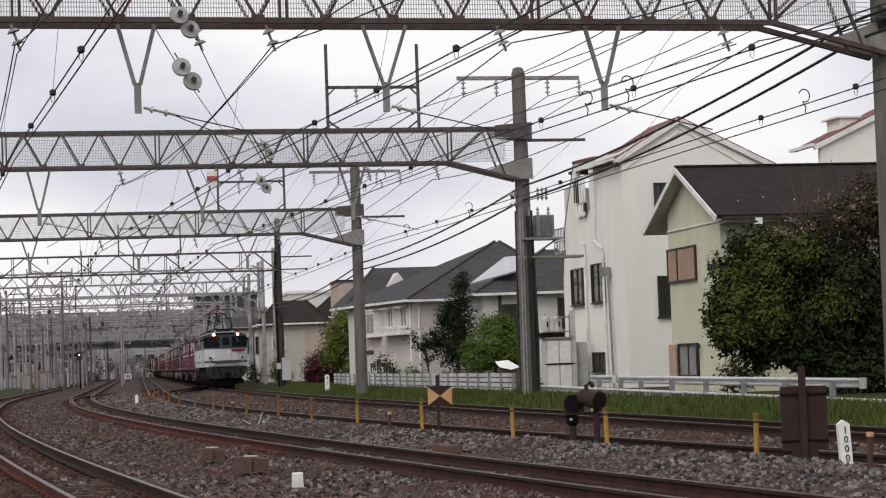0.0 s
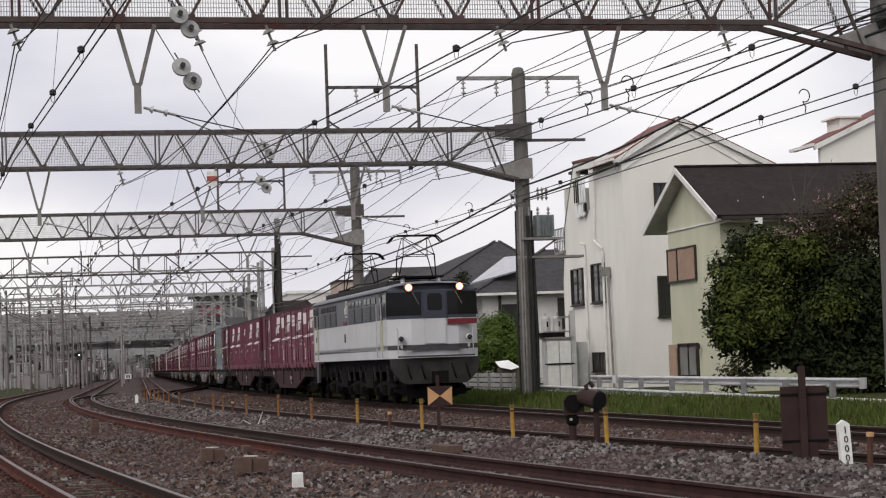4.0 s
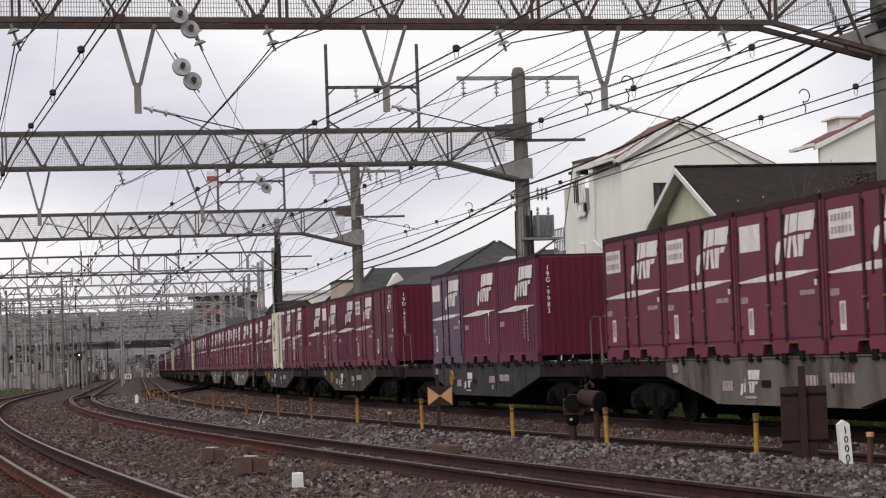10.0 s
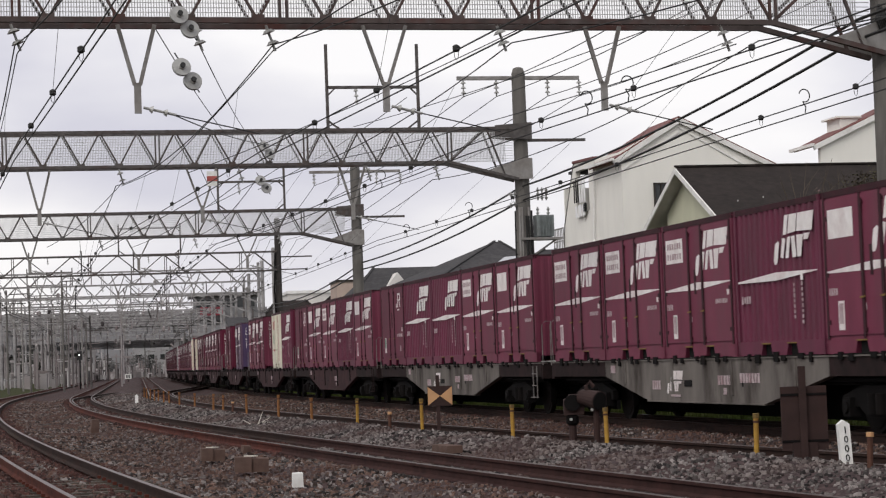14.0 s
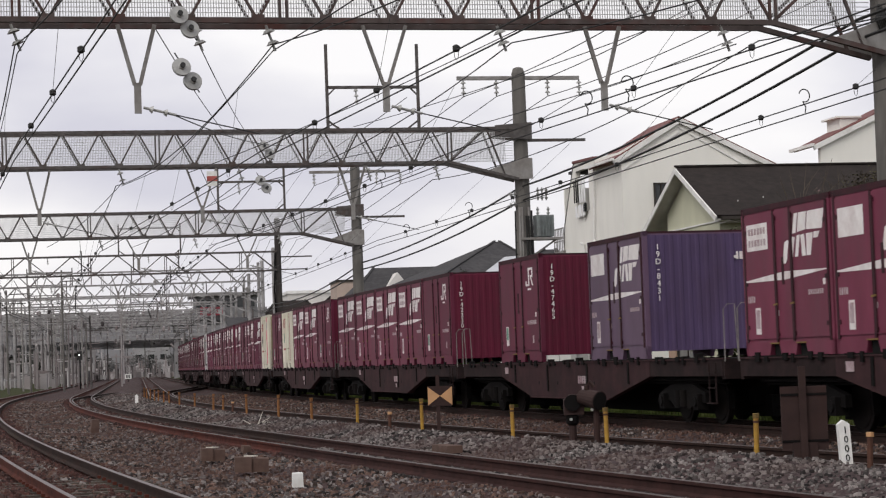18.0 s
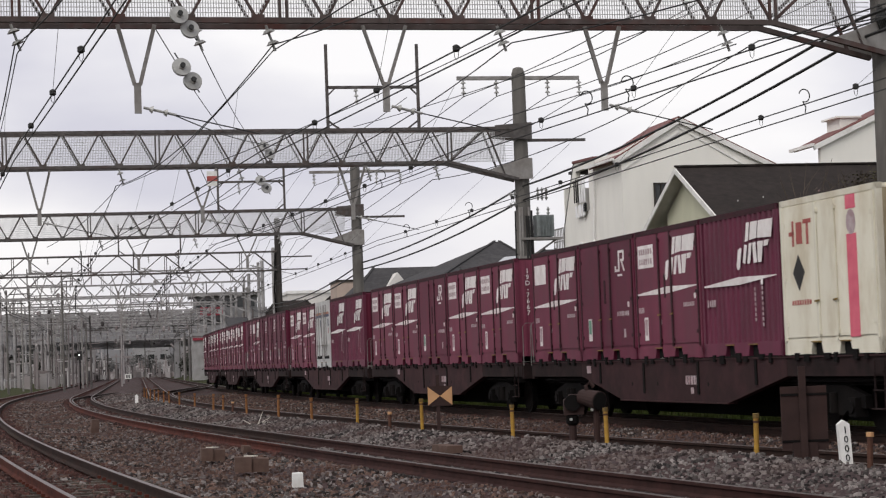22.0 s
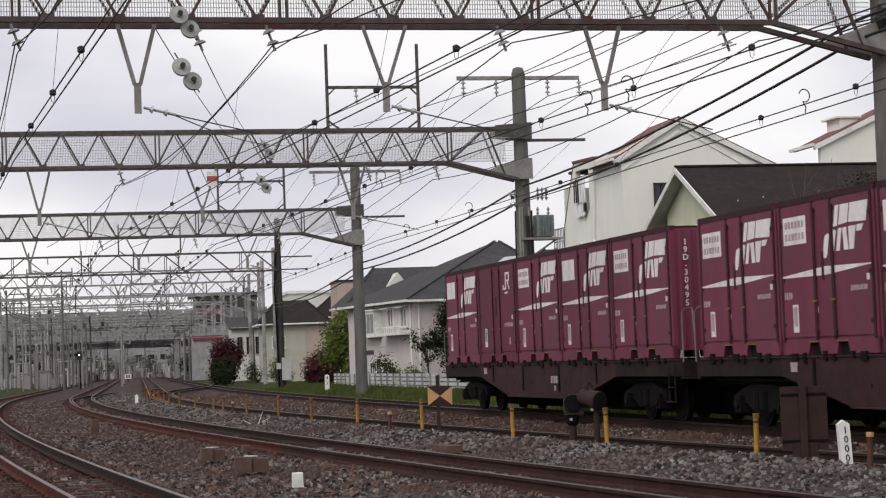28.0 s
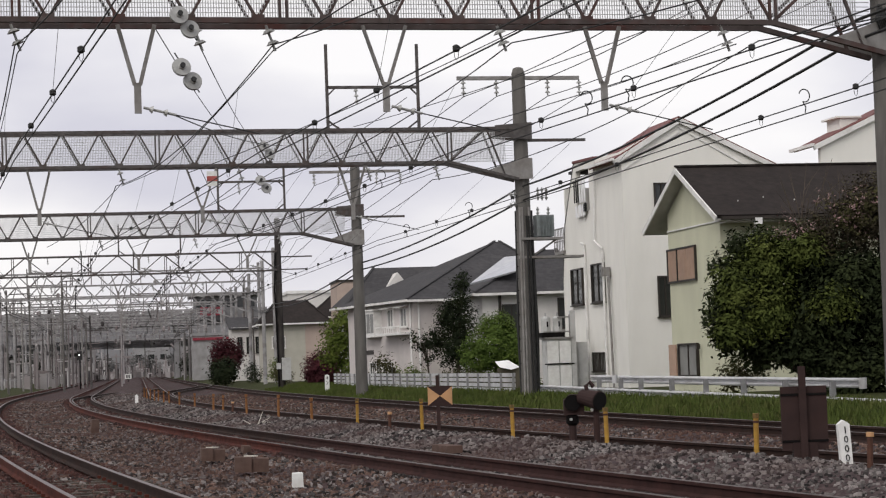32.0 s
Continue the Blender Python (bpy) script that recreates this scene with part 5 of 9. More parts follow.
def crossarm(g, x, z, half, offs):
    a = part("crossarm", Shape().box(x, 0, z, 2 * half, 0.12, 0.13), PLATE, g)
    for o in offs:
        insulator(a, (x + o, 0, z - 0.06), (x + o, 0, z - 0.62), 3, 0.10)
    return a


FEEDERS = (-1.98, -0.8, 1.05, 2.2)


def main_gantry(y, left=-19.5):
    z0, z1, px = GANTRIES[y]
    g = thing("catenary_gantry", "weathered steel lattice gantry on concrete poles over the tracks", "gantry", gantry_frame(y), "gantries over the tracks")
    truss(g, left, px - 0.2, z0, z1, 1.28, 0.7, RUSTY if y == 41 else STEEL, haunch=(px - 2.65, 0.62))
    top = z1 + 2.15
    for x in (left - 0.3, px):
        concrete_pole(g, x, top, 0.27 if y == 41 else 0.235)
        sg = 1 if x > 0 else -1
        for y_ in (-0.38, 0.36):
            part("bracket", Shape().prism([(x - sg * 1.0, z1 - 0.28), (x - sg * 1.0, z1 + 0.1), (x + sg * 0.32, z1 + 0.2), (x + sg * 0.32, z1 - 0.42)], y_, y_ + 0.02), STEEL, g, "bolted pole plate")
            part("gusset_plate", Shape().prism([(x - sg * 1.35, z0 - 0.32), (x - sg * 0.1, z0 + 0.12), (x + sg * 0.3, z0 + 0.1), (x + sg * 0.3, z0 - 0.62), (x - sg * 0.2, z0 - 0.62)], y_, y_ + 0.02), PLATE, g, "grey gusset plate")
        part("pole_clamp", Shape().lathe([(0.3, z0 - 0.4), (0.31, z0 - 0.38), (0.31, z0 - 0.3), (0.3, z0 - 0.28)], (x, 0, 0), 16), UNDER, g)
        part("pole_clamp", Shape().lathe([(0.3, z1 - 0.25), (0.31, z1 - 0.23), (0.31, z1 - 0.12), (0.3, z1 - 0.1)], (x, 0, 0), 16), UNDER, g)
    crossarm(g, px, top - 0.36, 2.2, FEEDERS)
    part("side_arm", Shape().box(px + 1.2, 0, z1 - 0.4, 2.3, 0.08, 0.1), STEEL, g)
    return g


G1 = main_gantry(41)
for x, w in ((-11.3, 0.7), (-6.5, 0.86), (-2.05, 0.73)):
    drop_arm(G1, x, 7.95, 6.25, w)
for x in (-13.5, -10.1, -8.7, -4.1, 0.6):
    insulator(G1, (x - 0.12, 0, 7.95), (x + 0.05, 0, 7.45), 2, 0.13)
for i in range(5):
    part("cable_loop", Shape().line([(3.78 + 0.05 * i, -0.42, 8.35 - 0.05 * i), (3.70 + 0.04 * i, -0.45, 8.05), (3.80 + 0.03 * i, -0.43, 7.82 + 0.03 * i), (4.05, -0.36, 7.9 + 0.06 * i), (4.2, -0.3, 8.3 + 0.04 * i)], 0.035, 6), CLAMP, G1, "black cable looped round the pole")
G2 = main_gantry(70)
for x, w in ((-12.14, 0.74), (-6.75, 1.0), (-1.6, 0.9), ):
    drop_arm(G2, x, 8.15, 6.3, w)
for x in (-9.4, -5.4, -1.0, 1.4):
    insulator(G2, (x - 0.1, 0, 8.15), (x + 0.05, 0, 7.62), 2, 0.12)


def goal_post(g, x0, x1, z0, z1, zb):
    """Square frame standing on a beam."""
    f = part("upright_frame", Shape().bar((x0, 0, z0), (x0, 0, z1), 0.10, 0.09).bar((x1, 0, z0), (x1, 0, z1), 0.10, 0.09).bar((x0, 0, zb), (x1, 0, zb), 0.09, 0.10)
             .bar((x0, 0, zb - 0.3), (x0 + 0.3, 0, zb), 0.05).bar((x1, 0, zb - 0.3), (x1 - 0.3, 0, zb), 0.05).bar((x0, 0, z0 + 0.3), (x0 + 0.4, 0, z0), 0.06).bar((x1, 0, z0 + 0.3), (x1 - 0.4, 0, z0), 0.06), STEEL, g, "steel goalpost frame")
    insulator(f, ((x0 + x1) / 2 - 0.6, 0, zb), ((x0 + x1) / 2 - 0.55, 0, zb - 0.6), 3, 0.09)
    return f


goal_post(G2, -2.38, 0.8, 9.42, 12.35, 10.86)
G3 = main_gantry(97)
for x, w in ((-12.3, 0.7), (-7.3, 1.1), (-2.2, 1.0)):
    drop_arm(G3, x, 7.62, 6.1, w)
goal_post(G3, -3.5, -0.35, 8.82, 10.85, 10.19)
part("warning_sign", Shape().box(-6.45, -0.45, 7.75, 0.34, 0.03, 0.5), WHITEP, G2, "white board with a red band")
part("sign_band", Shape().box(-6.45, -0.47, 7.75, 0.34, 0.02, 0.17), RED_MARK, [c for c in G2.children if c.name.startswith("warning_sign")][0], "red band")
for x in (-9.0, -4.6, -0.6):
    insulator(G3, (x - 0.1, 0, 7.62), (x + 0.05, 0, 7.1), 2, 0.12)

# transformer, ladder bars and pipes on the pole of the second gantry
px = GANTRIES[70][2]
tr = part("transformer", Shape().box(px + 0.72, 0, 5.95, 0.62, 0.5, 0.75), TANK_GREY, G2, "grey finned transformer")
for i in range(5):
    part("fin", Shape().box(px + 0.5 + i * 0.11, -0.29, 5.95, 0.02, 0.08, 0.7), TANK_GREY, tr)
for dx in (0.52, 0.9):
    insulator(tr, (px + dx, 0, 6.32), (px + dx, 0, 6.62), 2, 0.07)
part("platform", Shape().box(px + 0.55, 0, 5.5, 1.5, 0.7, 0.08).bar((px + 1.2, 0, 5.5), (px + 0.1, 0, 4.8), 0.06).box(px + 0.9, 0, 4.86, 2.3, 0.6, 0.08), PLATE, G2)
for dx in (-0.24, -0.14, 0.16):
    part("cable_pipe", Shape().tube((px + dx, -0.28, -0.3), (px + dx * 0.8, -0.26, 6.6), 0.045, n=8), PLATE, G2, "conduit strapped to the pole")
for dx, dy in ((0.27, 0.1), (0.31, -0.05), (-0.26, 0.15)):
    part("power_cable", Shape().line([(px + dx, dy, -0.2), (px + dx * 1.15, dy, 2.2), (px + dx, dy, 4.4), (px + dx * 0.9, dy, 6.5)], 0.04, 7), CLAMP, G2, "black cable bundle")
for dx, dy, r in ((0.12, -0.27, 0.04), (0.21, -0.20, 0.045), (0.02, -0.30, 0.03)):
    part("cable_bundle", Shape().line([(px + dx * 1.25, dy * 1.15, -0.3), (px + dx * 1.2, dy * 1.1, 3.0), (px + dx * 1.1, dy * 1.05, 5.2), (px + dx, dy, 6.3)], r, 8), CLAMP, G2, "black cable bundle strapped to the pole")
for i in range(12):
    part("rung", Shape().bar((px - 0.32, -0.05, 1.2 + i * 0.42), (px + 0.32, -0.05, 1.2 + i * 0.42), 0.025), UNDER, G2)
for z in (6.72, 7.1):
    insulator(G2, (px - 0.2, -0.1, z), (px - 0.55, -0.1, z - 0.05), 2, 0.1)
for i, (dx, z) in enumerate(((0.55, 7.3), (0.7, 7.3), (0.85, 7.3))):
    insulator(G2, (px + dx, 0, z - 0.45), (px + dx, 0, z), 3, 0.07)

# a lighter fourth gantry and the receding row behind it
G4 = thing("catenary_gantry", "light steel gantry on a dark slender pole", "gantry", gantry_frame(137), "gantries over the tracks")
truss(G4, -24, 3.2, 7.85, 9.12, 2.9, 0.5, STEEL, mesh=False)
part("pole", Shape().lathe([(0.26, -0.5), (0.2, 11.3), (0.1, 11.4)], (3.3, 0, 0), 12), DARKPOLE, G4, "dark slender pole")
part("pole", Shape().lathe([(0.26, -0.5), (0.2, 9.6), (0.1, 9.7)], (-24.1, 0, 0), 12), LIGHT_STEEL, G4)
part("side_arm", Shape().box(4.4, 0, 8.75, 2.4, 0.08, 0.09).box(4.2, 0, 7.9, 1.9, 0.07, 0.08), STEEL, G4)
part("switch_box", Shape().box(3.62, -0.28, 1.2, 0.6, 0.35, 1.5), BOX_GREY, G4, "pale grey switch cabinet")
part("switch_box", Shape().box(3.1, -0.3, 1.4, 0.28, 0.2, 0.4), BOX_GREY, G4, "small grey box")
part("cable", Shape().line([(3.1, -0.22, 9.0), (2.98, -0.24, 6.5), (3.05, -0.24, 4.5), (3.1, -0.24, 0)], 0.06, 6), UNDER, G4)
goal_post(G4, -7.3, -3.2, 9.15, 11.2, 10.9)
for x in (-17, -12.5, -7.4, -2.4):
    drop_arm(G4, x, 7.85, 6.2, 0.9)
FAR_ROWS = ((160, 4.0, 9.3, 3.6), (186, 4.6, 9.5, 3.9), (214, 4.9, 9.5, 4.2), (244, 5.0, 9.6, 4.2), (276, 5.2, 9.8, 4.4), (312, 5.4, 10.0, 4.4), (352, 5.6, 10.2, 4.6))
for i, (y, rx, top, _) in enumerate(FAR_ROWS):
    g = thing("catenary_gantry", "pale gantry receding over the tracks", "gantry", gantry_frame(y), "gantries over the tracks")
    lx = -22.0 - 1.3 * i
    z1 = 9.15 + 0.08 * i
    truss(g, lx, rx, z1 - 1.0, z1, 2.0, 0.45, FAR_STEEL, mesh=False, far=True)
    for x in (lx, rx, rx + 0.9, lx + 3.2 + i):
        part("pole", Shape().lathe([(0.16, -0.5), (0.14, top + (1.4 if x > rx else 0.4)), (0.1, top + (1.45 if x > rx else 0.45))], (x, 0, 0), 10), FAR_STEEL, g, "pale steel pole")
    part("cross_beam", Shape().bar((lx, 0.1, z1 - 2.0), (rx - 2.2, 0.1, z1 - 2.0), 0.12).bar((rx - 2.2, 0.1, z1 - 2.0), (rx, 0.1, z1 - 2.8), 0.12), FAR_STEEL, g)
    for x in (lx + 2.5, lx + 6.5, lx + 11, -7, -2.5):
        drop_arm(g, x, z1 - 1.0, 6.2, 1.0)
    goal_post(g, lx + 8, lx + 12, z1, z1 + 1.7, z1 + 1.3)
    goal_post(g, -6.0, -2.5, z1, z1 + 1.6, z1 + 1.2)
    for k in range(6):
        x = lx + 1.8 + k * 3.9
        insulator(g, (x, 0, z1 - 1.0), (x + 0.1, 0, z1 - 1.55), 2, 0.13)

# ---- overhead wires ----
ROWS = [5, 41, 70, 97, 137, 160, 186, 214, 244, 276, 312, 352]


def support(line, y, side=0.0):
    """World point where a track's line meets the gantry standing at depth y."""
    gx = LINE_FREIGHT(y)
    yy = y
    for _ in range(4):
        yy = y + 0.213 * (line(yy) + side - gx)
    return Vector((line(yy) + side, yy, 0))


def hang(p, q, sag, n=10):
    pts = []
    for i in range(n + 1):
        t = i / n
        a = p.lerp(q, t)
        pts.append((a.x, a.y, a.z - sag * 4 * t * (1 - t)))
    return pts




def catenary(name, line, aside, z_c=5.42, z_m=7.6, drop=0.95):
    """Contact pair and messenger of one track, with clamps and droppers."""
    w = thing("overhead_line", f"dark overhead contact and messenger wires above the {name} track", "overhead wire", group="overhead lines")
    for a, b in zip(ROWS, ROWS[1:]):
        p, q = support(line, a), support(line, b)
        far = a > 120
        r = 0.012 if not far else 0.02
        off = 0.18 * (1 if ROWS.index(a) % 2 else -1)
        p1, q1 = p + Vector((off, 0, 0)), q + Vector((-off, 0, 0))
        up = Vector((0, 0, z_c))
        part("contact_wire", Shape().line(hang(p1 + up, q1 + up, 0.03, 6), r, 5), WIREM, w)
        up2 = Vector((0, 0, z_c + 0.17))
        part("auxiliary_wire", Shape().line(hang(p1 + up2, q1 + up2, 0.03, 6), r, 5), WIREM, w)
        zm = Vector((aside, 0, z_m))
        pm = hang(p + zm, q + zm, drop if a < 30 else 0.5, 12)
        part("messenger_wire", Shape().line(pm, r * 1.15, 5), WIREM, w)
        if not far:
            k = int(round((q - p).length / 4.2))
            for i in range(1, k):
                t = i / k
                m = p.lerp(q, t) + zm - Vector((0, 0, (drop if a < 30 else 0.5) * 4 * t * (1 - t)))
                lo = p1.lerp(q1, t) + up2
                if i % 2:
                    part("dropper", Shape().tube(m, lo, 0.004, n=4), WIREM, w)
                part("clamp", Shape().lathe([(0.02, -0.05), (0.05, -0.03), (0.05, 0.03), (0.02, 0.05)], tuple(lo), 10), CLAMP, w)
                part("dropper_loop", Shape().line([lo + Vector((-0.03, 0, -0.04)), lo + Vector((-0.025, 0, -0.12)), lo - Vector((0, 0, 0.16)), lo + Vector((0.025, 0, -0.12)), lo + Vector((0.03, 0, -0.04))], 0.005, 4), WIREM, w)
    return w


catenary("freight", lambda y: LINE_FREIGHT(y) - 0.6, 1.75)
catenary("second", lambda y: LINE_2(y) - 0.27, 1.15)
catenary("third", lambda y: LINE_3(y) - 0.45, 0.4)
catenary("fourth", lambda y: LINE_4(y) - 0.27, 0.25)


def gantry_point(y, x, z):
    return gantry_frame(y) @ Vector((x, 0, z))


def run(name, label, pts, sag, r, material=WIREM):
    """A wire hung over several supports, one span a part."""
    w = thing(name, label, "cable", group="cables along the poles")
    for p, q in zip(pts, pts[1:]):
        part("span", Shape().line(hang(p, q, sag * (q - p).length / 30, 12), r, 6), material, w)
    return w


def pole_top(y):
    z0, z1, px = GANTRIES[y]
    return px, z1 + 2.15 - 1.0


for o in FEEDERS:
    pts = [gantry_point(8, 4.2 + o, 10.7)]
    for y in (41, 70, 97):
        px, z = pole_top(y)
        pts.append(gantry_point(y, px + o, z))
    pts += [gantry_point(137, 3.3 + o * 0.6, 9.9), gantry_point(186, 4.5 + o * 0.6, 9.6), gantry_point(244, 5 + o * 0.6, 9.6), gantry_point(312, 5 + o * 0.6, 10)]
    run("feeder_wire", "thin dark feeder wire strung along the pole tops", pts, 0.35, 0.014)
for dz, dx in ((0.0, -0.62), (-0.4, -0.62)):
    pts = [gantry_point(8, 4.0 + dx, 9.2 + dz), gantry_point(41, 4.1 + dx, 8.1 + dz), gantry_point(70, 4.36, 7.34 + dz * 1.2), gantry_point(97, 3.27, 6.2 + dz * 0.8), gantry_point(137, 3.3 - 0.3, 5.6 + dz * 0.6), gantry_point(186, 4.6, 7.0)]
    run("thick_cable", "thick black twisted cable slung from pole to pole", pts, 0.3, 0.034, CLAMP)
# lines that slant over the tracks from gantry to gantry
for pts, sag in (([(-5.34, 38.73, 7.92), (-7.27, 68.76, 9.39)], 0.1), ([(-4.54, 38.9, 7.62), (-6.56, 68.91, 9.39)], 0.1),
                 ([(-1.27, 32.0, 7.14), (-3.14, 39.2, 7.5), (-9.26, 68.34, 8.2), (-10.67, 68.04, 7.6)], 0.05), ([(-6.26, 33.0, 7.5), (-7.89, 38.19, 7.45), (-14.51, 67.22, 9.43)], 0.05),
                 ([(-5.0, 38.75, 6.24), (-5.33, 69.17, 8.89)], 0.15)):
    run("cross_wire", "thin dark wire slanting between two gantries", [Vector(p) for p in pts], sag, 0.012)
for x0, z0, x1, z1 in ((-1.0, 9.2, -7.2, 8.0), (2.2, 9.1, -1.5, 9.5), (0.8, 7.6, -3.1, 8.2)):
    run("cross_wire", "thin dark wire slanting between two gantries", [gantry_point(41, x0, z0), gantry_point(70, x1, z1)], 0.2, 0.012)
for x0, z0, x1, z1 in ((-9.4, 7.7, -11.5, 7.3), (-5.4, 7.7, -7.6, 7.2), (-1.0, 7.7, -4.0, 7.2), (-6.8, 8.2, -2.6, 7.6), (-2.0, 9.5, -4.6, 8.8), (0.4, 10.5, -1.6, 9.8)):
    run("cross_wire", "thin dark wire slanting between two gantries", [gantry_point(70, x0, z0), gantry_point(97, x1, z1)], 0.25, 0.013)


def disc_pair(y, x, z, tilt):
    """Two large pale strain discs on a slanting wire."""
    d = thing("strain_insulator", "pair of pale disc insulators on a slanting wire", "insulator", group="strain insulators")
    a = gantry_point(y, x, z)
    for k in (0, 1):
        c = a + Vector((0.18 * k, 0.14 * k, -0.25 * k))
        ax = Vector((0.35, -0.85, 0.25)).normalized()
        s = Shape().tube(c, c + ax * 0.05, 0.18, 0.175, 18).tube(c + ax * 0.05, c + ax * 0.1, 0.07, 0.05, 10)
        e = part("disc", s, PORC, d)
        part("cap", Shape().tube(c + ax * 0.1, c + ax * 0.14, 0.05, 0.05, 10), CLAMP, e, "dark metal cap")
    part("link", Shape().tube(a + Vector((-0.12, 0, 0.28)), a + Vector((0.3, 0.2, -0.45)), 0.014, n=5), WIREM, d)
    return d


disc_pair(40, -10.6, 7.95, 0)
disc_pair(40, -10.58, 6.98, 0)
disc_pair(69, -4.9, 7.6, 0)
disc_pair(69, -4.75, 8.75, 0)


def ring_jumper(p):
    s = Shape().line([(p.x + 0.10 * math.cos(t), p.y + 0.05 * math.cos(t), p.z + 0.11 * math.sin(t)) for t in [-1.9 + i * 0.32 for i in range(16)]], 0.011, 5)
    s.line([(p.x - 0.033, p.y, p.z - 0.10), (p.x + 0.02, p.y, p.z - 0.2), (p.x, p.y, p.z - 0.3)], 0.011, 5)
    return solo("jumper_loop", s, WIREM, "small looped jumper wire on the overhead line", "wire loop", group="jumper loops")


for y, dx in ((34.9, -0.5), (57.6, -0.6), (66, -0.6)):
    ring_jumper(Vector((LINE_FREIGHT(y) + dx, y, 5.72)))
for y in (32.4, 34.1, 47.0):
    ring_jumper(Vector((LINE_2(y) + 0.08, y, 5.72)))

# ---- houses beyond the tracks ----
CREAM_WALL = mat("ivory_render", (0.80, 0.785, 0.735), (0.76, 0.745, 0.70), 1.5, 0.85, bump=0.15, bump_scale=40, stain=(0.66, 0.645, 0.60), stain_scale=0.5, stain_amount=0.4, stretch=(1, 1, 0.35))
YELLOW_WALL = mat("pale_yellow_render", (0.60, 0.60, 0.455), (0.55, 0.55, 0.415), 1.5, 0.85, bump=0.2, bump_scale=30, stain=(0.49, 0.49, 0.38), stain_scale=0.5, stain_amount=0.4, stretch=(1, 1, 0.4))
WHITE_WALL = mat("off_white_siding", (0.66, 0.64, 0.61), (0.58, 0.56, 0.54), 1.5, 0.85, stain=(0.45, 0.43, 0.42), stain_scale=0.6, stain_amount=0.4)
PINK_WALL = mat("dull_pink_render", (0.45, 0.36, 0.31), (0.40, 0.32, 0.28), 1.5, 0.85)
GREENISH_WALL = mat("pale_beige_render", (0.46, 0.44, 0.38), (0.40, 0.385, 0.33), 1.5, 0.85)
ROOF_BROWN = mat("dark_brown_slate_roof", (0.029, 0.0235, 0.022), (0.020, 0.0165, 0.0155), 4, 0.9, bump=0.3, bump_scale=8, stain=(0.040, 0.032, 0.029))
ROOF_GREY = mat("grey_slate_roof", (0.060, 0.058, 0.061), (0.042, 0.041, 0.043), 4, 0.9, bump=0.3, bump_scale=8, stain=(0.08, 0.076, 0.077))
ROOF_RED = mat("red_brown_metal_roof", (0.16, 0.06, 0.055), (0.12, 0.045, 0.042), 3, 0.7)
SOLAR = mat("pale_glossy_panel", (0.42, 0.43, 0.45), (0.36, 0.37, 0.39), 3, 0.15)
TRIMW = mat("white_trim", (0.80, 0.79, 0.77), (0.72, 0.71, 0.69), 4, 0.6, stain=(0.42, 0.41, 0.39))
SOFFIT = mat("grey_soffit", (0.55, 0.54, 0.51), (0.48, 0.47, 0.45), 3, 0.9)
BRONZE = mat("dark_bronze_frame", (0.05, 0.042, 0.036), (0.035, 0.03, 0.026), 5, 0.5, 0.3)
PANE = mat("dark_window_glass", (0.02, 0.022, 0.022), (0.03, 0.032, 0.03), 0.8, 0.05)
CURTAIN = mat("pale_curtain_glass", (0.30, 0.30, 0.29), (0.22, 0.22, 0.21), 1.5, 0.1)
SHUTTER = mat("peach_shutter", (0.46, 0.32, 0.24), (0.40, 0.27, 0.20), 5, 0.7, stain=(0.33, 0.24, 0.19))
CLOTH_W = mat("white_cloth", (0.84, 0.84, 0.84), (0.74, 0.74, 0.75), 3, 0.9)
CLOTH_D = mat("black_cloth", (0.02, 0.02, 0.022), (0.03, 0.03, 0.03), 3, 0.9)


def house(name, label, x, y, deg):
    return thing(name, label, "house", Matrix.Translation((x, y, 0)) @ Matrix.Rotation(radians(deg), 4, "Z"))


def window(h, face, c, z, w, ht, frame=BRONZE, pane=PANE, off=0.0, mullion=True, name="window"):
    """Framed window on a wall: face 'x' lies in the wall y=off, face 'y' in the wall x=off."""
    def b(s, u, v, z_, su, sv, sz):
        return s.box(u, v, z_, su, sv, sz) if face == "x" else s.box(v, u, z_, sv, su, sz)
    fr = Shape()
    t = 0.06
    for dz in (-ht / 2, ht / 2):
        b(fr, c, off - 0.03, z + dz, w + t, 0.12, t)
    for du in (-w / 2, w / 2):
        b(fr, c + du, off - 0.03, z, t, 0.12, ht + t)
    if mullion:
        b(fr, c, off - 0.02, z, 0.05, 0.08, ht)
    wn_ = part(name, fr, frame, h)
    for du in (-w / 4, w / 4):
        part("pane", b(Shape(), c + du, off - 0.012, z, w / 2 - 0.02, 0.02, ht), pane, wn_)
    part("sill", b(Shape(), c, off - 0.06, z - ht / 2 - 0.05, w + 0.16, 0.14, 0.05), frame, wn_)
    return wn_


def downpipe(h, pts, r=0.05):
    return part("downpipe", Shape().line(pts, r, 8), TRIMW, h, "white rain downpipe")


def roof_plane(a, b, c, d, t=0.12):
    """Slab over four corners."""
    p = [Vector(q) for q in (a, b, c, d)]
    n = (p[1] - p[0]).cross(p[3] - p[0]).normalized()
    if n.z < 0:
        n = -n
    v = p + [q - n * t for q in p]
    return Shape().add(v, [(0, 1, 2, 3), (7, 6, 5, 4), (0, 4, 5, 1), (1, 5, 6, 2), (2, 6, 7, 3), (3, 7, 4, 0)])


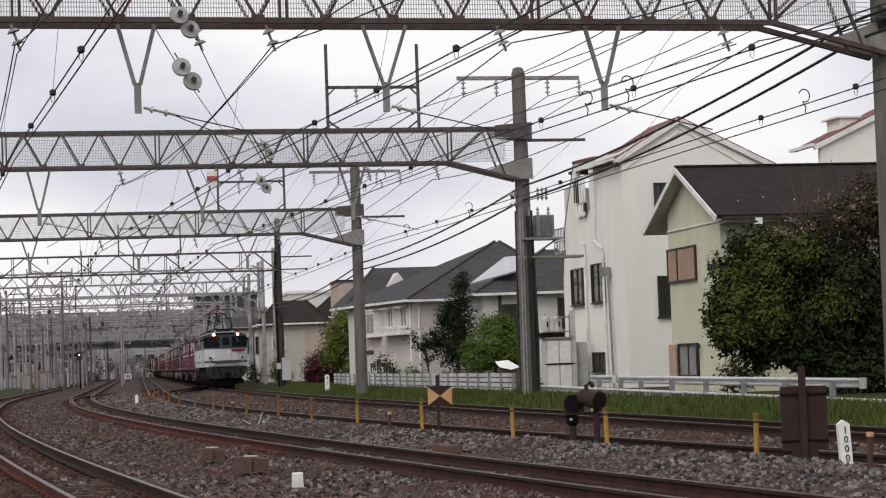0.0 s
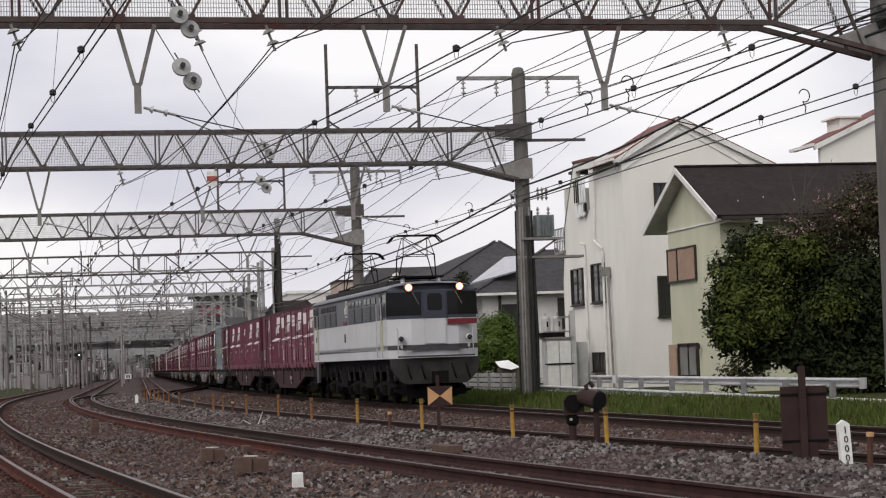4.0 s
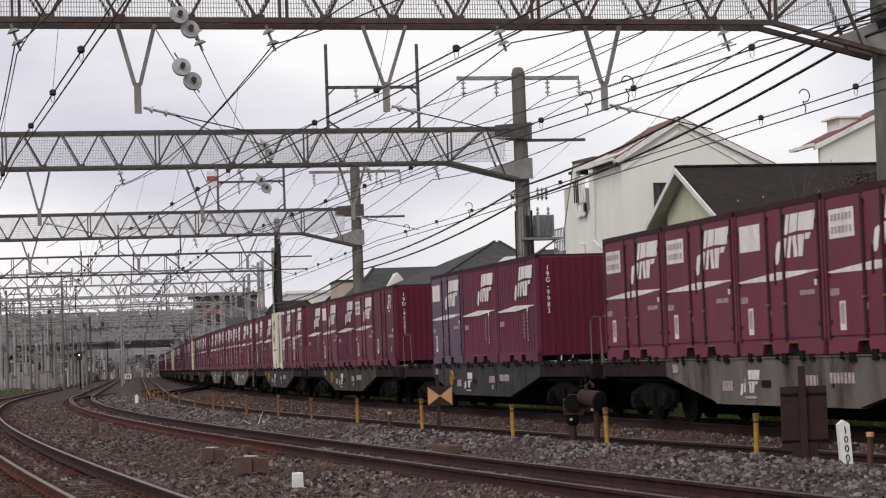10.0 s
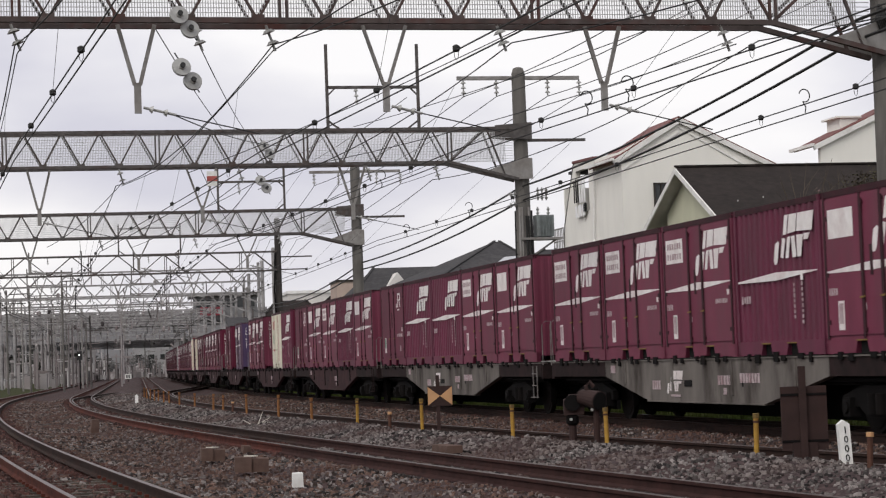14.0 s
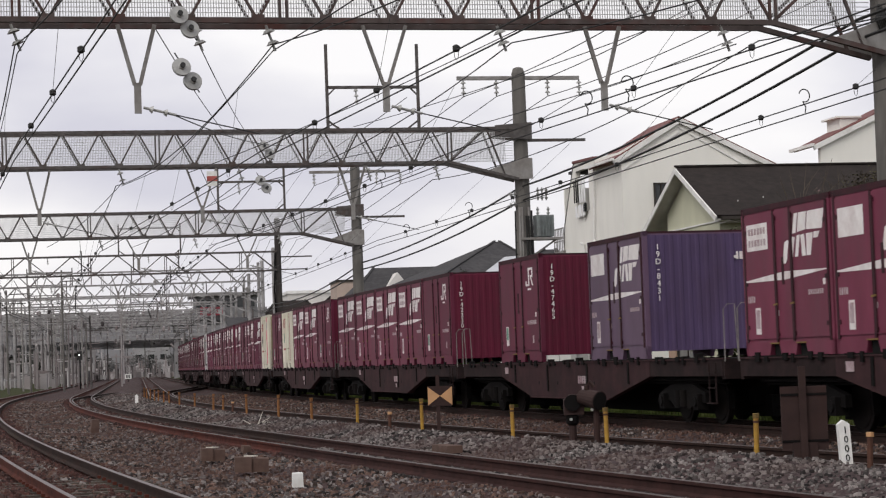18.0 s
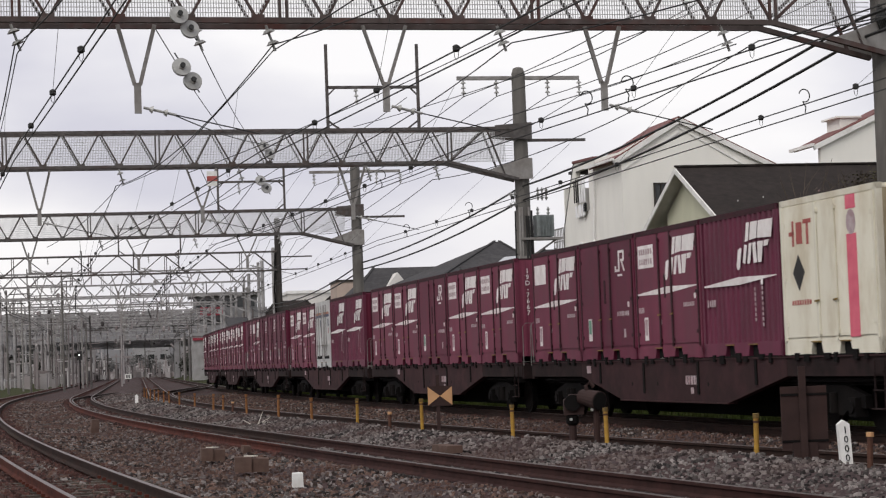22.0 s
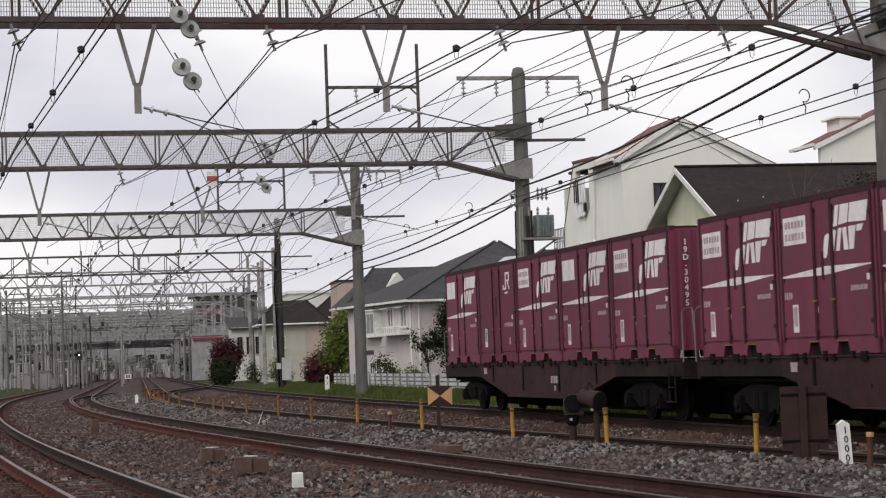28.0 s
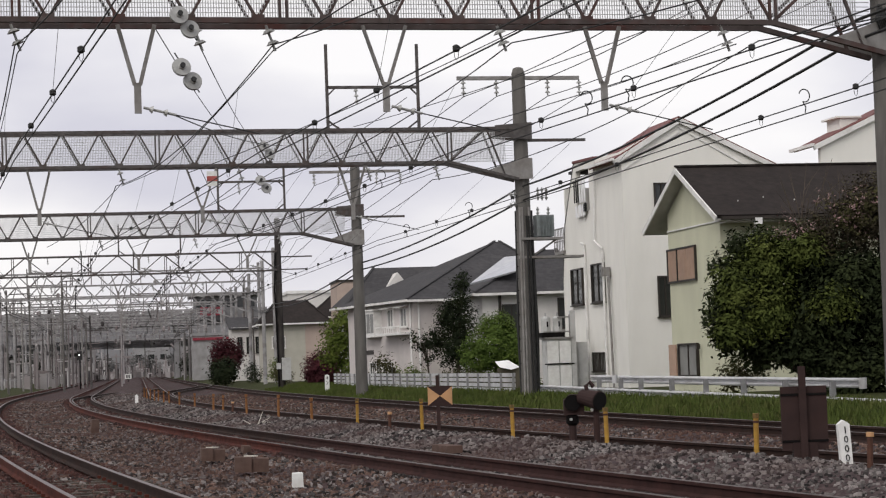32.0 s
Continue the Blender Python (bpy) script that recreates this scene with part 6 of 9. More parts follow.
def white_house():
    h = house("white_house", "ivory three-storey house with a red-brown gable roof", 7.13, 80.0, 11.8)
    # gable end facing the tracks' bend, wall along the tracks with a set-back top
    gable = [(0, -0.3), (6.6, -0.3), (6.6, 8.72), (2.42, 10.6), (0, 9.35)]
    part("gable_wall", Shape().prism(gable, 0.0, 0.25), CREAM_WALL, h)
    side = [(0.25, -0.3), (9.4, -0.3), (9.35, 4.6), (8.75, 7.0), (7.0, 9.55), (0.25, 9.35)]
    hole = (4.75, 6.75, 7.42, 9.2)
    parts_ = [[(0.25, -0.3), (hole[0], -0.3), (hole[0], 9.45), (0.25, 9.35)],
              [(hole[0], -0.3), (hole[1], -0.3), (hole[1], hole[2]), (hole[0], hole[2])],
              [(hole[0], hole[3]), (hole[1], hole[3]), (hole[1], 9.55), (hole[0], 9.45)],
              [(hole[1], -0.3), (9.4, -0.3), (9.35, 4.6), (8.75, 7.0), (7.0, 9.55), (hole[1], 9.55)]]
    sh = Shape()
    for q in parts_:
        sh.prism(q, 0.0, 0.22, "yz")
    part("track_side_wall", sh, CREAM_WALL, h)
    part("back_wall", Shape().box(3.3, 9.2, 4.2, 6.3, 0.2, 9.0).box(6.5, 4.7, 4.2, 0.2, 9.0, 9.0), CREAM_WALL, h)
    part("balcony_recess", Shape().box(1.2, 5.75, 7.37, 2.0, 2.0, 0.1).box(1.9, 5.75, 8.3, 0.1, 2.0, 1.8), SOFFIT, h)
    part("roof_left", roof_plane((-0.3, -0.08, 9.08), (-0.3, 3.75, 9.08), (2.42, 3.75, 10.72), (2.42, -0.08, 10.72)), ROOF_RED, h, "red-brown left roof slope")
    part("roof_right", roof_plane((6.95, -0.08, 8.5), (6.95, 3.75, 8.5), (2.42, 3.75, 10.72), (2.42, -0.08, 10.72)), ROOF_RED, h, "red-brown right roof slope")
    for a, b in (((-0.35, 9.05), (2.42, 10.72)), ((2.42, 10.72), (6.95, 8.5))):
        part("barge_board", Shape().bar((a[0], -0.11, a[1] - 0.17), (b[0], -0.11, b[1] - 0.17), 0.05, 0.2), TRIMW, h, "white barge board")
        part("barge_trim", Shape().bar((a[0] + (0.35 if a[0] < 0 else 0), -0.02, a[1] - 0.46), (b[0] - (0.35 if b[0] > 3 else 0), -0.02, b[1] - 0.62), 0.04, 0.05), TRIMW, h)
    part("gutter", Shape().bar((-0.42, -0.3, 9.02), (-0.42, 3.7, 9.06), 0.1, 0.1), TRIMW, h, "white gutter")
    part("flat_roof", Shape().box(3.3, 6.2, 9.3, 6.2, 4.8, 0.12), ROOF_GREY, h)
    part("roof_back_wall", Shape().prism([(0.0, 9.2), (6.6, 8.6), (2.42, 10.55)], 3.5, 3.7), CREAM_WALL, h)
    part("parapet", Shape().bar((0.1, 3.8, 9.5), (0.1, 7.1, 9.62), 0.3, 0.1), ROOF_RED, h)
    part("sloping_edge", Shape().bar((0.05, 7.0, 9.6), (0.05, 8.8, 7.05), 0.12, 0.1).bar((0.05, 8.8, 7.05), (0.05, 9.4, 4.6), 0.12, 0.1), BRONZE, h, "dark sloping edge trim")
    for c, z, w, ht in ((7.0, 4.3, 1.75, 1.5), (3.8, 4.33, 1.8, 1.55)):
        window(h, "y", c, z, w, ht)
    window(h, "y", 4.0, 1.1, 1.8, 0.72, pane=CURTAIN)
    grille = Shape()
    for i in range(9):
        grille.box(-0.12, 3.2 + i * 0.2, 1.1, 0.03, 0.04, 0.8)
    tagged(part("window_grille", grille, BRONZE, h), kind="stuff")
    window(h, "x", 1.58, 7.5, 0.55, 1.1)
    window(h, "x", 1.58, 3.6, 0.55, 1.55)
    downpipe(h, [(-0.1, 5.95, 6.1), (-0.1, 5.55, 6.02), (-0.1, 5.5, 5.9), (-0.1, 5.5, 0)])
    downpipe(h, [(-0.1, 3.5, 9.3), (-0.1, 3.95, 6.1), (-0.1, 2.85, 5.7), (-0.1, 2.8, 5.5), (-0.1, 2.8, 0)])
    v = part("vent_hood", Shape().box(-0.2, 2.1, 4.72, 0.3, 0.32, 0.36), PLATE, h, "grey vent hood")
    part("vent_pipe", Shape().tube((-0.14, 2.0, 4.5), (-0.14, 1.75, 0), 0.05, n=8), PLATE, v)
    part("balcony_floor", Shape().box(0.4, 9.55, 5.9, 1.0, 1.5, 0.14), PLATE, h)
    rail = part("balcony_railing", Shape().bar((-0.1, 8.7, 6.95), (-0.1, 10.3, 6.95), 0.05).bar((-0.1, 8.7, 6.4), (-0.1, 10.3, 6.4), 0.04), PLATE, h)
    for i in range(7):
        part("baluster", Shape().bar((-0.1, 8.7 + i * 0.26, 5.95), (-0.1, 8.7 + i * 0.26, 6.95), 0.035), PLATE, rail)
    return h


WH = white_house()


def laundry(label, mat_, y, z, w, ht):
    sh = Shape()
    n = 6
    for i in range(n):
        a = -w / 2 + w * i / n
        sh.box(-0.12 + 0.03 * math.sin(i * 2.1), y + a + w / n / 2, z - ht / 2 - 0.03 * (i % 2), 0.03, w / n * 1.02, ht)
    m = WH.matrix_basis.copy()
    return solo("laundry", sh, mat_, label, "laundry", m, "washing on the balcony")


laundry("black clothes hanging on the balcony rail", CLOTH_D, 6.3, 8.82, 0.55, 0.95)
laundry("white sheet hanging on the balcony rail", CLOTH_W, 5.35, 8.85, 0.8, 1.05)
laundry("white towel hung over the balcony edge", CLOTH_W, 5.75, 7.72, 1.3, 0.5)
laundry("dark shirt hung over the balcony edge", CLOTH_D, 5.0, 7.74, 0.3, 0.35)


def yellow_house():
    h = house("yellow_house", "pale yellow two-storey house with a dark gable roof", 8.8, 64.6, 11.8)
    W, L = 5.3, 9.5
    part("gable_wall", Shape().prism([(0, -0.3), (W, -0.3), (W, 6.1), (2.9, 7.28), (0, 5.83)], 0.0, 0.2, "yz"), YELLOW_WALL, h)
    part("front_wall", Shape().box(L / 2 + 0.2, 0.1, 2.6, L, 0.2, 5.8), YELLOW_WALL, h)
    part("back_wall", Shape().box(L / 2 + 0.2, W - 0.1, 2.6, L, 0.2, 5.8).box(L + 0.1, W / 2, 2.6, 0.2, W - 0.2, 5.8), YELLOW_WALL, h)
    part("roof_near", roof_plane((-0.42, -0.95, 5.62), (L + 0.4, -0.95, 5.62), (L + 0.4, 2.9, 7.5), (-0.42, 2.9, 7.5)), ROOF_BROWN, h, "dark brown slate roof slope")
    part("roof_far", roof_plane((-0.42, 6.7, 5.66), (L + 0.4, 6.7, 5.66), (L + 0.4, 2.9, 7.5), (-0.42, 2.9, 7.5)), ROOF_BROWN, h, "dark brown slate roof slope")
    part("ridge_cap", Shape().bar((-0.45, 2.9, 7.53), (L + 0.42, 2.9, 7.53), 0.16, 0.06), ROOF_BROWN, h)
    for a, b in (((-0.95, 5.62), (2.9, 7.5)), ((2.9, 7.5), (6.7, 5.66))):
        part("barge_board", Shape().bar((-0.45, a[0], a[1] - 0.12), (-0.45, b[0], b[1] - 0.12), 0.05, 0.17), TRIMW, h, "white barge board")
    part("soffit", roof_plane((-0.40, 6.68, 5.515), (L + 0.35, 6.68, 5.515), (L + 0.35, 2.9, 7.345), (-0.40, 2.9, 7.345), 0.03), SOFFIT, h)
    part("soffit", roof_plane((-0.40, -0.93, 5.475), (L + 0.35, -0.93, 5.475), (L + 0.35, 2.9, 7.345), (-0.40, 2.9, 7.345), 0.03), SOFFIT, h)
    part("eave_soffit", Shape().box(L / 2, -0.45, 5.43, L, 0.9, 0.04), SOFFIT, h)
    part("gutter", Shape().bar((-0.3, -1.02, 5.52), (L + 0.3, -1.02, 5.5), 0.12, 0.1), BRONZE, h, "dark gutter")
    part("rain_head", Shape().box(0.9, -1.02, 5.4, 0.22, 0.2, 0.2), TRIMW, h)
    downpipe(h, [(0.9, -1.0, 5.3), (0.85, -0.6, 5.05), (0.6, -0.08, 4.8), (0.6, -0.08, 0)])
    part("gable_moulding", Shape().bar((-0.02, 0.0, 5.5), (-0.02, W, 5.5), 0.04, 0.05), TRIMW, h, "white string course")
    # louvred shutters closed over the upper window, in a dark frame
    fr = Shape().box(-0.03, 3.85, 4.86, 0.1, 2.95, 0.06).box(-0.03, 3.85, 3.76, 0.1, 2.95, 0.06)
    for c in (2.4, 4.28, 5.3):
        fr.box(-0.03, c, 4.31, 0.1, 0.06, 1.1)
    sw = part("shutter_frame", fr, BRONZE, h, "dark bronze shutter frame")
    for c, w in ((4.79, 0.93), (3.8, 0.86), (2.9, 0.86)):
        part("shutter", Shape().box(-0.03, c, 4.31, 0.04, w, 1.05), SHUTTER, sw, "peach louvred shutter")
        for i in range(14):
            part("slat", Shape().box(-0.055, c, 3.83 + i * 0.073, 0.02, w - 0.1, 0.052), SHUTTER, sw)
    window(h, "y", 3.5, 1.12, 1.9, 1.05, off=-0.02, pane=CURTAIN)
    part("shutter", Shape().box(-0.1, 5.0, 1.12, 0.05, 0.75, 1.05), SHUTTER, h, "peach slatted shutter")
    part("wall_lamp", Shape().box(-0.15, 2.2, 1.55, 0.12, 0.12, 0.16), BRONZE, h)
    for i in range(6):
        part("snow_guard", Shape().box(0.6 + i * 0.95, 0.0 - 0.1 + 0.25 * (i % 2), 6.12 + 0.12 * (i % 2), 0.03, 0.04, 0.04), SOFFIT, h, "small pale snow guard")
    return h


yellow_house()


def hip_house(name, label, x, y, deg, W, D, ze, zp, wall, roof, peak=None, ridge=2.5, over=0.5):
    """Box house under a hipped roof."""
    h = house(name, label, x, y, deg)
    for nm, b in (("front_wall", (W / 2, 0.1, W, 0.2)), ("back_wall", (W / 2, D - 0.1, W, 0.2)), ("side_wall", (0.1, D / 2, 0.2, D - 0.4)), ("side_wall", (W - 0.1, D / 2, 0.2, D - 0.4))):
        part(nm, Shape().box(b[0], b[1], ze / 2 - 0.15, b[2], b[3], ze + 0.3), wall, h)
    cx, cy = peak or (W / 2, D / 2)
    a, b = (cx - ridge / 2, cy, zp), (cx + ridge / 2, cy, zp)
    o = over
    q = [(-o, -o, ze), (W + o, -o, ze), (W + o, D + o, ze), (-o, D + o, ze)]
    part("roof_slope", roof_plane(q[0], q[1], b, a), roof, h)
    part("roof_slope", roof_plane(q[2], q[3], a, b), roof, h)
    part("roof_slope", Shape().add([q[0], q[3], a, (q[0][0], q[0][1], ze - 0.1), (q[3][0], q[3][1], ze - 0.1), (a[0], a[1], a[2] - 0.1)], [(0, 1, 2), (5, 4, 3), (0, 3, 4, 1), (1, 4, 5, 2), (2, 5, 3, 0)]), roof, h)
    part("roof_slope", Shape().add([q[1], q[2], b, (q[1][0], q[1][1], ze - 0.1), (q[2][0], q[2][1], ze - 0.1), (b[0], b[1], b[2] - 0.1)], [(0, 1, 2), (5, 4, 3), (0, 3, 4, 1), (1, 4, 5, 2), (2, 5, 3, 0)]), roof, h)
    for p, r in ((q[0], a), (q[1], b)):
        part("hip_cap", Shape().bar((p[0], p[1], p[2] + 0.04), (r[0], r[1], r[2] + 0.04), 0.16, 0.06), roof, h)
    part("fascia", Shape().bar((-o, -o, ze - 0.1), (W + o, -o, ze - 0.08), 0.1, 0.13).bar((-o, -o, ze - 0.08), (-o, D + o, ze - 0.08), 0.1, 0.13), TRIMW, h, "pale eave fascia")
    return h


PINKISH = mat("pinkish_white_siding", (0.60, 0.555, 0.535), (0.53, 0.49, 0.475), 1.5, 0.85, stain=(0.42, 0.385, 0.37), stain_scale=0.6, stain_amount=0.4)
h = hip_house("grey_roofed_house", "pinkish white two-storey house with a grey hip roof", -1.77, 112.0, 20, 10.0, 12.0, 4.8, 8.45, PINKISH, ROOF_GREY, peak=(8.64, 9.0), ridge=0.3)
for c, z, w, ht in ((1.5, 3.85, 1.1, 1.0), (3.8, 3.85, 1.0, 1.0), (6.2, 3.65, 1.0, 1.15), (7.5, 3.65, 1.0, 1.15)):
    window(h, "y", c, z, w, ht, TRIMW, CURTAIN)
for c in (3.9, 5.0, 6.2, 7.4):
    window(h, "y", c, 0.85, 0.9, 1.1, TRIMW, PANE)
bay = part("bay_window", Shape().box(-0.25, 6.85, 3.6, 0.5, 2.6, 1.5).box(-0.25, 6.85, 4.4, 0.62, 2.8, 0.1), TRIMW, h, "white bay window")
for i in range(4):
    part("pane", Shape().box(-0.51, 5.85 + i * 0.66, 3.65, 0.02, 0.54, 1.1), CURTAIN, bay)
bal = part("balcony", Shape().box(-0.35, 2.5, 2.95, 0.7, 4.4, 0.14).box(-0.68, 2.5, 3.35, 0.05, 4.4, 0.07), TRIMW, h, "white balcony")
for i in range(12):
    part("baluster", Shape().box(-0.68, 0.4 + i * 0.38, 3.15, 0.04, 0.05, 0.36), TRIMW, bal)
for c in (1.5, 3.8):
    part("awning", roof_plane((-0.5, c - 0.65, 4.42), (-0.5, c + 0.65, 4.42), (0, c + 0.65, 4.56), (0, c - 0.65, 4.56), 0.05), TRIMW, h)
downpipe(h, [(-0.08, 0.25, 4.7), (-0.08, 0.25, 0)])
downpipe(h, [(0.3, -0.08, 4.7), (0.3, -0.08, 0)])
part("dark_band", Shape().box(1.1, -0.02, 2.25, 1.9, 0.05, 0.28), BRONZE, h)
part("dark_band", Shape().box(-0.02, 7.9, 2.0, 0.05, 1.4, 0.24), BRONZE, h)

h = hip_house("dark_roofed_house", "house with a long dark grey roof behind", -6.0, 133.0, 10, 9.0, 8.0, 5.2, 7.75, WHITE_WALL, ROOF_GREY, peak=(4.5, 4), ridge=5)
part("dormer", Shape().prism([(2.4, 6.3), (4.0, 6.3), (3.2, 7.3)], 1.2, 3.0), WHITE_WALL, h)
h = hip_house("solar_roofed_house", "white house with a tiled roof and solar panels", 1.9, 104.0, 10, 5.6, 8.0, 4.75, 7.1, WHITE_WALL, ROOF_GREY, peak=(4.6, 4.2), ridge=0.6)
inv_h = h.matrix_basis.inverted()
quad = [inv_h @ Vector(p) for p in ((1.33, 105.0, 5.29), (3.84, 104.5, 5.88), (4.3, 107.0, 6.75), (3.23, 107.5, 6.72))]
part("solar_panel", roof_plane(*quad, 0.08), SOLAR, h, "pale reflective solar panels")
for x in (0.9, 2.2):
    part("timber_post", Shape().box(x, -0.05, 2.3, 0.14, 0.14, 4.8), BRONZE, h, "dark timber post")
window(h, "x", 1.5, 3.4, 0.9, 1.4)
window(h, "x", 4.6, 3.6, 1.3, 1.5)
h2 = hip_house("far_house", "beige house with a brown roof further along the line", -15.3, 172.0, 9, 5.2, 7.0, 5.0, 7.0, GREENISH_WALL, ROOF_BROWN, ridge=2.5)
part("pink_panel", Shape().box(4.3, -0.04, 2.7, 1.7, 0.06, 5.0), PINK_WALL, h2, "dull pink wall section")
window(h2, "x", 1.2, 3.4, 1.1, 0.95, TRIMW, CURTAIN)
hip_house("far_house", "low house with a dark roof further along the line", -12.6, 196.0, 9, 8, 7.0, 6.0, 8.0, PINK_WALL, ROOF_BROWN, ridge=4)
h3 = house("far_block", "white flat-roofed building behind the houses", -16.5, 215.0, 9)
part("wall", Shape().box(6, 4, 4.4, 12, 8, 9.2), WHITE_WALL, h3)
part("parapet", Shape().box(6, 4, 9.1, 12.3, 8.3, 0.3), TRIMW, h3)
h4 = house("far_block", "pinkish flat-roofed building behind the houses", -10.0, 190.0, 9)
part("wall", Shape().box(2.5, 3, 4.4, 5, 6, 9.2), PINK_WALL, h4)
part("parapet", Shape().box(2.5, 3, 9.1, 5.2, 6.2, 0.2), BRONZE, h4)
h5 = house("far_house", "white house with tall windows beside the poles", -21.5, 205.0, 9)
part("wall", Shape().box(2.2, 3, 2.6, 4.4, 6, 5.6), WHITE_WALL, h5)
part("roof", roof_plane((-0.3, -0.4, 5.3), (4.7, -0.4, 5.3), (4.7, 6.4, 6.6), (-0.3, 6.4, 6.6)), ROOF_GREY, h5)
for i in range(3):
    window(h5, "x", 0.8 + i * 0.9, 3.6, 0.45, 1.6, BRONZE, PANE, mullion=False)
# second ivory house, beside the first
h6 = house("ivory_house", "ivory house with a red-brown gable roof behind the yellow house", 15.35, 82.0, 11.8)
part("gable_wall", Shape().prism([(0, -0.3), (7, -0.3), (7, 9.2), (3.3, 11.0), (0, 9.5)], 0, 0.25), CREAM_WALL, h6)
part("side_wall", Shape().box(0.12, 4.2, 4.0, 0.24, 7.9, 8.6), CREAM_WALL, h6)
part("roof_left", roof_plane((-0.3, -0.1, 9.55), (-0.3, 2.2, 9.55), (3.3, 2.2, 11.2), (3.3, -0.1, 11.2)), ROOF_RED, h6, "red-brown roof slope")
part("roof_right", roof_plane((7.35, -0.1, 9.05), (7.35, 2.2, 9.05), (3.3, 2.2, 11.2), (3.3, -0.1, 11.2)), ROOF_RED, h6, "red-brown roof slope")
for a, b in (((-0.35, 9.55), (3.3, 11.2)), ((3.3, 11.2), (7.35, 9.05))):
    part("barge_board", Shape().bar((a[0], -0.13, a[1] - 0.17), (b[0], -0.13, b[1] - 0.17), 0.05, 0.2), TRIMW, h6, "white barge board")
part("gutter", Shape().bar((-0.42, -0.3, 9.5), (-0.42, 2.2, 9.5), 0.12, 0.12), TRIMW, h6, "white gutter")
part("dormer", Shape().box(1.6, 1.4, 10.4, 0.8, 1.4, 0.6).box(1.55, 1.4, 10.72, 1.1, 1.6, 0.07), CREAM_WALL, h6, "low flat-topped dormer")

# ---- fence and cabinets along the bank ----
GUARD = mat("white_guard_rail", (0.58, 0.58, 0.59), (0.47, 0.47, 0.48), 3, 0.5, 0.1, stain=(0.27, 0.26, 0.245), stain_scale=1.2, stain_amount=0.8)


POST_GREY = mat("grey_galvanised_post", (0.27, 0.27, 0.27), (0.2, 0.2, 0.2), 5, 0.7, 0.2)


def verge(y, side=5.1):
    s = float(np.interp(y, _Y, _S))
    return freight(s, side)


def rail_fence(y0, y1, zs, step, h, label):
    f = thing("rail_fence", label, "fence")
    a = y0
    while a < y1 - 0.01:
        b = min(a + step, y1)
        p, q = verge(a), verge(b)
        part("post", Shape().box(p.x - 0.11, p.y, h / 2 - 0.1, 0.09, 0.09, h + 0.25), POST_GREY, f)
        for z in zs:
            part("rail", Shape().bar((p.x - 0.05, p.y, z), (q.x - 0.05, q.y, z), 0.04, 0.14), GUARD, f)
        a = b
    return f


rail_fence(74.5, 122, (0.20, 0.38, 0.57, 0.76), 1.9, 0.8, "white four-rail fence with grey posts on the grass bank")


def guard_rail(y0, y1, z_near, z_far, side, label, step=2.7):
    """Corrugated beam barrier with round end pieces."""
    f = thing("guard_rail", label, "guard rail", group="guard rails")
    prof = [(0.03, -0.115), (-0.04, -0.095), (-0.05, -0.062), (0.045, -0.03), (0.045, 0.03), (-0.05, 0.062), (-0.04, 0.095), (0.03, 0.115)]

    def rise(y):
        return z_near + (z_far - z_near) * (y - 45.0) / 20.0
    a = y0
    while a < y1 - 0.01:
        b = min(a + step, y1)
        p, q = verge(a, side), verge(b - 0.012, side)
        d = (q - p).normalized()
        nrm = Vector((d.y, -d.x, 0))
        k = len(prof)
        v = [e + nrm * u + Vector((0, 0, rise(e.y) + w)) for e in (p, q) for u, w in prof]
        v += [e + nrm * (u + 0.012) + Vector((0, 0, rise(e.y) + w)) for e in (p, q) for u, w in prof]
        fcs = [(i, i + 1, k + i + 1, k + i) for i in range(k - 1)] + [(2 * k + i, 3 * k + i, 3 * k + i + 1, 2 * k + i + 1) for i in range(k - 1)]
        part("beam", Shape().add(v, fcs), GUARD, f)
        m = verge((a + b) / 2, side - 0.12)
        z = rise(m.y)
        part("post", Shape().box(m.x, m.y, (z - 0.22) / 2, 0.13, 0.1, z + 0.3, 0.2), POST_GREY, f)
        a = b
    e = verge(y0, side)
    z = rise(e.y)
    part("end_piece", Shape().tube((e.x, e.y, z - 0.125), (e.x, e.y, z + 0.125), 0.09, n=12), GUARD, f)
    return f


guard_rail(45.0, 62.3, 0.54, 0.62, 5.15, "white corrugated guard rail above the grass bank")
guard_rail(62.7, 65.2, 0.54, 0.62, 5.15, "short end section of white guard rail")
guard_rail(42.6, 73.0, 0.09, 0.24, 5.0, "lower white corrugated guard rail in the grass")


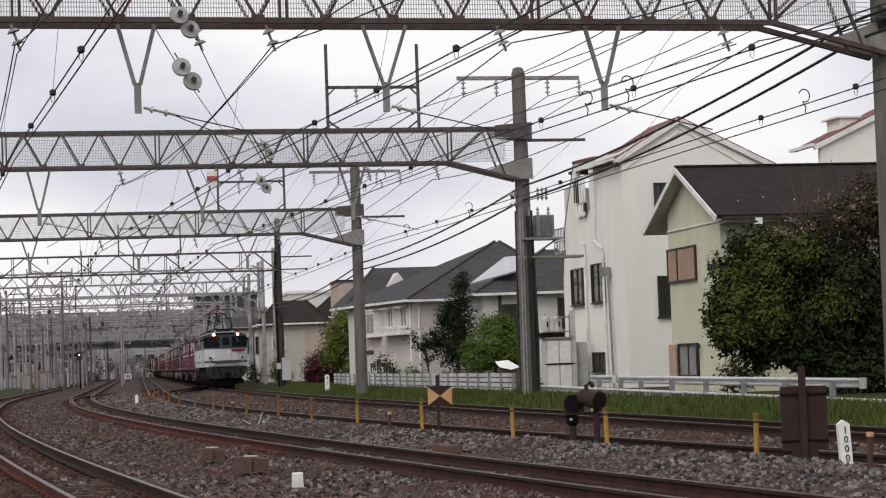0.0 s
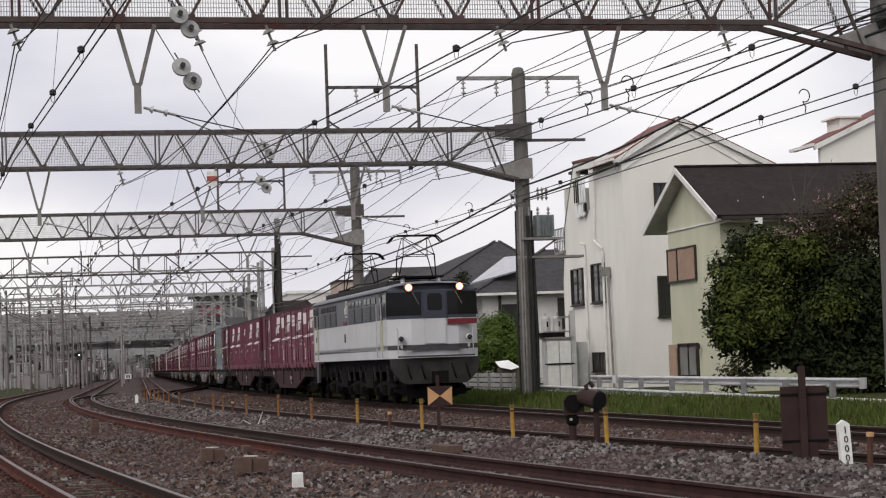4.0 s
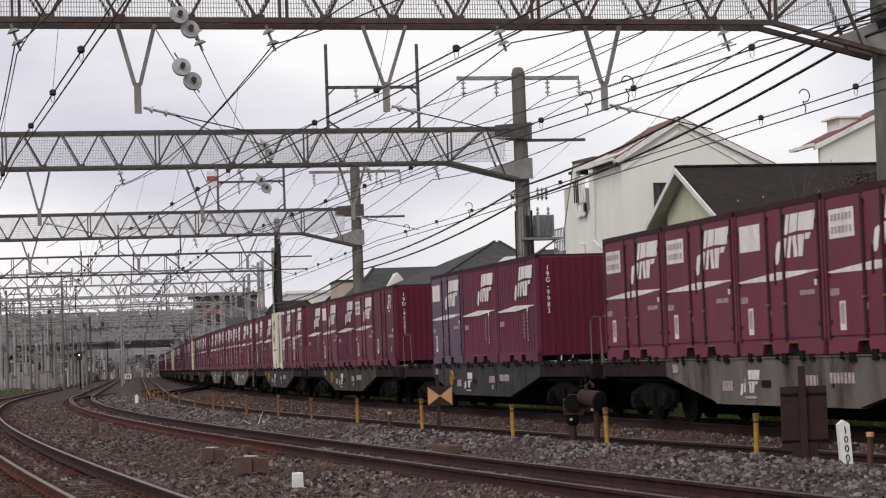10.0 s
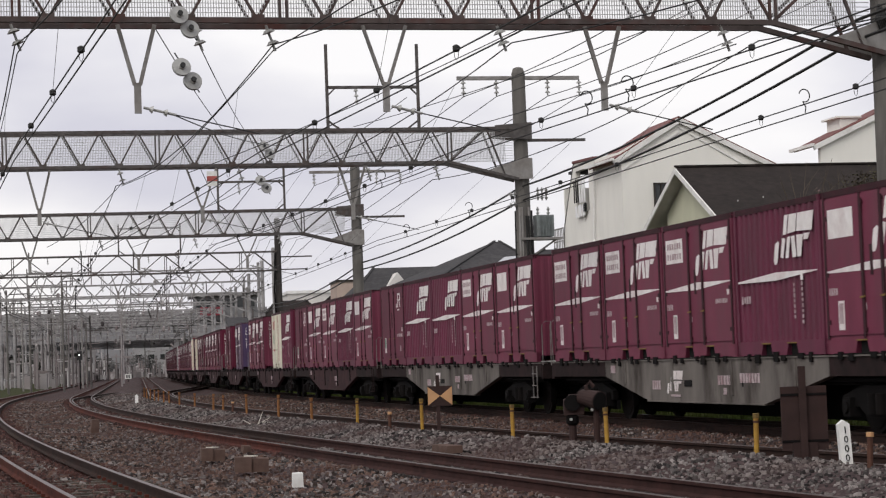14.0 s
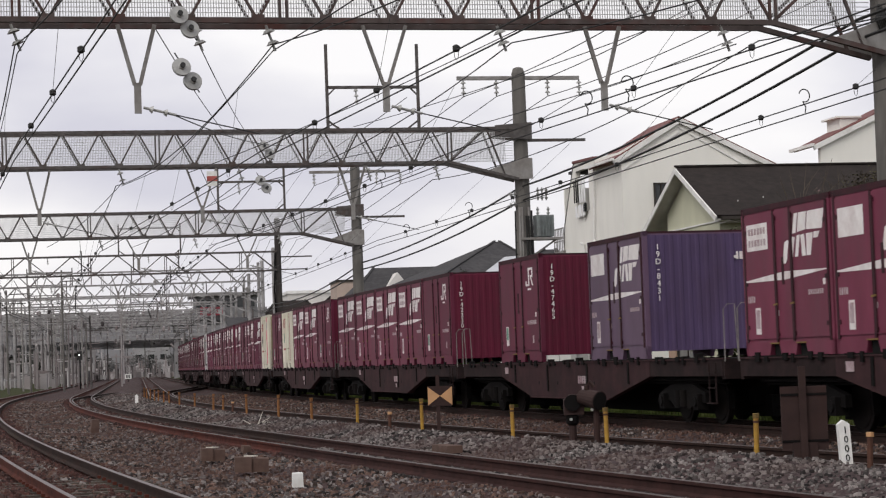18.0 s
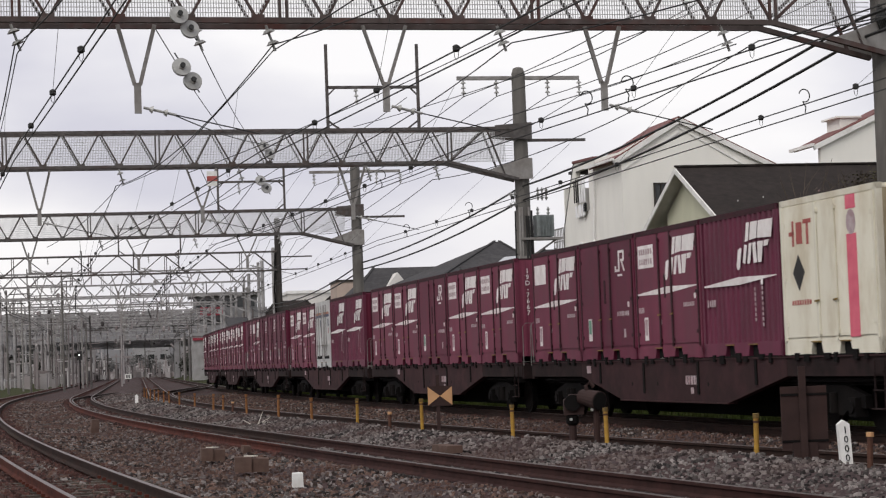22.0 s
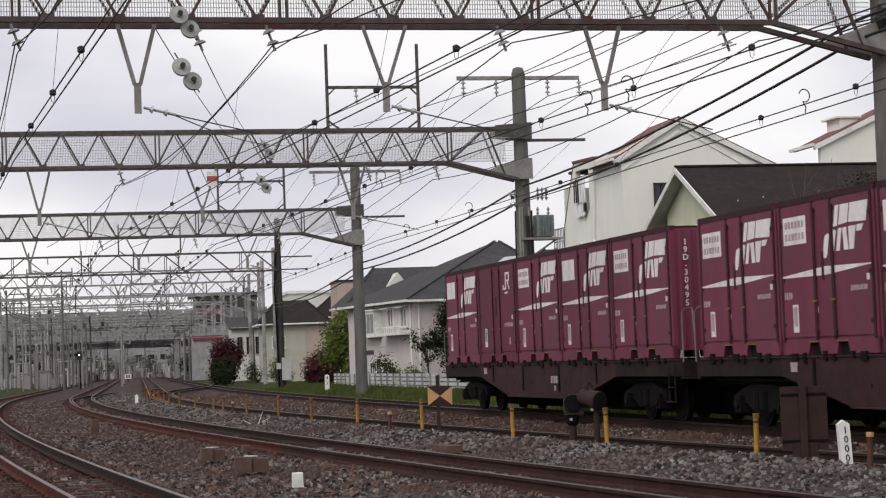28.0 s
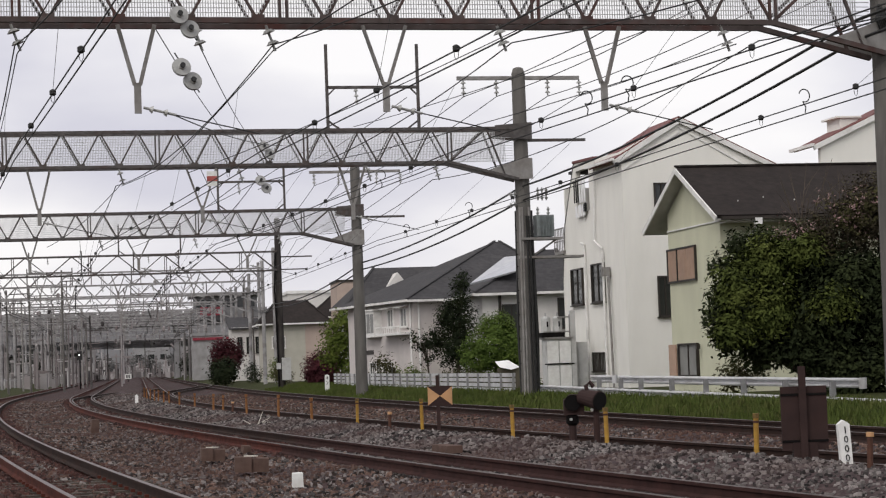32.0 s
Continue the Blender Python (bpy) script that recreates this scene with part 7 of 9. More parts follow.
def cabinet():
    """Grey relay cabinet on legs by the gantry pole."""
    m = Matrix.Translation((4.62, 84.0, 0)) @ Matrix.Rotation(radians(11.8), 4, "Z")
    c = thing("relay_cabinet", "grey steel relay cabinet with transformers on top", "cabinet", m)
    part("body", Shape().box(0, 0.4, 1.05, 1.05, 0.75, 2.1), BOX_GREY, c)
    for i in range(2):
        for j in range(2):
            part("door", Shape().box(-0.26 + 0.52 * i, 0.0, 0.58 + 0.98 * j, 0.47, 0.05, 0.9), WHITEP, c)
    part("top", Shape().box(0, 0.4, 2.14, 1.2, 0.9, 0.08), PLATE, c)
    part("plinth", Shape().box(-0.2, 0.3, 2.28, 0.95, 0.6, 0.2), UNDER, c)
    for x in (-0.45, 0.05):
        t = part("transformer", Shape().lathe([(0.19, 2.38), (0.2, 2.42), (0.2, 2.95), (0.17, 3.02), (0.05, 3.05)], (x, 0.3, 0), 8), BOX_GREY, c, "pale grey tank transformer")
        part("bushing", Shape().tube((x, 0.3, 3.03), (x, 0.3, 3.2), 0.05, 0.03, 8), PORC, t)
        part("tank_plate", Shape().box(x + 0.02, 0.095, 2.72, 0.06, 0.02, 0.22), UNDER, t, "dark plate on the tank")
    part("standpipe", Shape().box(0.62, 0.05, 1.6, 0.2, 0.2, 3.3), BOX_GREY, c, "square grey standpipe")
    part("shelf_band", Shape().box(0.0, -0.03, 1.08, 1.25, 0.06, 0.05), UNDER, c)
    part("frame", Shape().bar((0.52, 0.1, 0), (0.52, 0.1, 3.1), 0.07).bar((-0.6, 0.1, 2.4), (0.55, 0.1, 2.4), 0.06).bar((0.0, 0.1, 3.0), (0.55, 0.1, 3.0), 0.05), PLATE, c)
    part("side_box", Shape().box(0.95, 0.6, 1.0, 0.7, 0.6, 1.9), BOX_GREY, c)
    return c


cabinet()
sb = thing("tarpaulin", "crumpled white sheet lying on the bank", "sheet", Matrix.Translation((2.6, 90.0, 0.9)))
part("sheet", Shape().add([(-0.5, 0, 0.36), (0.1, 0.2, 0.4), (0.6, 0, 0.08), (0.2, -0.4, -0.02), (-0.3, -0.3, 0.1), (-0.1, -0.1, 0.3)], [(0, 1, 5), (1, 2, 5), (2, 3, 5), (3, 4, 5), (4, 0, 5)]), CLOTH_W, sb)
part("support", Shape().box(0.1, 0.1, -0.4, 1.0, 0.5, 0.9), EARTH, sb)

# ---- markers between the tracks ----
RUST_POST = mat("rusty_marker_post", (0.10, 0.05, 0.036), (0.065, 0.034, 0.026), 7, 0.85)
DARKBOARD = mat("dark_brown_board", (0.046, 0.028, 0.026), (0.032, 0.020, 0.019), 4, 0.8, stain=(0.05, 0.025, 0.02))
ORANGE = mat("faded_orange_reflector", (0.52, 0.30, 0.15), (0.45, 0.25, 0.12), 4, 0.6, stain=(0.3, 0.17, 0.1))


OCHRE = mat("weathered_ochre_paint", (0.26, 0.12, 0.045), (0.17, 0.08, 0.035), 9, 0.8, stain=(0.12, 0.06, 0.035))


def marker_post(x, y, h, z0=-0.25):
    p = thing("marker_post", "yellow-painted round marker post in the ballast", "marker post", pose(x, y, 0, random.uniform(-2, 2), random.uniform(-2, 2), 0), "yellow marker posts")
    part("shaft", Shape().tube((0, 0, z0), (0, 0, h - 0.05), 0.034, n=10), YELLOW if y < 48 else OCHRE, p)
    part("cap", Shape().tube((0, 0, h - 0.06), (0, 0, h), 0.043, n=10), YELLOW_EDGE if y < 48 else OCHRE, p)
    part("collar", Shape().tube((0, 0, h - 0.12), (0, 0, h - 0.09), 0.041, n=10), RUST_POST, p)
    return p


for y, h in ((26.3, 0.58), (31.06, 0.6), (35.17, 0.6), (40.47, 0.66), (45.58, 0.62), (50.24, 0.6), (54.47, 0.64), (59.49, 0.62), (64.2, 0.55), (66.45, 0.58), (71.62, 0.56), (77.0, 0.55),
             (81.5, 0.55), (84.5, 0.55), (88, 0.55), (91, 0.55), (95, 0.55), (99, 0.55), (104, 0.55)):
    marker_post(LINE_2(y) - 1.0, y, h)
for x, y, h in ((-1.23, 42.2, 0.36), (4.74, 23.2, 0.4), (-6.6, 62.5, 0.35)):
    p = thing("short_post", "short rusty marker post in the ballast", "marker post", pose(x, y, 0, 1, 2, 0), "rusty posts")
    part("shaft", Shape().tube((0, 0, -0.25), (0, 0, h), 0.035, n=8), RUST_POST, p)
    part("cap", Shape().tube((0, 0, h - 0.03), (0, 0, h + 0.02), 0.045, n=8), ORANGE, p)


def diamond_board():
    b = thing("hourglass_board", "dark board with two orange triangles on a post", "track sign", pose(-0.2, 39.4, 0, 0, 0, 0))
    part("post", Shape().box(0, 0.03, 0.42, 0.07, 0.05, 1.4), DARKBOARD, b)
    part("board", Shape().box(0.04, 0.0, 0.72, 0.47, 0.02, 0.38), DARKBOARD, b)
    for s in (-1, 1):
        part("triangle", Shape().prism([(0.04, 0.72), (0.04 + s * 0.235, 0.72 + 0.18), (0.04 + s * 0.235, 0.72 - 0.18)], -0.02, -0.011), ORANGE, b, "faded orange triangle")
    return b


diamond_board()


def ground_signal():
    """Low shunting signal seen from behind: a square case and a hooded round lamp."""
    s = thing("ground_signal", "dark brown shunting signal with a hooded lamp", "railway signal", pose(1.95, 32.4, 0))
    part("post", Shape().tube((0.0, 0, -0.25), (0, 0, 0.5), 0.06, n=10), DARKBOARD, s)
    part("joint", Shape().lathe([(0.06, 0.30), (0.1, 0.34), (0.1, 0.44), (0.06, 0.48)], (0.0, 0, 0), 12), UNDER, s)
    c = part("case", Shape().prism([(-0.13, 0.47), (0.18, 0.47), (0.20, 0.70), (0.1, 0.79), (-0.03, 0.79), (-0.13, 0.70)], -0.1, 0.14), DARKBOARD, s)
    part("rim", Shape().lathe([(0.13, -0.02), (0.13, 0.02), (0.10, 0.03)], (-0.0, -0.12, 0.66), 18, "y"), UNDER, c)
    part("post", Shape().tube((0.36, -0.3, -0.25), (0.36, -0.3, 0.58), 0.05, n=10), DARKBOARD, s)
    hd = part("lamp_hood", Shape().tube((0.16, -0.1, 0.75), (0.41, -0.40, 0.68), 0.12, 0.155, 18), DARKBOARD, s, "cylindrical lamp hood")
    part("hood_mouth", Shape().tube((0.405, -0.395, 0.681), (0.416, -0.408, 0.678), 0.14, 0.14, 18), SHADE_BLACK, hd)
    # highlight inside the hood, drawn as a small red block
    part("glint", Shape().box(0.36, -0.42, 0.71, 0.05, 0.02, 0.05), RED_MARK, hd, "dull red glint on the lens")
    part("top_hook", Shape().line([(0.24, -0.2, 0.8), (0.22, -0.2, 0.92), (0.28, -0.2, 0.98), (0.34, -0.2, 0.9)], 0.035, 8), DARKBOARD, s, "dark lifting hook")
    part("bolt", Shape().tube((0.29, -0.36, 0.55), (0.29, -0.40, 0.55), 0.025, n=8), PORC, s)
    part("bolt", Shape().tube((-0.03, -0.1, 0.40), (-0.03, -0.14, 0.40), 0.025, n=8), PORC, s)
    return s


ground_signal()


def dark_board():
    b = thing("track_board", "dark brown square board on a wooden stand", "track sign", pose(4.33, 25.1, 0))
    part("stake", Shape().box(0.0, -0.05, 0.45, 0.085, 0.05, 1.45), DARKBOARD, b)
    part("board", Shape().box(0.02, 0.0, 0.54, 0.565, 0.03, 0.78), DARKBOARD, b)
    part("batten", Shape().box(0.02, -0.02, 0.83, 0.565, 0.012, 0.03).box(0.02, -0.02, 0.26, 0.565, 0.012, 0.03), UNDER, b)
    part("trestle", Shape().box(0.02, 0.02, 0.03, 0.30, 0.12, 0.42).box(0.02, 0.02, -0.14, 0.56, 0.22, 0.26), DARKBOARD, b)
    return b


dark_board()


def distance_post(x, y, h, text, tilt, w=0.17, size=0.12, step=0.115):
    p = thing("distance_post", "white concrete distance post with black figures", "distance post", pose(x, y, 0, 0, tilt, 0), "distance posts")
    part("post", Shape().prism([(-w / 2, -0.3), (w / 2, -0.3), (w / 2, h - 0.05), (0, h), (-w / 2, h - 0.05)], -w / 2, w / 2), WHITEP, p)
    z = h - 0.12 if w < 0.2 else h - 0.2
    for ch in text:
        me = lettering(ch, size)
        me.transform(Matrix.Translation((0.01, -w / 2 - 0.004, z)))
        me.materials.append(BLACKP)
        part("figure", me, BLACKP, p, "black painted figure")
        z -= step
    return p


distance_post(4.63, 24.0, 0.54, "1000", -3, 0.135, 0.115, 0.108)
distance_post(-6.6, 112.0, 0.85, "47", 0, 0.24, 0.26, 0.3)
for x, y in ((-13.4, 88.0),):
    distance_post(x, y, 0.4, "", 0, 0.12)


# ---- odd blocks lying in the ballast ----
BLOCK = mat("concrete_block", (0.125, 0.084, 0.070), (0.082, 0.054, 0.045), 6, 0.9, bump=0.3, stain=(0.10, 0.055, 0.042))
LIME = mat("pale_lime_crust", (0.55, 0.52, 0.46), (0.38, 0.35, 0.31), 9, 0.9)
for x, y, w, hh, rz in ((-4.2, 36.2, 0.21, 0.22, 12), (-3.1, 31.9, 0.26, 0.23, 8)):
    b = thing("concrete_block", "pair of brown concrete trough blocks with a pale crusted top", "concrete block", pose(x, y, -0.17, 1, 2, rz), "blocks in the ballast")
    part("half", Shape().box(-w * 0.51, 0, hh / 2 - 0.05, w, 0.26, hh), BLOCK, b)
    part("half", Shape().box(w * 0.51, 0.03, hh / 2 - 0.06, w, 0.26, hh - 0.02), BLOCK, b)
    part("crust", Shape().prism([(-0.12, 0.05), (0.02, -0.06), (0.1, 0.0), (0.06, 0.09), (-0.05, 0.1)], hh - 0.046, hh - 0.03, "xy"), LIME, b, "pale crust")
for x, y, w, hh in ((-3.75, 37.6, 0.16, 0.14), (-9.65, 55.7, 0.22, 0.3)):
    solo("concrete_block", Shape().prism([(-w / 2, -0.05), (w / 2, -0.05), (w * 0.44, hh), (-w * 0.44, hh)], -0.1, 0.1), BLOCK, "small grey-brown concrete block lying in the ballast", "concrete block", pose(x, y, -0.17, 3, 4, 20), "blocks in the ballast")
solo("white_marker_block", Shape().prism([(-0.07, -0.05), (0.07, -0.05), (0.065, 0.13), (-0.065, 0.13)], -0.06, 0.06), WHITEP, "small white-painted marker block in the ballast", "marker block", pose(-1.97, 26.3, -0.1, 3, 0, 10))
solo("yellow_marker_block", Shape().box(0, 0, 0.03, 0.2, 0.12, 0.1), OCHRE, "small dull yellow block beside the rail", "marker block", pose(-1.82, 33.4, -0.12, 0, 0, -15))
rj = thing("rail_joint", "bolted rail joint with a pale bond box", "rail joint", pose(-0.05, 33.0, 0, 0, 0, 16))
part("joint_box", Shape().box(0, 0, -0.02, 0.26, 0.9, 0.12), BLOCK, rj)
part("bond_cable", Shape().line([(0.1, -0.4, -0.05), (0.45, -0.5, -0.12), (0.5, 0.3, -0.12), (0.1, 0.4, -0.05)], 0.02, 5), UNDER, rj)
twig = Shape()
for a, b in (((0, 0, 0), (0.4, -0.1, 0.2)), ((0.1, 0, 0.05), (0.2, 0.2, 0.35)), ((0, 0, 0), (-0.3, 0.1, 0.16)), ((0.2, -0.05, 0.1), (0.9, -0.1, 0.02))):
    twig.tube(a, b, 0.013, 0.007, 5)
solo("dry_branch", twig, LIME, "pale dry branch lying on the ballast", "branch", pose(-4.9, 51.5, -0.08))
solo("dry_branch", Shape().tube((0, 0, 0), (0.5, -0.1, 0.03), 0.016, 0.008, 5), LIME, "pale dry branch lying on the ballast", "branch", pose(-2.0, 42.4, 0.0))

# ---- small signals and boards far up the line ----
fs = thing("speed_board", "small pale speed board beside the far tracks", "track sign", pose(-62, 330, 0))
part("post", Shape().tube((0, 0, -0.3), (0, 0, 1.6), 0.06, n=8), UNDER, fs)
part("board", Shape().box(0, -0.05, 0.7, 1.1, 0.05, 0.9), WHITEP, fs)
part("figures", bars_at(0, 0.7, 0.7, 0.5, 2, -0.09), BLACKP, fs)
fs = thing("speed_board", "small pale speed board between the far tracks", "track sign", pose(-44.5, 285, 0))
part("post", Shape().tube((0, 0, -0.3), (0, 0, 0.9), 0.05, n=8), UNDER, fs)
part("board", Shape().box(0, -0.05, 0.7, 0.95, 0.05, 0.7), WHITEP, fs)
part("figures", bars_at(0, 0.7, 0.6, 0.4, 2, -0.09), BLACKP, fs)
sg = thing("far_signal", "dark railway signal post with one white light", "railway signal", pose(-37.7, 210, 0))
part("post", Shape().tube((0, 0, -0.3), (0, 0, 3.4), 0.07, n=8), UNDER, sg)
part("head", Shape().box(0, -0.1, 3.2, 0.5, 0.2, 0.9), BLACKP, sg)
part("light", Shape().lathe([(0.06, -0.02), (0.06, 0.0), (0.03, 0.01)], (0, -0.22, 3.25), 12, "y"), mat("signal_white_light", (0.9, 0.95, 1.0), (0.9, 0.95, 1.0), 1, 0.3, emit=6.0), sg, "glowing white signal lamp")

# ---- plants ----
def leafmat(name, a, b, c):
    return mat(name, a, b, 1.6, 0.9, stain=c, stain_scale=0.9, stain_amount=0.6)


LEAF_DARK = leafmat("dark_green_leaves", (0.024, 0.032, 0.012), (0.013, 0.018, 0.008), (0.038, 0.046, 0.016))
LEAF_DEEP = leafmat("deep_green_needles", (0.020, 0.027, 0.012), (0.012, 0.018, 0.009), (0.034, 0.04, 0.016))
LEAF_BRIGHT = leafmat("bright_green_leaves", (0.085, 0.13, 0.026), (0.05, 0.08, 0.016), (0.13, 0.17, 0.036))
LEAF_MID = leafmat("mid_green_leaves", (0.095, 0.125, 0.024), (0.06, 0.085, 0.016), (0.13, 0.15, 0.03))
LEAF_LIT = leafmat("lit_green_leaves", (0.075, 0.092, 0.022), (0.042, 0.056, 0.014), (0.11, 0.125, 0.032))
LEAF_RED = leafmat("dark_red_leaves", (0.065, 0.018, 0.022), (0.04, 0.012, 0.016), (0.09, 0.028, 0.03))
LEAF_OLIVE = leafmat("olive_leaves", (0.062, 0.060, 0.024), (0.04, 0.038, 0.018), (0.085, 0.07, 0.035))
BARK = mat("grey_brown_bark", (0.10, 0.08, 0.065), (0.06, 0.05, 0.042), 9, 0.95, stretch=(1, 1, 0.3))
BLOSSOM = mat("pale_pink_blossom", (0.30, 0.20, 0.19), (0.22, 0.14, 0.14), 5, 0.8)


def leaf_cloud(rng, blobs, count, size, hollow=0.55, flat=1.0):
    """Small folded leaves filling ellipsoids (x, y, z, rx, ry, rz), denser to the outside, clumped by twigs."""
    vol = np.array([b[3] * b[4] * b[5] for b in blobs]) ** 0.75
    pick = rng.choice(len(blobs), size=count // 9, p=vol / vol.sum())
    B = np.array(blobs)[pick]
    d = rng.normal(size=(len(pick), 3))
    d /= np.linalg.norm(d, axis=1)[:, None]
    r = (hollow + (1 - hollow) * rng.random(len(pick))) * (0.86 + 0.3 * rng.random(len(pick)))
    C = B[:, :3] + d * r[:, None] * B[:, 3:6]
    C = np.repeat(C, 9, axis=0) + rng.normal(size=(len(pick) * 9, 3)) * size * 1.5
    n = len(C)
    # leaves face outwards and up, with some scatter
    out = np.repeat(d, 9, axis=0) * 0.7 + np.array([0, 0, 0.55]) + rng.normal(size=(n, 3)) * 0.34
    out /= np.linalg.norm(out, axis=1)[:, None]
    a = rng.normal(size=(n, 3))
    a -= (a * out).sum(1)[:, None] * out
    a /= np.linalg.norm(a, axis=1)[:, None]
    b = np.cross(out, a)
    s = size * (0.6 + 0.8 * rng.random(n))[:, None]
    V = np.stack([C - a * s, C + b * s * 0.42, C + a * s, C - b * s * 0.42], 1).reshape(-1, 3)
    F = np.arange(n * 4).reshape(-1, 4)
    return V, F


def leaf_mesh(name, V, F, material):
    me = bpy.data.meshes.new(name)
    me.from_pydata(V.tolist(), [], F.tolist())
    me.materials.append(material)
    return me


def plant(name, label, category, x, y, z, blobs, count, size, material, seed, trunk=0.12, limbs=6, hollow=0.55, group=""):
    """Tapered trunk with limbs into the blobs, and a crown of loose leaves."""
    rng = np.random.default_rng(seed)
    rnd = random.Random(seed)
    t = thing(name, label, category, pose(x, y, z), group)
    top = max(blobs, key=lambda b: b[2])
    base = min(b[2] for b in blobs)
    fork = Vector((0, 0, max(0.3, base * 0.6)))
    part("trunk", Shape().line([(0, 0, -0.4), (0.03, 0.02, fork.z * 0.5), tuple(fork)], trunk, 10).tube(fork, (top[0] * 0.8, top[1] * 0.8, top[2]), trunk * 0.85, trunk * 0.2, 8), BARK, t)
    for i in range(limbs):
        b = blobs[i % len(blobs)]
        e = Vector((b[0] + rnd.uniform(-0.5, 0.5) * b[3], b[1] + rnd.uniform(-0.5, 0.5) * b[4], b[2] + rnd.uniform(-0.2, 0.6) * b[5]))
        m = fork.lerp(e, 0.5) + Vector((rnd.uniform(-0.2, 0.2), rnd.uniform(-0.2, 0.2), 0.15))
        part("limb", Shape().tube(fork, m, trunk * 0.5, trunk * 0.33, 6).tube(m, e, trunk * 0.33, trunk * 0.1, 6), BARK, t)
    V, F = leaf_cloud(rng, blobs, count, size, hollow)
    tagged(part("crown", leaf_mesh("crown", V, F, material), material, t), kind="stuff")
    return t


# the large evergreen before the yellow house
BIG_BLOBS = [(-3.05, -0.2, 2.35, 0.28, 0.4, 0.26), (-2.85, -0.2, 3.75, 0.26, 0.4, 0.3), (-2.95, -0.1, 2.95, 0.24, 0.4, 0.3), (-2.7, 0, 1.6, 0.3, 0.4, 0.25), (-2.2, 0, 4.35, 0.35, 0.5, 0.35), (-1.5, 0.1, 4.6, 0.35, 0.5, 0.3),
             (-2.0, 0, 2.9, 1.1, 1.2, 1.3), (-2.4, -0.2, 2.0, 0.8, 0.9, 0.8), (-1.7, 0, 1.5, 0.8, 0.8, 0.7), (-1.6, 0.2, 3.8, 0.9, 1.1, 0.8), (-0.8, 0.2, 4.1, 0.9, 0.9, 0.6), (0.1, 0, 2.3, 1.6, 1.4, 1.6), (0.9, -0.2, 3.2, 1.5, 1.3, 1.2),
             (2.2, 0, 2.2, 1.5, 1.4, 1.7), (3.0, 0.3, 3.2, 1.3, 1.3, 1.3), (0.0, 0.3, 3.9, 0.9, 0.9, 0.7), (0.4, -0.4, 1.0, 1.2, 0.9, 0.7), (1.8, -0.5, 0.7, 1.5, 0.9, 0.8), (0.6, -0.6, 0.5, 1.0, 0.7, 0.6), (3.2, -0.6, 0.6, 1.2, 0.8, 0.7), (3.6, -0.2, 1.6, 1.2, 1.2, 1.4), (-0.6, -0.3, 1.5, 1.0, 0.9, 0.8), (1.2, 0.5, 2.8, 2.2, 0.9, 1.9), (-0.6, 0.5, 2.8, 1.6, 0.9, 1.6), (2.8, 0.5, 2.4, 1.6, 0.9, 2.0)]
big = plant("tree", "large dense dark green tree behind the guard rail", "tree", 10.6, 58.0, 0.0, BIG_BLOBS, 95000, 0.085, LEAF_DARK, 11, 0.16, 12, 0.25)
LEAF_DUSK = leafmat("dull_brown_green_leaves", (0.050, 0.042, 0.026), (0.028, 0.024, 0.016), (0.075, 0.058, 0.040))


def foliage(name, label, material, seed, blobs, count, size, hollow=0.2):
    """Another sort of leaves in the same crown."""
    V, F = leaf_cloud(np.random.default_rng(seed), blobs, count, size, hollow)
    tagged(part(name, leaf_mesh(name, V, F, material), material, big, label), kind="stuff")


foliage("blossom", "sparse faded pink blossom", BLOSSOM, 5, [(-0.4, -0.5, 4.7, 1.1, 0.7, 0.9), (0.8, -0.5, 5.2, 1.1, 0.7, 0.9), (1.9, -0.5, 5.4, 1.3, 0.7, 1.0), (2.9, -0.5, 5.2, 1.2, 0.7, 1.1)], 1500, 0.045)
foliage("dusky_leaves", "dull brownish leaves among bare twigs", LEAF_DUSK, 15, [(0.2, -0.1, 4.5, 1.3, 0.8, 0.9), (1.5, -0.1, 5.0, 1.5, 0.8, 1.2), (2.7, -0.1, 5.1, 1.5, 0.8, 1.3), (3.6, -0.1, 4.6, 1.1, 0.8, 1.4), (2.3, -0.1, 5.9, 1.3, 0.7, 0.6), (3.3, -0.1, 6.0, 0.9, 0.7, 0.7)], 19000, 0.055, 0.1)
foliage("young_leaves", "thin olive young leaves at the top", LEAF_OLIVE, 7, [(-0.3, -0.4, 4.4, 1.2, 0.7, 0.7), (1.0, -0.4, 5.2, 1.2, 0.7, 0.9), (2.0, -0.4, 5.5, 1.2, 0.7, 1.0), (3.0, -0.4, 5.5, 1.2, 0.7, 1.0), (3.4, -0.6, 3.8, 0.8, 0.6, 0.9)], 8000, 0.05, 0.1)
# paler leaves over the dark crown: the lit side put into the colour
foliage("sunlit_leaves", "lighter green leaves standing in for the lit side", LEAF_LIT, 6, [(-2.3, -0.8, 3.0, 0.9, 0.5, 1.2), (-2.5, -0.8, 2.0, 0.7, 0.4, 0.6), (-1.5, -0.9, 3.9, 0.9, 0.4, 0.7), (-0.6, -0.9, 4.1, 0.7, 0.4, 0.5), (-1.5, -1.0, 2.6, 0.8, 0.4, 0.9), (3.2, -1.2, 1.9, 1.1, 0.4, 1.1), (2.8, -1.2, 0.8, 0.9, 0.4, 0.6), (0.2, -1.3, 2.6, 0.8, 0.3, 0.5)], 27000, 0.07)
rnd = random.Random(3)
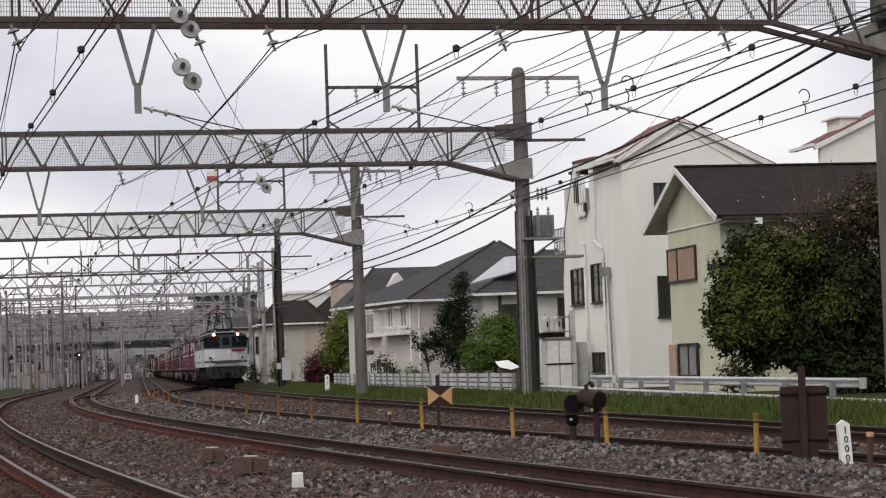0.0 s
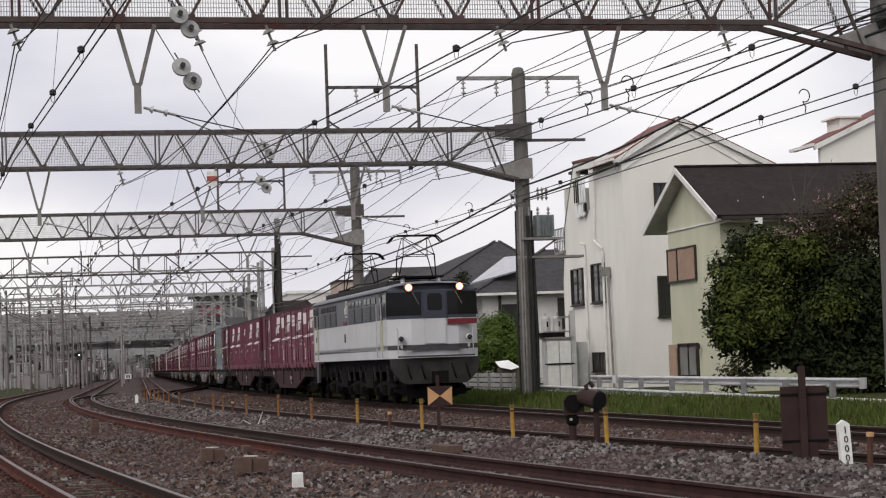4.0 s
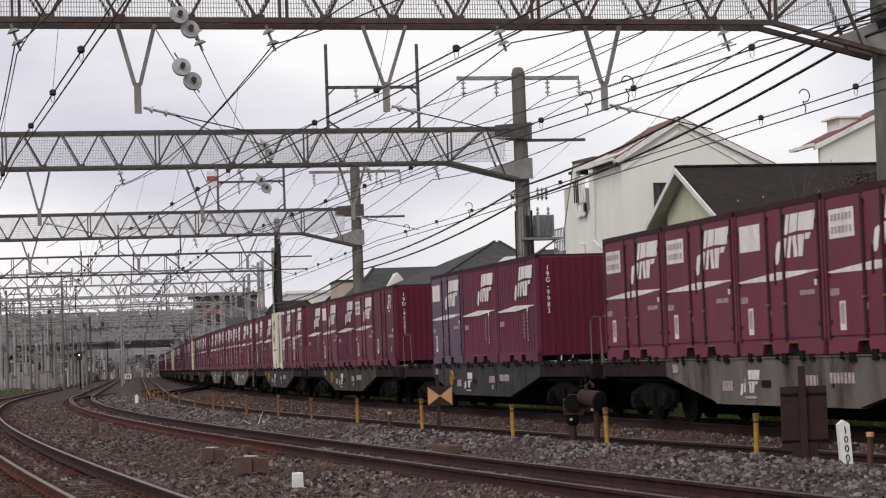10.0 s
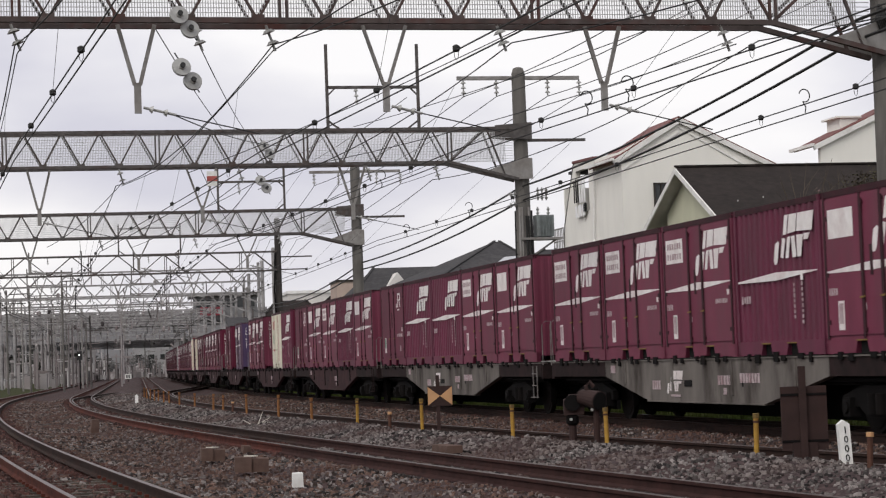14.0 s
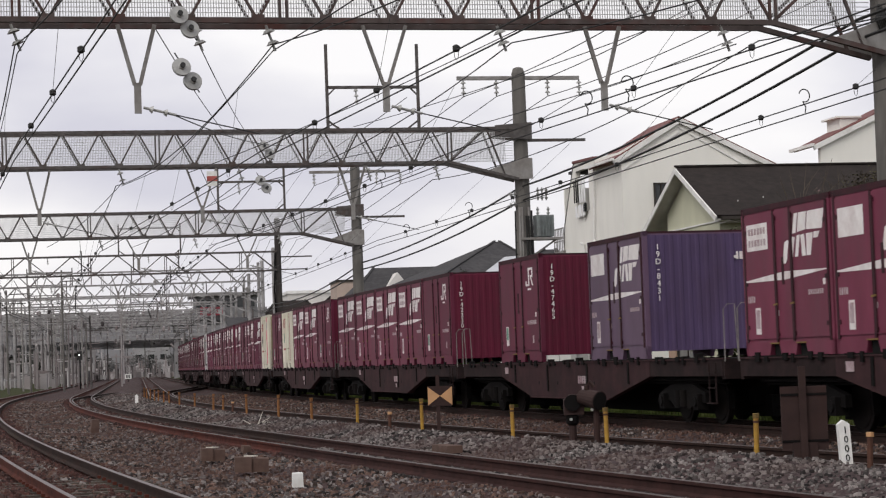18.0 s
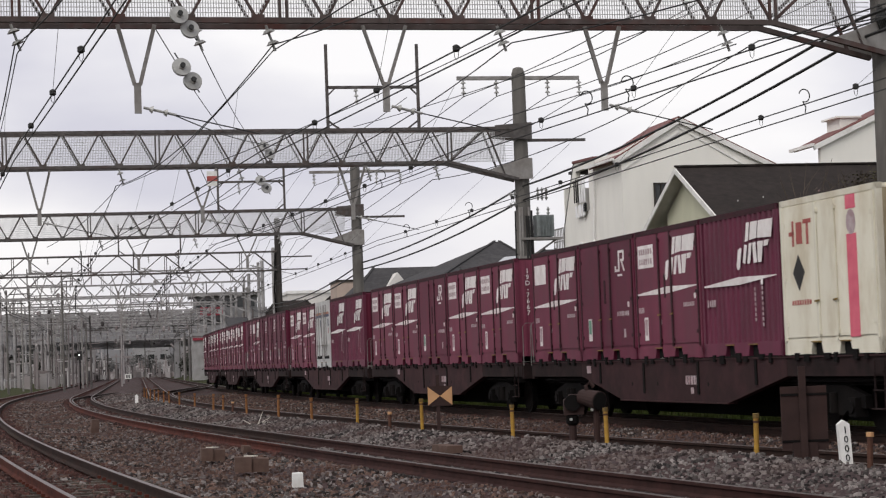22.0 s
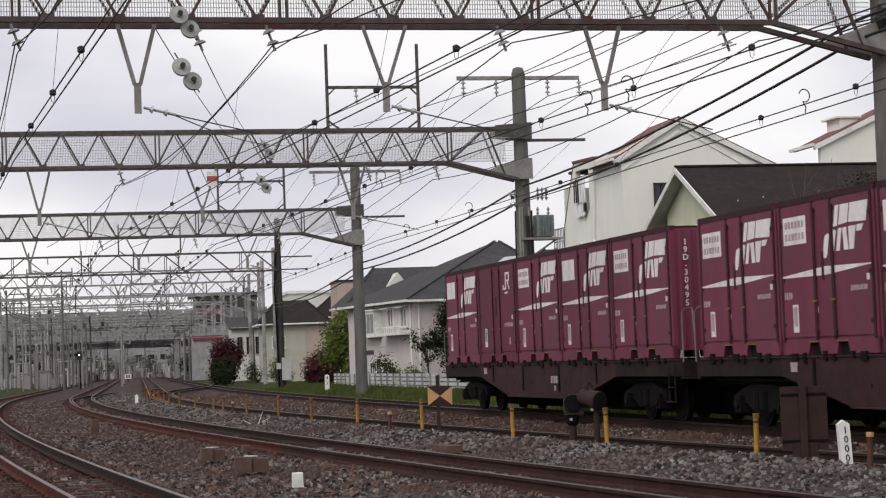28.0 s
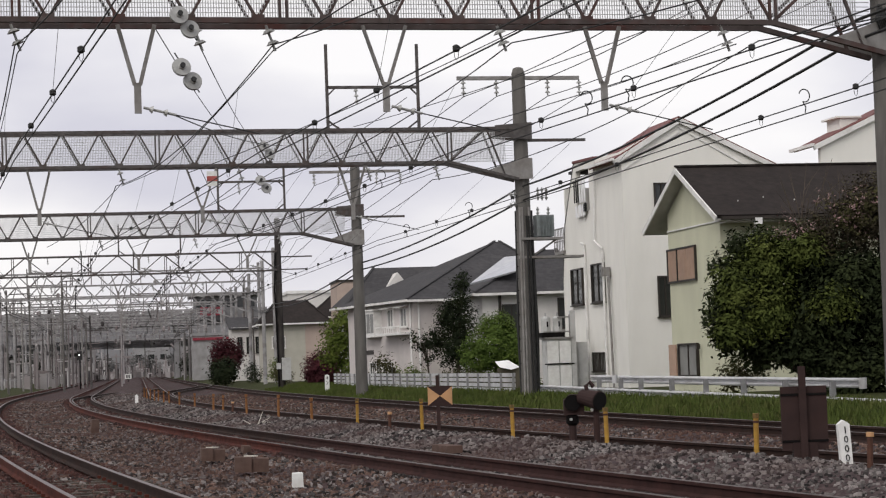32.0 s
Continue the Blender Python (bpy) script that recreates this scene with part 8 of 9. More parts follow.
for i in range(84):
    x0 = rnd.uniform(-0.6, 3.8)
    z0 = rnd.uniform(3.8, 5.2)
    e = Vector((x0 + rnd.uniform(-0.7, 0.7), -0.2 + rnd.uniform(-0.5, 0.4), z0 + rnd.uniform(0.8, 1.7)))
    part("twig", Shape().tube((x0, -0.2, z0), e, 0.018, 0.006, 5).tube(Vector((x0, -0.2, z0)).lerp(e, 0.5), e + Vector((rnd.uniform(-0.5, 0.5), 0.1, -0.15)), 0.010, 0.005, 4).tube(Vector((x0, -0.2, z0)).lerp(e, 0.3), e + Vector((rnd.uniform(-0.9, 0.9), -0.1, -0.4)), 0.010, 0.005, 4), BARK, big)
plant("shrub", "leafy green shrub at the foot of the yellow house", "shrub", 8.35, 60.0, 0.0, [(0, 0, 0.6, 0.55, 0.5, 0.5), (0.5, 0, 0.9, 0.6, 0.5, 0.6)], 1500, 0.06, LEAF_OLIVE, 21, 0.03, 3)
plant("tree", "rounded bright green bush tree beside the houses", "tree", 2.35, 100.0, 0.5, [(0.1, 0, 1.5, 1.5, 1.2, 1.3), (-0.8, -0.2, 1.0, 1.0, 0.9, 0.9), (1.0, 0, 1.2, 1.0, 0.9, 1.0), (0.2, 0, 2.4, 1.0, 0.8, 0.8)], 17000, 0.07, LEAF_BRIGHT, 31, 0.08, 5, 0.6)
plant("conifer", "tall dark conifer between the houses", "tree", 0.55, 104.0, 0.4, [(0, 0, 1.5, 1.1, 0.9, 1.1), (0.15, 0, 2.9, 0.95, 0.8, 1.2), (0.2, 0, 4.1, 0.6, 0.6, 1.1), (0.4, 0, 5.0, 0.36, 0.35, 0.7), (-0.5, 0, 3.2, 0.6, 0.5, 0.9), (-1.0, 0, 2.2, 0.6, 0.5, 0.7)], 11000, 0.075, LEAF_DEEP, 33, 0.1, 6, 0.4)
plant("bare_shrub", "sparse dark shrub before the white house", "shrub", -1.0, 106.0, 0.2, [(0, 0, 1.7, 0.7, 0.6, 0.9), (-0.5, 0, 2.4, 0.6, 0.5, 0.6)], 700, 0.08, LEAF_DEEP, 35, 0.05, 9)
plant("tree", "broad green tree beside the concrete pole", "tree", -6.5, 127.0, 0.0, [(0, 0, 3.4, 1.25, 1.2, 1.2), (-0.4, 0, 2.2, 1.1, 1.0, 1.1), (0.5, 0, 1.2, 0.9, 0.9, 1.0), (0.4, 0, 4.2, 0.8, 0.8, 0.6)], 5200, 0.11, LEAF_MID, 37, 0.1, 5)
plant("red_bush", "rounded dark red bush on the grass bank", "shrub", -8.15, 133.0, -0.2, [(0, 0, 1.35, 1.2, 1.1, 1.15), (0.1, 0, 0.7, 1.15, 1.0, 0.8)], 7000, 0.10, LEAF_RED, 39, 0.06, 4)
plant("red_bush", "tall dark red leaved tree beside the poles", "tree", -20.6, 190.0, 0.0, [(0, 0, 3.1, 1.5, 1.4, 1.1), (0.2, 0, 2.2, 1.6, 1.2, 0.9)], 3600, 0.15, LEAF_RED, 41, 0.1, 4)
plant("shrub", "dark green clipped shrub below the red tree", "shrub", -20.1, 183.0, 0.0, [(0, 0, 1.0, 1.3, 1.2, 1.1), (0.5, 0, 1.5, 0.8, 0.8, 0.8)], 3600, 0.13, LEAF_DEEP, 43, 0.06, 3)
for i, (x, y, hh, m) in enumerate(((-12.3, 150, 1.6, LEAF_OLIVE), (-13.2, 158, 2.0, LEAF_MID), (-3.4, 108, 1.8, LEAF_OLIVE), (-1.9, 103, 1.1, LEAF_MID), (0.2, 97, 0.8, LEAF_OLIVE), (1.2, 97.5, 0.7, LEAF_OLIVE), (3.4, 98, 0.8, LEAF_MID), (5.0, 88, 0.8, LEAF_MID), (-16.5, 172, 1.8, LEAF_DEEP))):
    plant("shrub", "low weedy green shrub on the bank", "shrub", x, y, 0.05, [(0, 0, hh * 0.55, 0.65, 0.6, hh * 0.5), (0.5, 0.2, hh * 0.35, 0.55, 0.5, hh * 0.36)], 1100, 0.08, m, 50 + i, 0.03, 3, group="shrubs on the bank")


def grass():
    """Blades on the bank beyond the freight track, and on the far left verge."""
    rng = np.random.default_rng(8)
    n = 95000
    y = 30 + (rng.random(n) ** 1.6) * 110
    u = 1.95 + rng.random(n) ** 0.8 * 4.2
    keep = (noise_grid(u, y) + rng.random(n) * 0.6) > 0.15
    y, u = y[keep], u[keep]
    c = np.interp(y, _Y, _X)
    x = c + u
    z = -0.36 + 0.42 * np.clip((u - 1.9) / 2.4, 0, 1)
    h = (0.05 + 0.21 * rng.random(len(y)) ** 2) * np.where(u < 2.3, 0.7, 1.0)
    w = 0.012 + y * 0.00028
    ang = rng.random(len(y)) * math.pi
    lx, ly = np.cos(ang) * w, np.sin(ang) * w
    bx, by = rng.normal(size=len(y)) * 0.3 * h, rng.normal(size=len(y)) * 0.3 * h
    V = np.stack([np.stack([x - lx, y - ly, z], 1), np.stack([x + lx, y + ly, z], 1), np.stack([x + bx, y + by, z + h], 1)], 1).reshape(-1, 3)
    me = leaf_mesh("grass", V, np.arange(len(V)).reshape(-1, 3), GRASS)
    tagged(new("grass", me), "rough green grass on the bank beside the tracks", "grass", kind="stuff")


def noise_grid(u, y):
    return np.array([noise.noise((a * 0.8, b * 0.25, 2.0)) for a, b in zip(u, y)]) * 0.9 + 0.2


grass()


def bed_height(x, y):
    """Top of the ballast bed at points given as arrays."""
    ls = [np.array([ln(v) for v in y]) for ln in (LINE_4, LINE_3, LINE_2, LINE_FREIGHT)]
    d = np.stack([np.abs(x - l) for l in ls])
    z = -0.17 - 0.10 * np.clip((d.min(0) - 1.25) / 0.6, 0, 1)
    u = (x - ls[1] - 0.9) / np.maximum(0.2, ls[2] - ls[1] - 1.65)
    z = np.where((x > ls[1] + 0.9) & (x < ls[2] - 0.75), -0.16 + 0.20 * np.minimum(1, u * 1.6) * np.minimum(1, (1 - u) * 8), z)
    r = np.abs(d - 0.567).min(0)
    z = np.where(r < 0.2, z - 0.05, z)
    return z + np.array([ballast_height(a, b) for a, b in zip(x, y)]), r, x < ls[0] - 0.9


def stone_mesh(name, label, x, y, z, s, material, rng):
    cube = np.array([(-1, -1, -1), (1, -1, -1), (1, 1, -1), (-1, 1, -1), (-0.7, -0.6, 1), (0.7, -0.75, 1), (0.65, 0.7, 1), (-0.7, 0.6, 1)], float)
    fc = np.array([(0, 1, 5, 4), (1, 2, 6, 5), (2, 3, 7, 6), (3, 0, 4, 7), (4, 5, 6, 7)])
    a = rng.random(len(x)) * 6.28
    jig = cube[None] * (0.7 + 0.6 * rng.random((len(x), 8, 3))) * np.array([1, 0.8, 0.65])
    ca, sa = np.cos(a)[:, None], np.sin(a)[:, None]
    tx = rng.normal(size=(len(x), 1)) * 0.35
    vx = jig[:, :, 0] * ca - jig[:, :, 1] * sa
    vy = jig[:, :, 0] * sa + jig[:, :, 1] * ca
    vz = jig[:, :, 2] + vx * tx
    V = np.stack([x[:, None] + vx * s[:, None], y[:, None] + vy * s[:, None], z[:, None] + vz * s[:, None]], 2).reshape(-1, 3)
    F = (np.arange(len(x)) * 8)[:, None, None] + fc[None]
    tagged(new(name, leaf_mesh(name, V, F.reshape(-1, 4), material)), label, "stones", kind="stuff")


def stones():
    """Loose crushed stone over the bed, each a small irregular block, rusty beside the rails."""
    rng = np.random.default_rng(9)
    for n, y0, y1, p, s0, s1 in ((84000, 15, 67, 1.35, 0.018, 0.026), (46000, 62, 125, 1.2, 0.026, 0.03)):
        y = y0 + (y1 - y0) * rng.random(n) ** p
        l4 = np.array([LINE_4(v) for v in y])
        f = np.array([LINE_FREIGHT(v) for v in y])
        x = l4 - 2.4 + (f + 1.7 - l4 + 2.4) * rng.random(n)
        z, r, west = bed_height(x, y)
        ok = r > 0.09
        x, y, z, r, west = x[ok], y[ok], z[ok] + 0.008, r[ok], west[ok]
        s = (s0 + s1 * rng.random(len(x)) ** 1.5) * np.clip(y / 30, 0.62, 1.0)
        mid = np.array([LINE_2(v) for v in y]) - 0.7
        brown = ((x > mid) & (rng.random(len(x)) < 0.75)) | ((x < np.array([LINE_3(v) for v in y]) - 0.7) & (rng.random(len(x)) < 0.55))
        rust = ((r < 0.30 + 0.25 * rng.random(len(x))) & ~((x > -2.5) & (x < mid - 0.5))) | (west & (rng.random(len(x)) < 0.7))
        stone_mesh("ballast_stones", "loose grey and brown crushed stones", x[~rust & ~brown], y[~rust & ~brown], z[~rust & ~brown], s[~rust & ~brown], STONE_PIECE, rng)
        stone_mesh("ballast_stones", "red-brown crushed stones beside the freight track", x[brown & ~rust], y[brown & ~rust], z[brown & ~rust], s[brown & ~rust], STONE_BROWN, rng)
        stone_mesh("ballast_stones", "rust-stained crushed stones beside the rails", x[rust], y[rust], z[rust], s[rust], STONE_RUST, rng)


def piece_material(name, a, b, c):
    """Stones that differ from piece to piece."""
    m = bpy.data.materials.new(name)
    m.use_nodes = True
    n_, l_ = m.node_tree.nodes, m.node_tree.links
    g = n_.new("ShaderNodeNewGeometry")
    r = n_.new("ShaderNodeValToRGB")
    r.color_ramp.elements[0].color, r.color_ramp.elements[1].color = (*a, 1), (*b, 1)
    r.color_ramp.elements[0].position = 0.15
    l_.new(g.outputs["Random Per Island"], r.inputs["Fac"])
    tc = n_.new("ShaderNodeTexCoord")
    t = n_.new("ShaderNodeTexNoise")
    t.inputs["Scale"].default_value, t.inputs["Detail"].default_value = 0.30, 5.0
    l_.new(tc.outputs["Object"], t.inputs["Vector"])
    r2 = n_.new("ShaderNodeValToRGB")
    r2.color_ramp.elements[0].position, r2.color_ramp.elements[1].position = 0.45, 0.62
    r2.color_ramp.elements[1].color = (0.75, 0.75, 0.75, 1)
    l_.new(t.outputs["Fac"], r2.inputs["Fac"])
    mx = n_.new("ShaderNodeMixRGB")
    l_.new(r2.outputs["Color"], mx.inputs["Fac"])
    l_.new(r.outputs["Color"], mx.inputs["Color1"])
    mx.inputs["Color2"].default_value = (*c, 1)
    l_.new(mx.outputs["Color"], n_["Principled BSDF"].inputs["Base Color"])
    n_["Principled BSDF"].inputs["Roughness"].default_value = 0.95
    return m


STONE_PIECE = piece_material("crushed_stone_pieces", (0.012, 0.009, 0.009), (0.25, 0.222, 0.212), (0.070, 0.038, 0.033))
STONE_BROWN = piece_material("red_brown_stone_pieces", (0.014, 0.008, 0.006), (0.165, 0.102, 0.080), (0.075, 0.036, 0.027))
STONE_RUST = piece_material("rusty_stone_pieces", (0.020, 0.010, 0.009), (0.10, 0.045, 0.037), (0.06, 0.02, 0.015))
stones()

# ---- sleepers of the nearer tracks ----
SLEEPER_ME = Shape().box(0, 0, -0.215, 2.1, 0.2, 0.13).mesh("sleeper", SLEEPER)
CHAIR_ME = Shape().box(0, 0, -0.165, 0.28, 0.16, 0.025).box(0.1, 0, -0.12, 0.05, 0.08, 0.04).box(-0.1, 0, -0.12, 0.05, 0.08, 0.04).mesh("rail_chair", RAILSIDE)
for trk, line, y0, y1 in ((TRACKS[3], LINE_4, 15.0, 30.0),):
    y = y0
    while y < y1:
        slope = line(y + 0.5) - line(y - 0.5)
        o = part("sleeper", SLEEPER_ME, SLEEPER, trk)
        o.matrix_basis = pose(line(y), y, 0, 0, 0, -math.degrees(math.atan(slope)))
        for sd in (-0.567, 0.567):
            k = part("rail_chair", CHAIR_ME, RAILSIDE, trk)
            k.matrix_basis = o.matrix_basis @ pose(sd, 0, 0)
        y += 0.62

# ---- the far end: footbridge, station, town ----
# far-end greys are paled for distance: haze mixed into the colours
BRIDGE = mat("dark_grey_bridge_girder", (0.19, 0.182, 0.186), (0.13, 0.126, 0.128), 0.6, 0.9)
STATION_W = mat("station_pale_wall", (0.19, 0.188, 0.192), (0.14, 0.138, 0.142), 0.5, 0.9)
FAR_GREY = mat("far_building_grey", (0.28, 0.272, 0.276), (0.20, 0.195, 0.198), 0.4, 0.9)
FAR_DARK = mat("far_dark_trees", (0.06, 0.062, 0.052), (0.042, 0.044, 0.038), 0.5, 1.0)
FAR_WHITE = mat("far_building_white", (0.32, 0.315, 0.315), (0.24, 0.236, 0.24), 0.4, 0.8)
SIGN_RED = mat("red_shop_sign", (0.26, 0.035, 0.055), (0.20, 0.03, 0.045), 1.0, 0.6)


def road_bridge():
    b = thing("road_bridge", "dark grey road bridge crossing over the far tracks", "bridge", Matrix.Translation((-60, 395, 0)) @ Matrix.Rotation(radians(9), 4, "Z"))
    part("girder", Shape().box(-10, 0, 11.0, 150, 1.0, 1.9), BRIDGE, b)
    part("deck", Shape().box(-10, 5, 10.2, 150, 9.5, 0.4), FAR_GREY, b)
    part("girder", Shape().box(-10, 10, 6.6, 150, 1.0, 1.3), FAR_GREY, b)
    lattice = Shape()
    for i in range(96):
        x = -84 + i * 1.55
        lattice.bar((x, -0.2, 7.6), (x + 0.78, -0.2, 10.1), 0.16).bar((x + 0.78, -0.2, 10.1), (x + 1.55, -0.2, 7.6), 0.16)
    tagged(part("lattice", lattice, FAR_GREY, b, "grey lattice under the deck"), kind="stuff")
    part("parapet", Shape().box(-10, -0.3, 12.1, 150, 0.3, 0.5), FAR_GREY, b)
    for x in (-70, -48, -24, 8, 30, 52):
        part("pier", Shape().box(x, 5, 4.9, 1.3, 8, 10.4), FAR_GREY, b)
    for i in range(36):
        part("fence_panel", Shape().box(-83 + i * 4.1, -0.45, 12.7, 3.8, 0.06, 0.7), FAR_GREY, b)
    return b


road_bridge()


def station():
    s = thing("station_building", "dim grey station building with a red sign over the tracks", "station", Matrix.Translation((-42.5, 365, 0)) @ Matrix.Rotation(radians(9), 4, "Z"))
    part("hall", Shape().box(3.5, 8, 12.2, 11, 14, 4.4), STATION_W, s)
    part("roof", Shape().box(3.5, 8, 14.6, 13, 16, 0.5), FAR_GREY, s)
    for i in range(6):
        part("window", Shape().box(-1.2 + i * 1.8, 0.95, 13.0, 1.4, 0.12, 1.4), PANE, s)
    for x in (-1, 4, 9):
        part("column", Shape().box(x, 2, 5, 0.8, 0.8, 10.5), FAR_GREY, s)
    part("sign", Shape().box(0.8, 0.2, 11.6, 4.2, 0.3, 1.5), SIGN_RED, s, "red shop sign")
    part("sign_writing", bars_at(0.8, 11.6, 3.2, 0.7, 5, 0.02), FAR_WHITE, s)
    part("canopy", Shape().box(-6, 4, 7.0, 34, 9, 0.35), FAR_GREY, s)
    return s


station()
shop = thing("long_shop", "low white building with a red roof stripe", "building", Matrix.Translation((-33.2, 268, 0)) @ Matrix.Rotation(radians(9), 4, "Z"))
part("wall", Shape().box(3.6, 4, 2.9, 7.2, 8, 6.0), mat("pale_shop_wall", (0.36, 0.35, 0.35), (0.22, 0.215, 0.21), 0.9, 0.8), shop)
part("red_stripe", Shape().box(3.6, -0.1, 5.3, 7.3, 0.2, 0.36), SIGN_RED, shop, "red fascia stripe")
part("parapet", Shape().box(3.6, 4, 5.9, 7.4, 8.3, 0.36), FAR_WHITE, shop)
for i in range(2):
    window(shop, "x", 4.2 + i * 1.75, 2.2, 1.3, 1.9, TRIMW, CURTAIN)

rnd = random.Random(17)
TONES = (FAR_GREY, STATION_W, FAR_GREY, FAR_WHITE)
for i in range(18):
    x = -190 + i * 10.5 + rnd.uniform(-2, 2)
    y = rnd.uniform(460, 640)
    w, d, hh = rnd.uniform(7, 12), 10, rnd.uniform(6, 12)
    b = thing("far_building", rnd.choice(("dim distant town building", "grey distant town building")) + " beyond the bridge", "building", Matrix.Translation((x, y, 0)) @ Matrix.Rotation(radians(rnd.uniform(0, 18)), 4, "Z"), "distant buildings")
    part("wall", Shape().box(0, d / 2, hh / 2, w, d, hh + 0.6), rnd.choice(TONES), b)
    part("roof", roof_plane((-w / 2 - 0.4, -0.4, hh), (w / 2 + 0.4, -0.4, hh), (w / 2 + 0.4, d / 2, hh + 1.8), (-w / 2 - 0.4, d / 2, hh + 1.8)), ROOF_GREY, b)
    for k in range(3):
        part("window", Shape().box(-w / 3 + k * w / 3, -0.06, hh * 0.6, w / 6, 0.12, 1.4), PANE, b)
# slim poles crowding the far tracks
for i in range(36):
    y = rnd.uniform(165, 380)
    x = LINE_4(y) + rnd.choice((-9.0, -6.5, -4.2, -2.2, 2.0, 3.4, 9.5)) + rnd.uniform(-0.6, 0.6) if i % 3 else LINE_FREIGHT(y) + rnd.uniform(2.6, 6.0)
    hh = rnd.uniform(6.5, 10.5)
    t = thing("line_pole", "slim weathered pole beside the far tracks", "pole", pose(x, y, 0), "far line poles")
    part("shaft", Shape().tube((0, 0, -0.4), (0, 0, hh), 0.10, 0.08, 8), rnd.choice((CONC, PLATE, CONC, STEEL)), t)
    part("arm", Shape().box(rnd.choice((-0.8, 0.8)), 0, hh - rnd.uniform(0.4, 2.0), 1.9, 0.08, 0.09), STEEL, t)
for i in range(24):
    x = -125 + i * 4.6 + rnd.uniform(-2, 2)
    if -70 < x < -48:
        continue
    y = rnd.uniform(300, 420)
    plant("tree", "dark distant tree beside the far tracks", "tree", x, y, 0, [(0, 0, 2.6, 2.2, 2.0, 2.2), (1.2, 0, 1.6, 1.8, 1.6, 1.5)], 900, 0.38, FAR_DARK, 200 + i, 0.15, 2, group="distant trees")
# trees greyed all over, haze put into the leaf colour
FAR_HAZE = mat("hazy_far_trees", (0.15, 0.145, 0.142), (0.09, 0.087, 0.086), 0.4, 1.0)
for i in range(16):
    x = -112 + i * 4.4 + rnd.uniform(-1, 1)
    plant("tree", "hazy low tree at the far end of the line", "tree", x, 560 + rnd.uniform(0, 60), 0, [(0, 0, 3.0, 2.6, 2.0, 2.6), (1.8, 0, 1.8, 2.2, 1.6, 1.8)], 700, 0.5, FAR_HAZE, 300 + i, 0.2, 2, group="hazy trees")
for i, (x, y, m) in enumerate(((-27.4, 250, LEAF_DEEP), (-26.2, 246, LEAF_OLIVE))):
    plant("shrub", "dark scrub before the low shop", "shrub", x, y, 0, [(0, 0, 1.6, 1.3, 1.0, 1.5), (0.8, 0, 1.0, 1.0, 0.9, 1.0)], 1600, 0.2, m, 330 + i, 0.08, 3, group="scrub by the shop")
CLUTTER = piece_material("far_lineside_tones", (0.05, 0.043, 0.044), (0.42, 0.395, 0.395), (0.20, 0.165, 0.162))
PALE_CLUTTER = piece_material("far_pale_tones", (0.14, 0.13, 0.13), (0.50, 0.49, 0.48), (0.22, 0.2, 0.2))


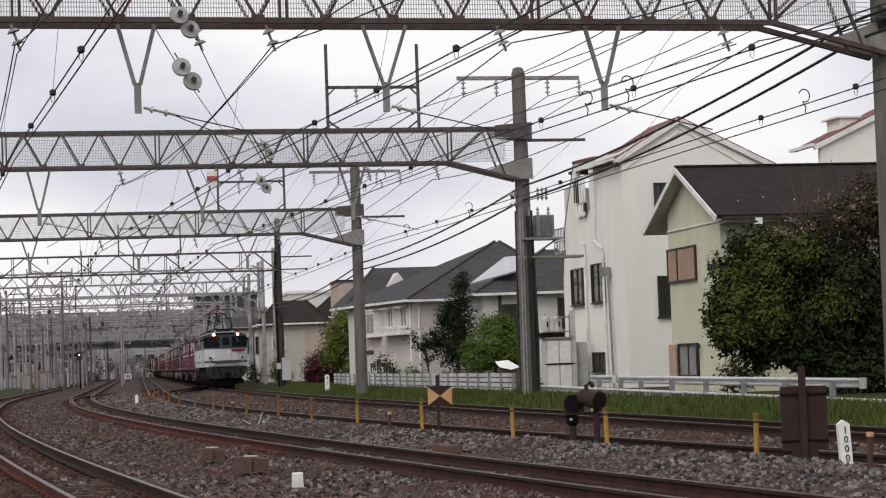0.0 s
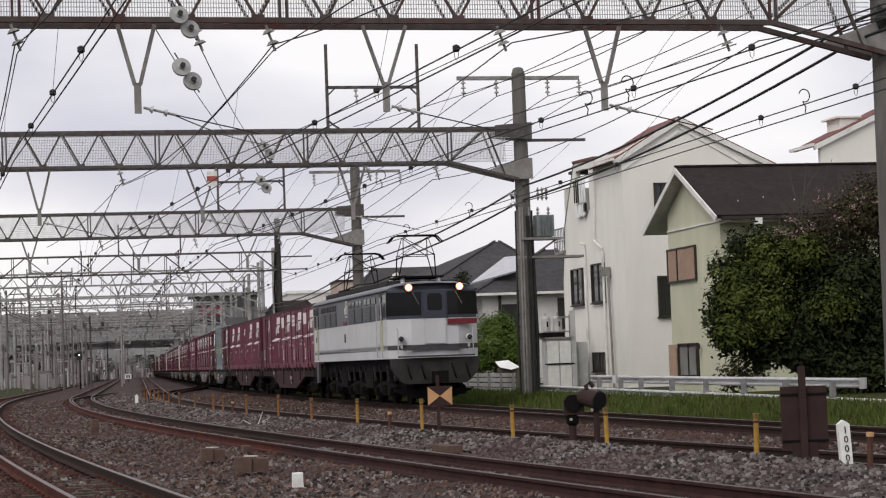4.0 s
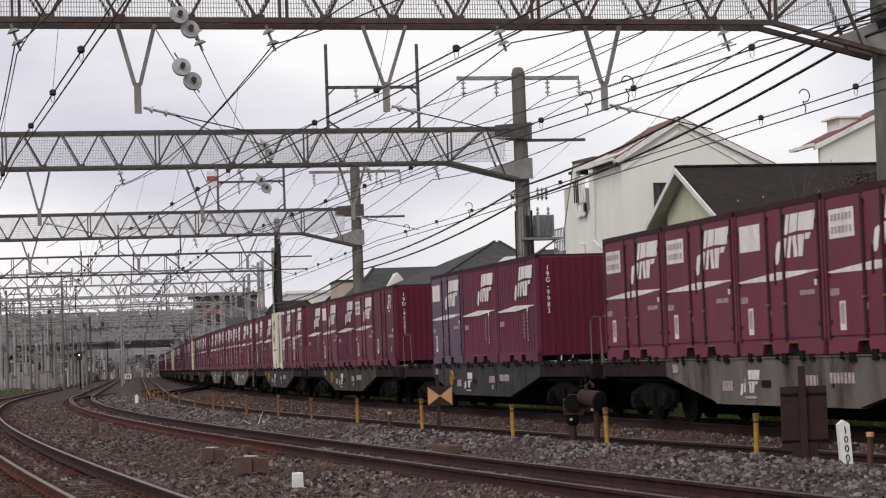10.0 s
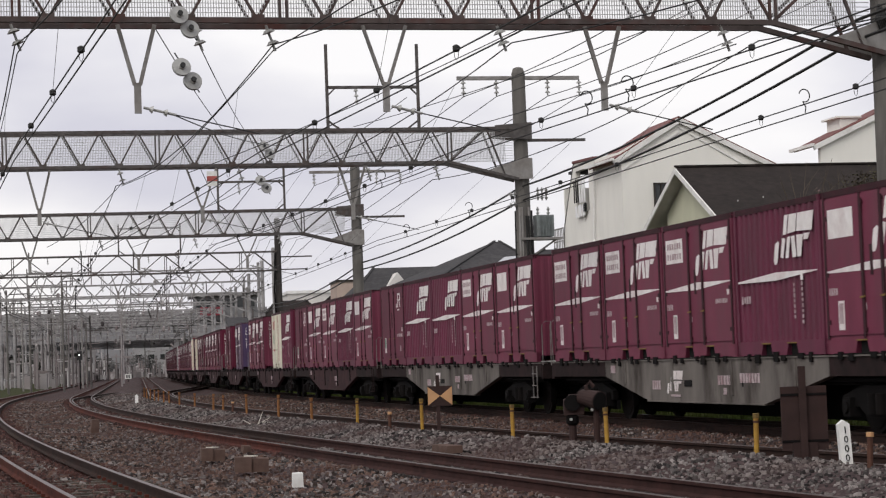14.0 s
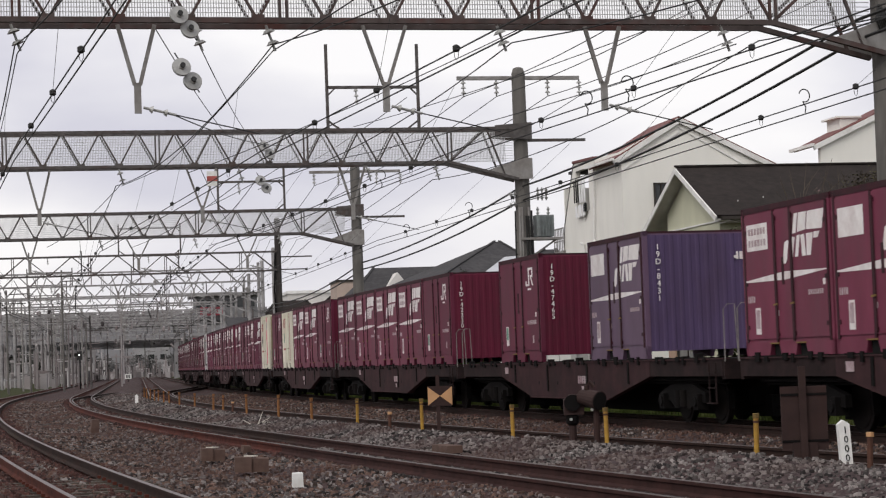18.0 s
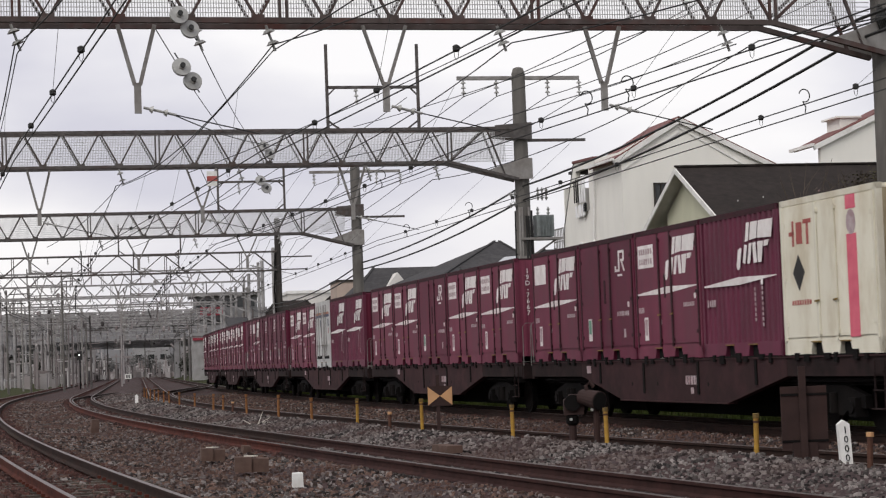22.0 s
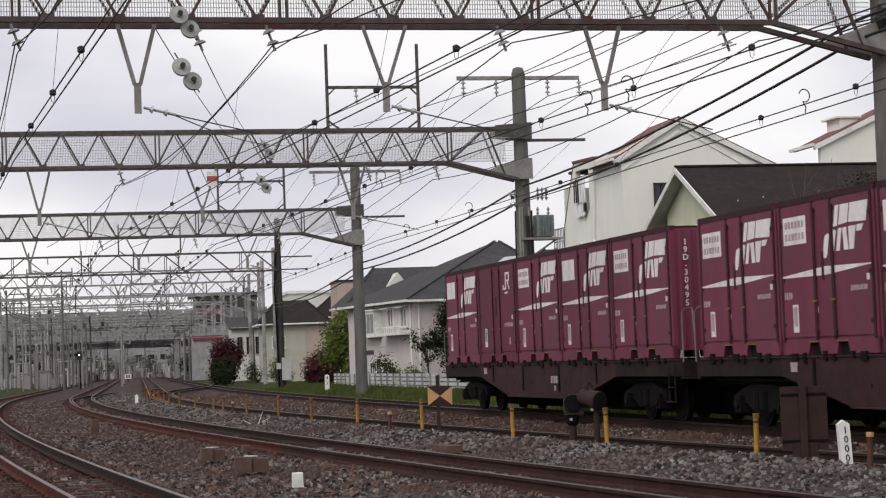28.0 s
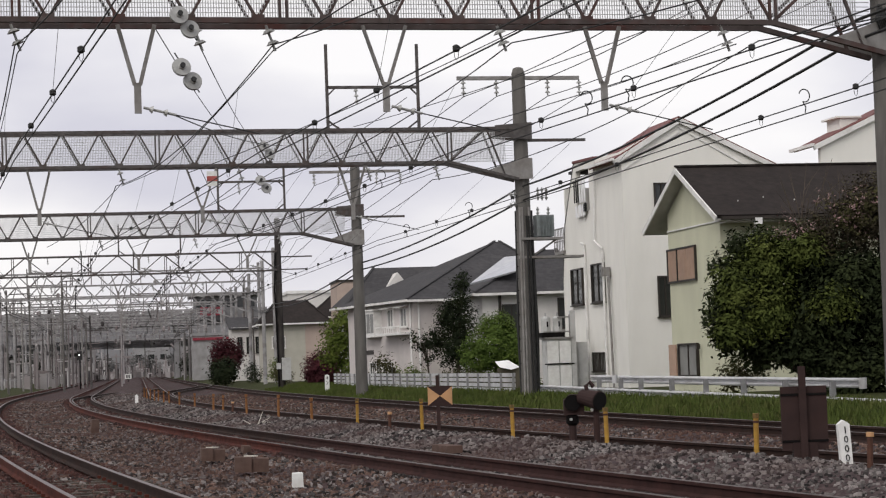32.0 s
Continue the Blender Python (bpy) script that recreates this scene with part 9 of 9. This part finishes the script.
def lineside_clutter():
    """Posts, huts, boxes and signs crowding both sides of the far tracks and the platforms beyond."""
    rc = random.Random(77)
    dark, pale, slim = Shape(), Shape(), Shape()
    for i in range(900):
        y = rc.uniform(230, 540)
        mid = LINE_3(y) + 2
        d = rc.uniform(6.5, 36) if rc.random() < 0.6 else -rc.uniform(11.5, 34)
        if y > 420:
            d = rc.uniform(-16, 30)
        x = mid - d
        if d < 0 and x > LINE_FREIGHT(y) + 16:
            continue
        hh = rc.choice((0.6, 0.9, 1.3, 1.8, 2.4, 3.2, 4.2)) * rc.uniform(0.8, 1.2)
        w = rc.uniform(0.12, 0.45) if hh > 1.5 else rc.uniform(0.3, 1.1)
        (dark if rc.random() < 0.84 else pale).box(x, y, hh / 2 - 0.2, w, w, hh + 0.4)
        if rc.random() < 0.4:
            (dark if rc.random() < 0.8 else pale).box(x, y - 0.1, hh + 0.2, w * rc.uniform(1.2, 3.0), 0.3, rc.uniform(0.15, 0.5))
    for i in range(150):
        y = rc.uniform(200, 520)
        mid = LINE_3(min(y, 800)) + 2
        d = rc.choice((5.6, 6.4, 9.8, 10.6, 13.5, 17.0, 21.0, 26.0, -11.5, -12.5, -15.0, 0.4)) + rc.uniform(-0.4, 0.4)
        hh = rc.uniform(3.0, 8.8)
        slim.tube((mid - d, y, -0.4), (mid - d, y, hh), 0.09, 0.07, 6)
        if rc.random() < 0.7:
            slim.box(mid - d + rc.uniform(-0.7, 0.7), y, hh - rc.uniform(0.2, 2.0), rc.uniform(0.6, 2.2), 0.1, 0.12)
    for j in range(6):
        pale.box(-38.6 + j * 0.42, 300 + j * 3.0, 2.9, 0.16, 0.16, 6.6)
    for i in range(420):
        y = rc.uniform(165, 470)
        x = LINE_3(y) + 2 + rc.uniform(-24, 9)
        z = rc.uniform(5.2, 9.6)
        if rc.random() < 0.55:
            slim.tube((x, y, z), (x + rc.uniform(-0.15, 0.15), y, z + rc.uniform(0.4, 1.8)), 0.045, n=4)
        else:
            e = rc.uniform(18, 40)
            slim.tube((x, y, z), (x - 0.16 * e + rc.uniform(-2.2, 2.2), y + e, z + rc.uniform(-1.2, 1.2)), 0.03, n=4)
        if rc.random() < 0.3:
            slim.lathe([(0.05, -0.25), (0.16, -0.15), (0.16, 0.15), (0.05, 0.25)], (x, y, z), 6)
    for nm, sh, m_, lb in (("lineside_huts", dark, CLUTTER, "dim huts, boxes and signs crowding the far tracks"), ("pale_lineside_boxes", pale, PALE_CLUTTER, "pale boxes and boards beside the far tracks"),
                           ("lineside_posts", slim, CLUTTER, "many slim dark posts with arms along the far tracks")):
        solo(nm, sh, m_, lb, "lineside equipment", kind="stuff")


lineside_clutter()
for k, (d, yy) in enumerate(((8.0, 330), (20.0, 350))):
    pf = thing("station_platform", "dim station platform under a dark canopy", "platform", Matrix.Translation((LINE_3(yy) - d, yy, 0)) @ Matrix.Rotation(radians(10.5), 4, "Z"), "far platforms")
    part("platform_slab", Shape().box(0, 45, 0.4, 5.0, 100, 1.3), FAR_GREY, pf)
    part("canopy_roof", Shape().prism([(-3.4, 5.0), (0, 4.5), (3.4, 5.0), (3.4, 5.25), (0, 4.75), (-3.4, 5.25)], 10, 90), BRIDGE, pf)
    for j in range(9):
        part("canopy_post", Shape().box(0, 12 + j * 9, 2.7, 0.25, 0.25, 3.8), BRIDGE, pf)
lv = thing("far_verge_fence", "pale low fence along the grass verge", "fence")
for i in range(14):
    y = 130 + i * 9
    x = LINE_4(y) - 6.5
    part("post", Shape().box(x, y, 0.5, 0.1, 0.1, 1.2), LIGHT_STEEL, lv)
    part("rail", Shape().bar((x, y, 0.9), (LINE_4(y + 9) - 6.5, y + 9, 0.9), 0.06), LIGHT_STEEL, lv)
# a hillside ring added to close the distance and the land behind the camera
back = Shape()
hills = []
for i in range(81):
    a = 2 * math.pi * i / 80
    hills.append((a, 38 + 7 * noise.noise((math.cos(a) * 3, math.sin(a) * 3, 1.0))))
v = []
for a, hh in hills:
    v += [(1500 * math.sin(a), 1500 * math.cos(a), -2), (1500 * math.sin(a), 1500 * math.cos(a), hh)]
back.add(v, [(2 * i, 2 * i + 2, 2 * i + 3, 2 * i + 1) for i in range(80)])
# the ring's flat grey holds the haze
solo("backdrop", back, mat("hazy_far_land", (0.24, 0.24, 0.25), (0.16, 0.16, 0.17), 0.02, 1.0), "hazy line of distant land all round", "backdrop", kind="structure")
motions()
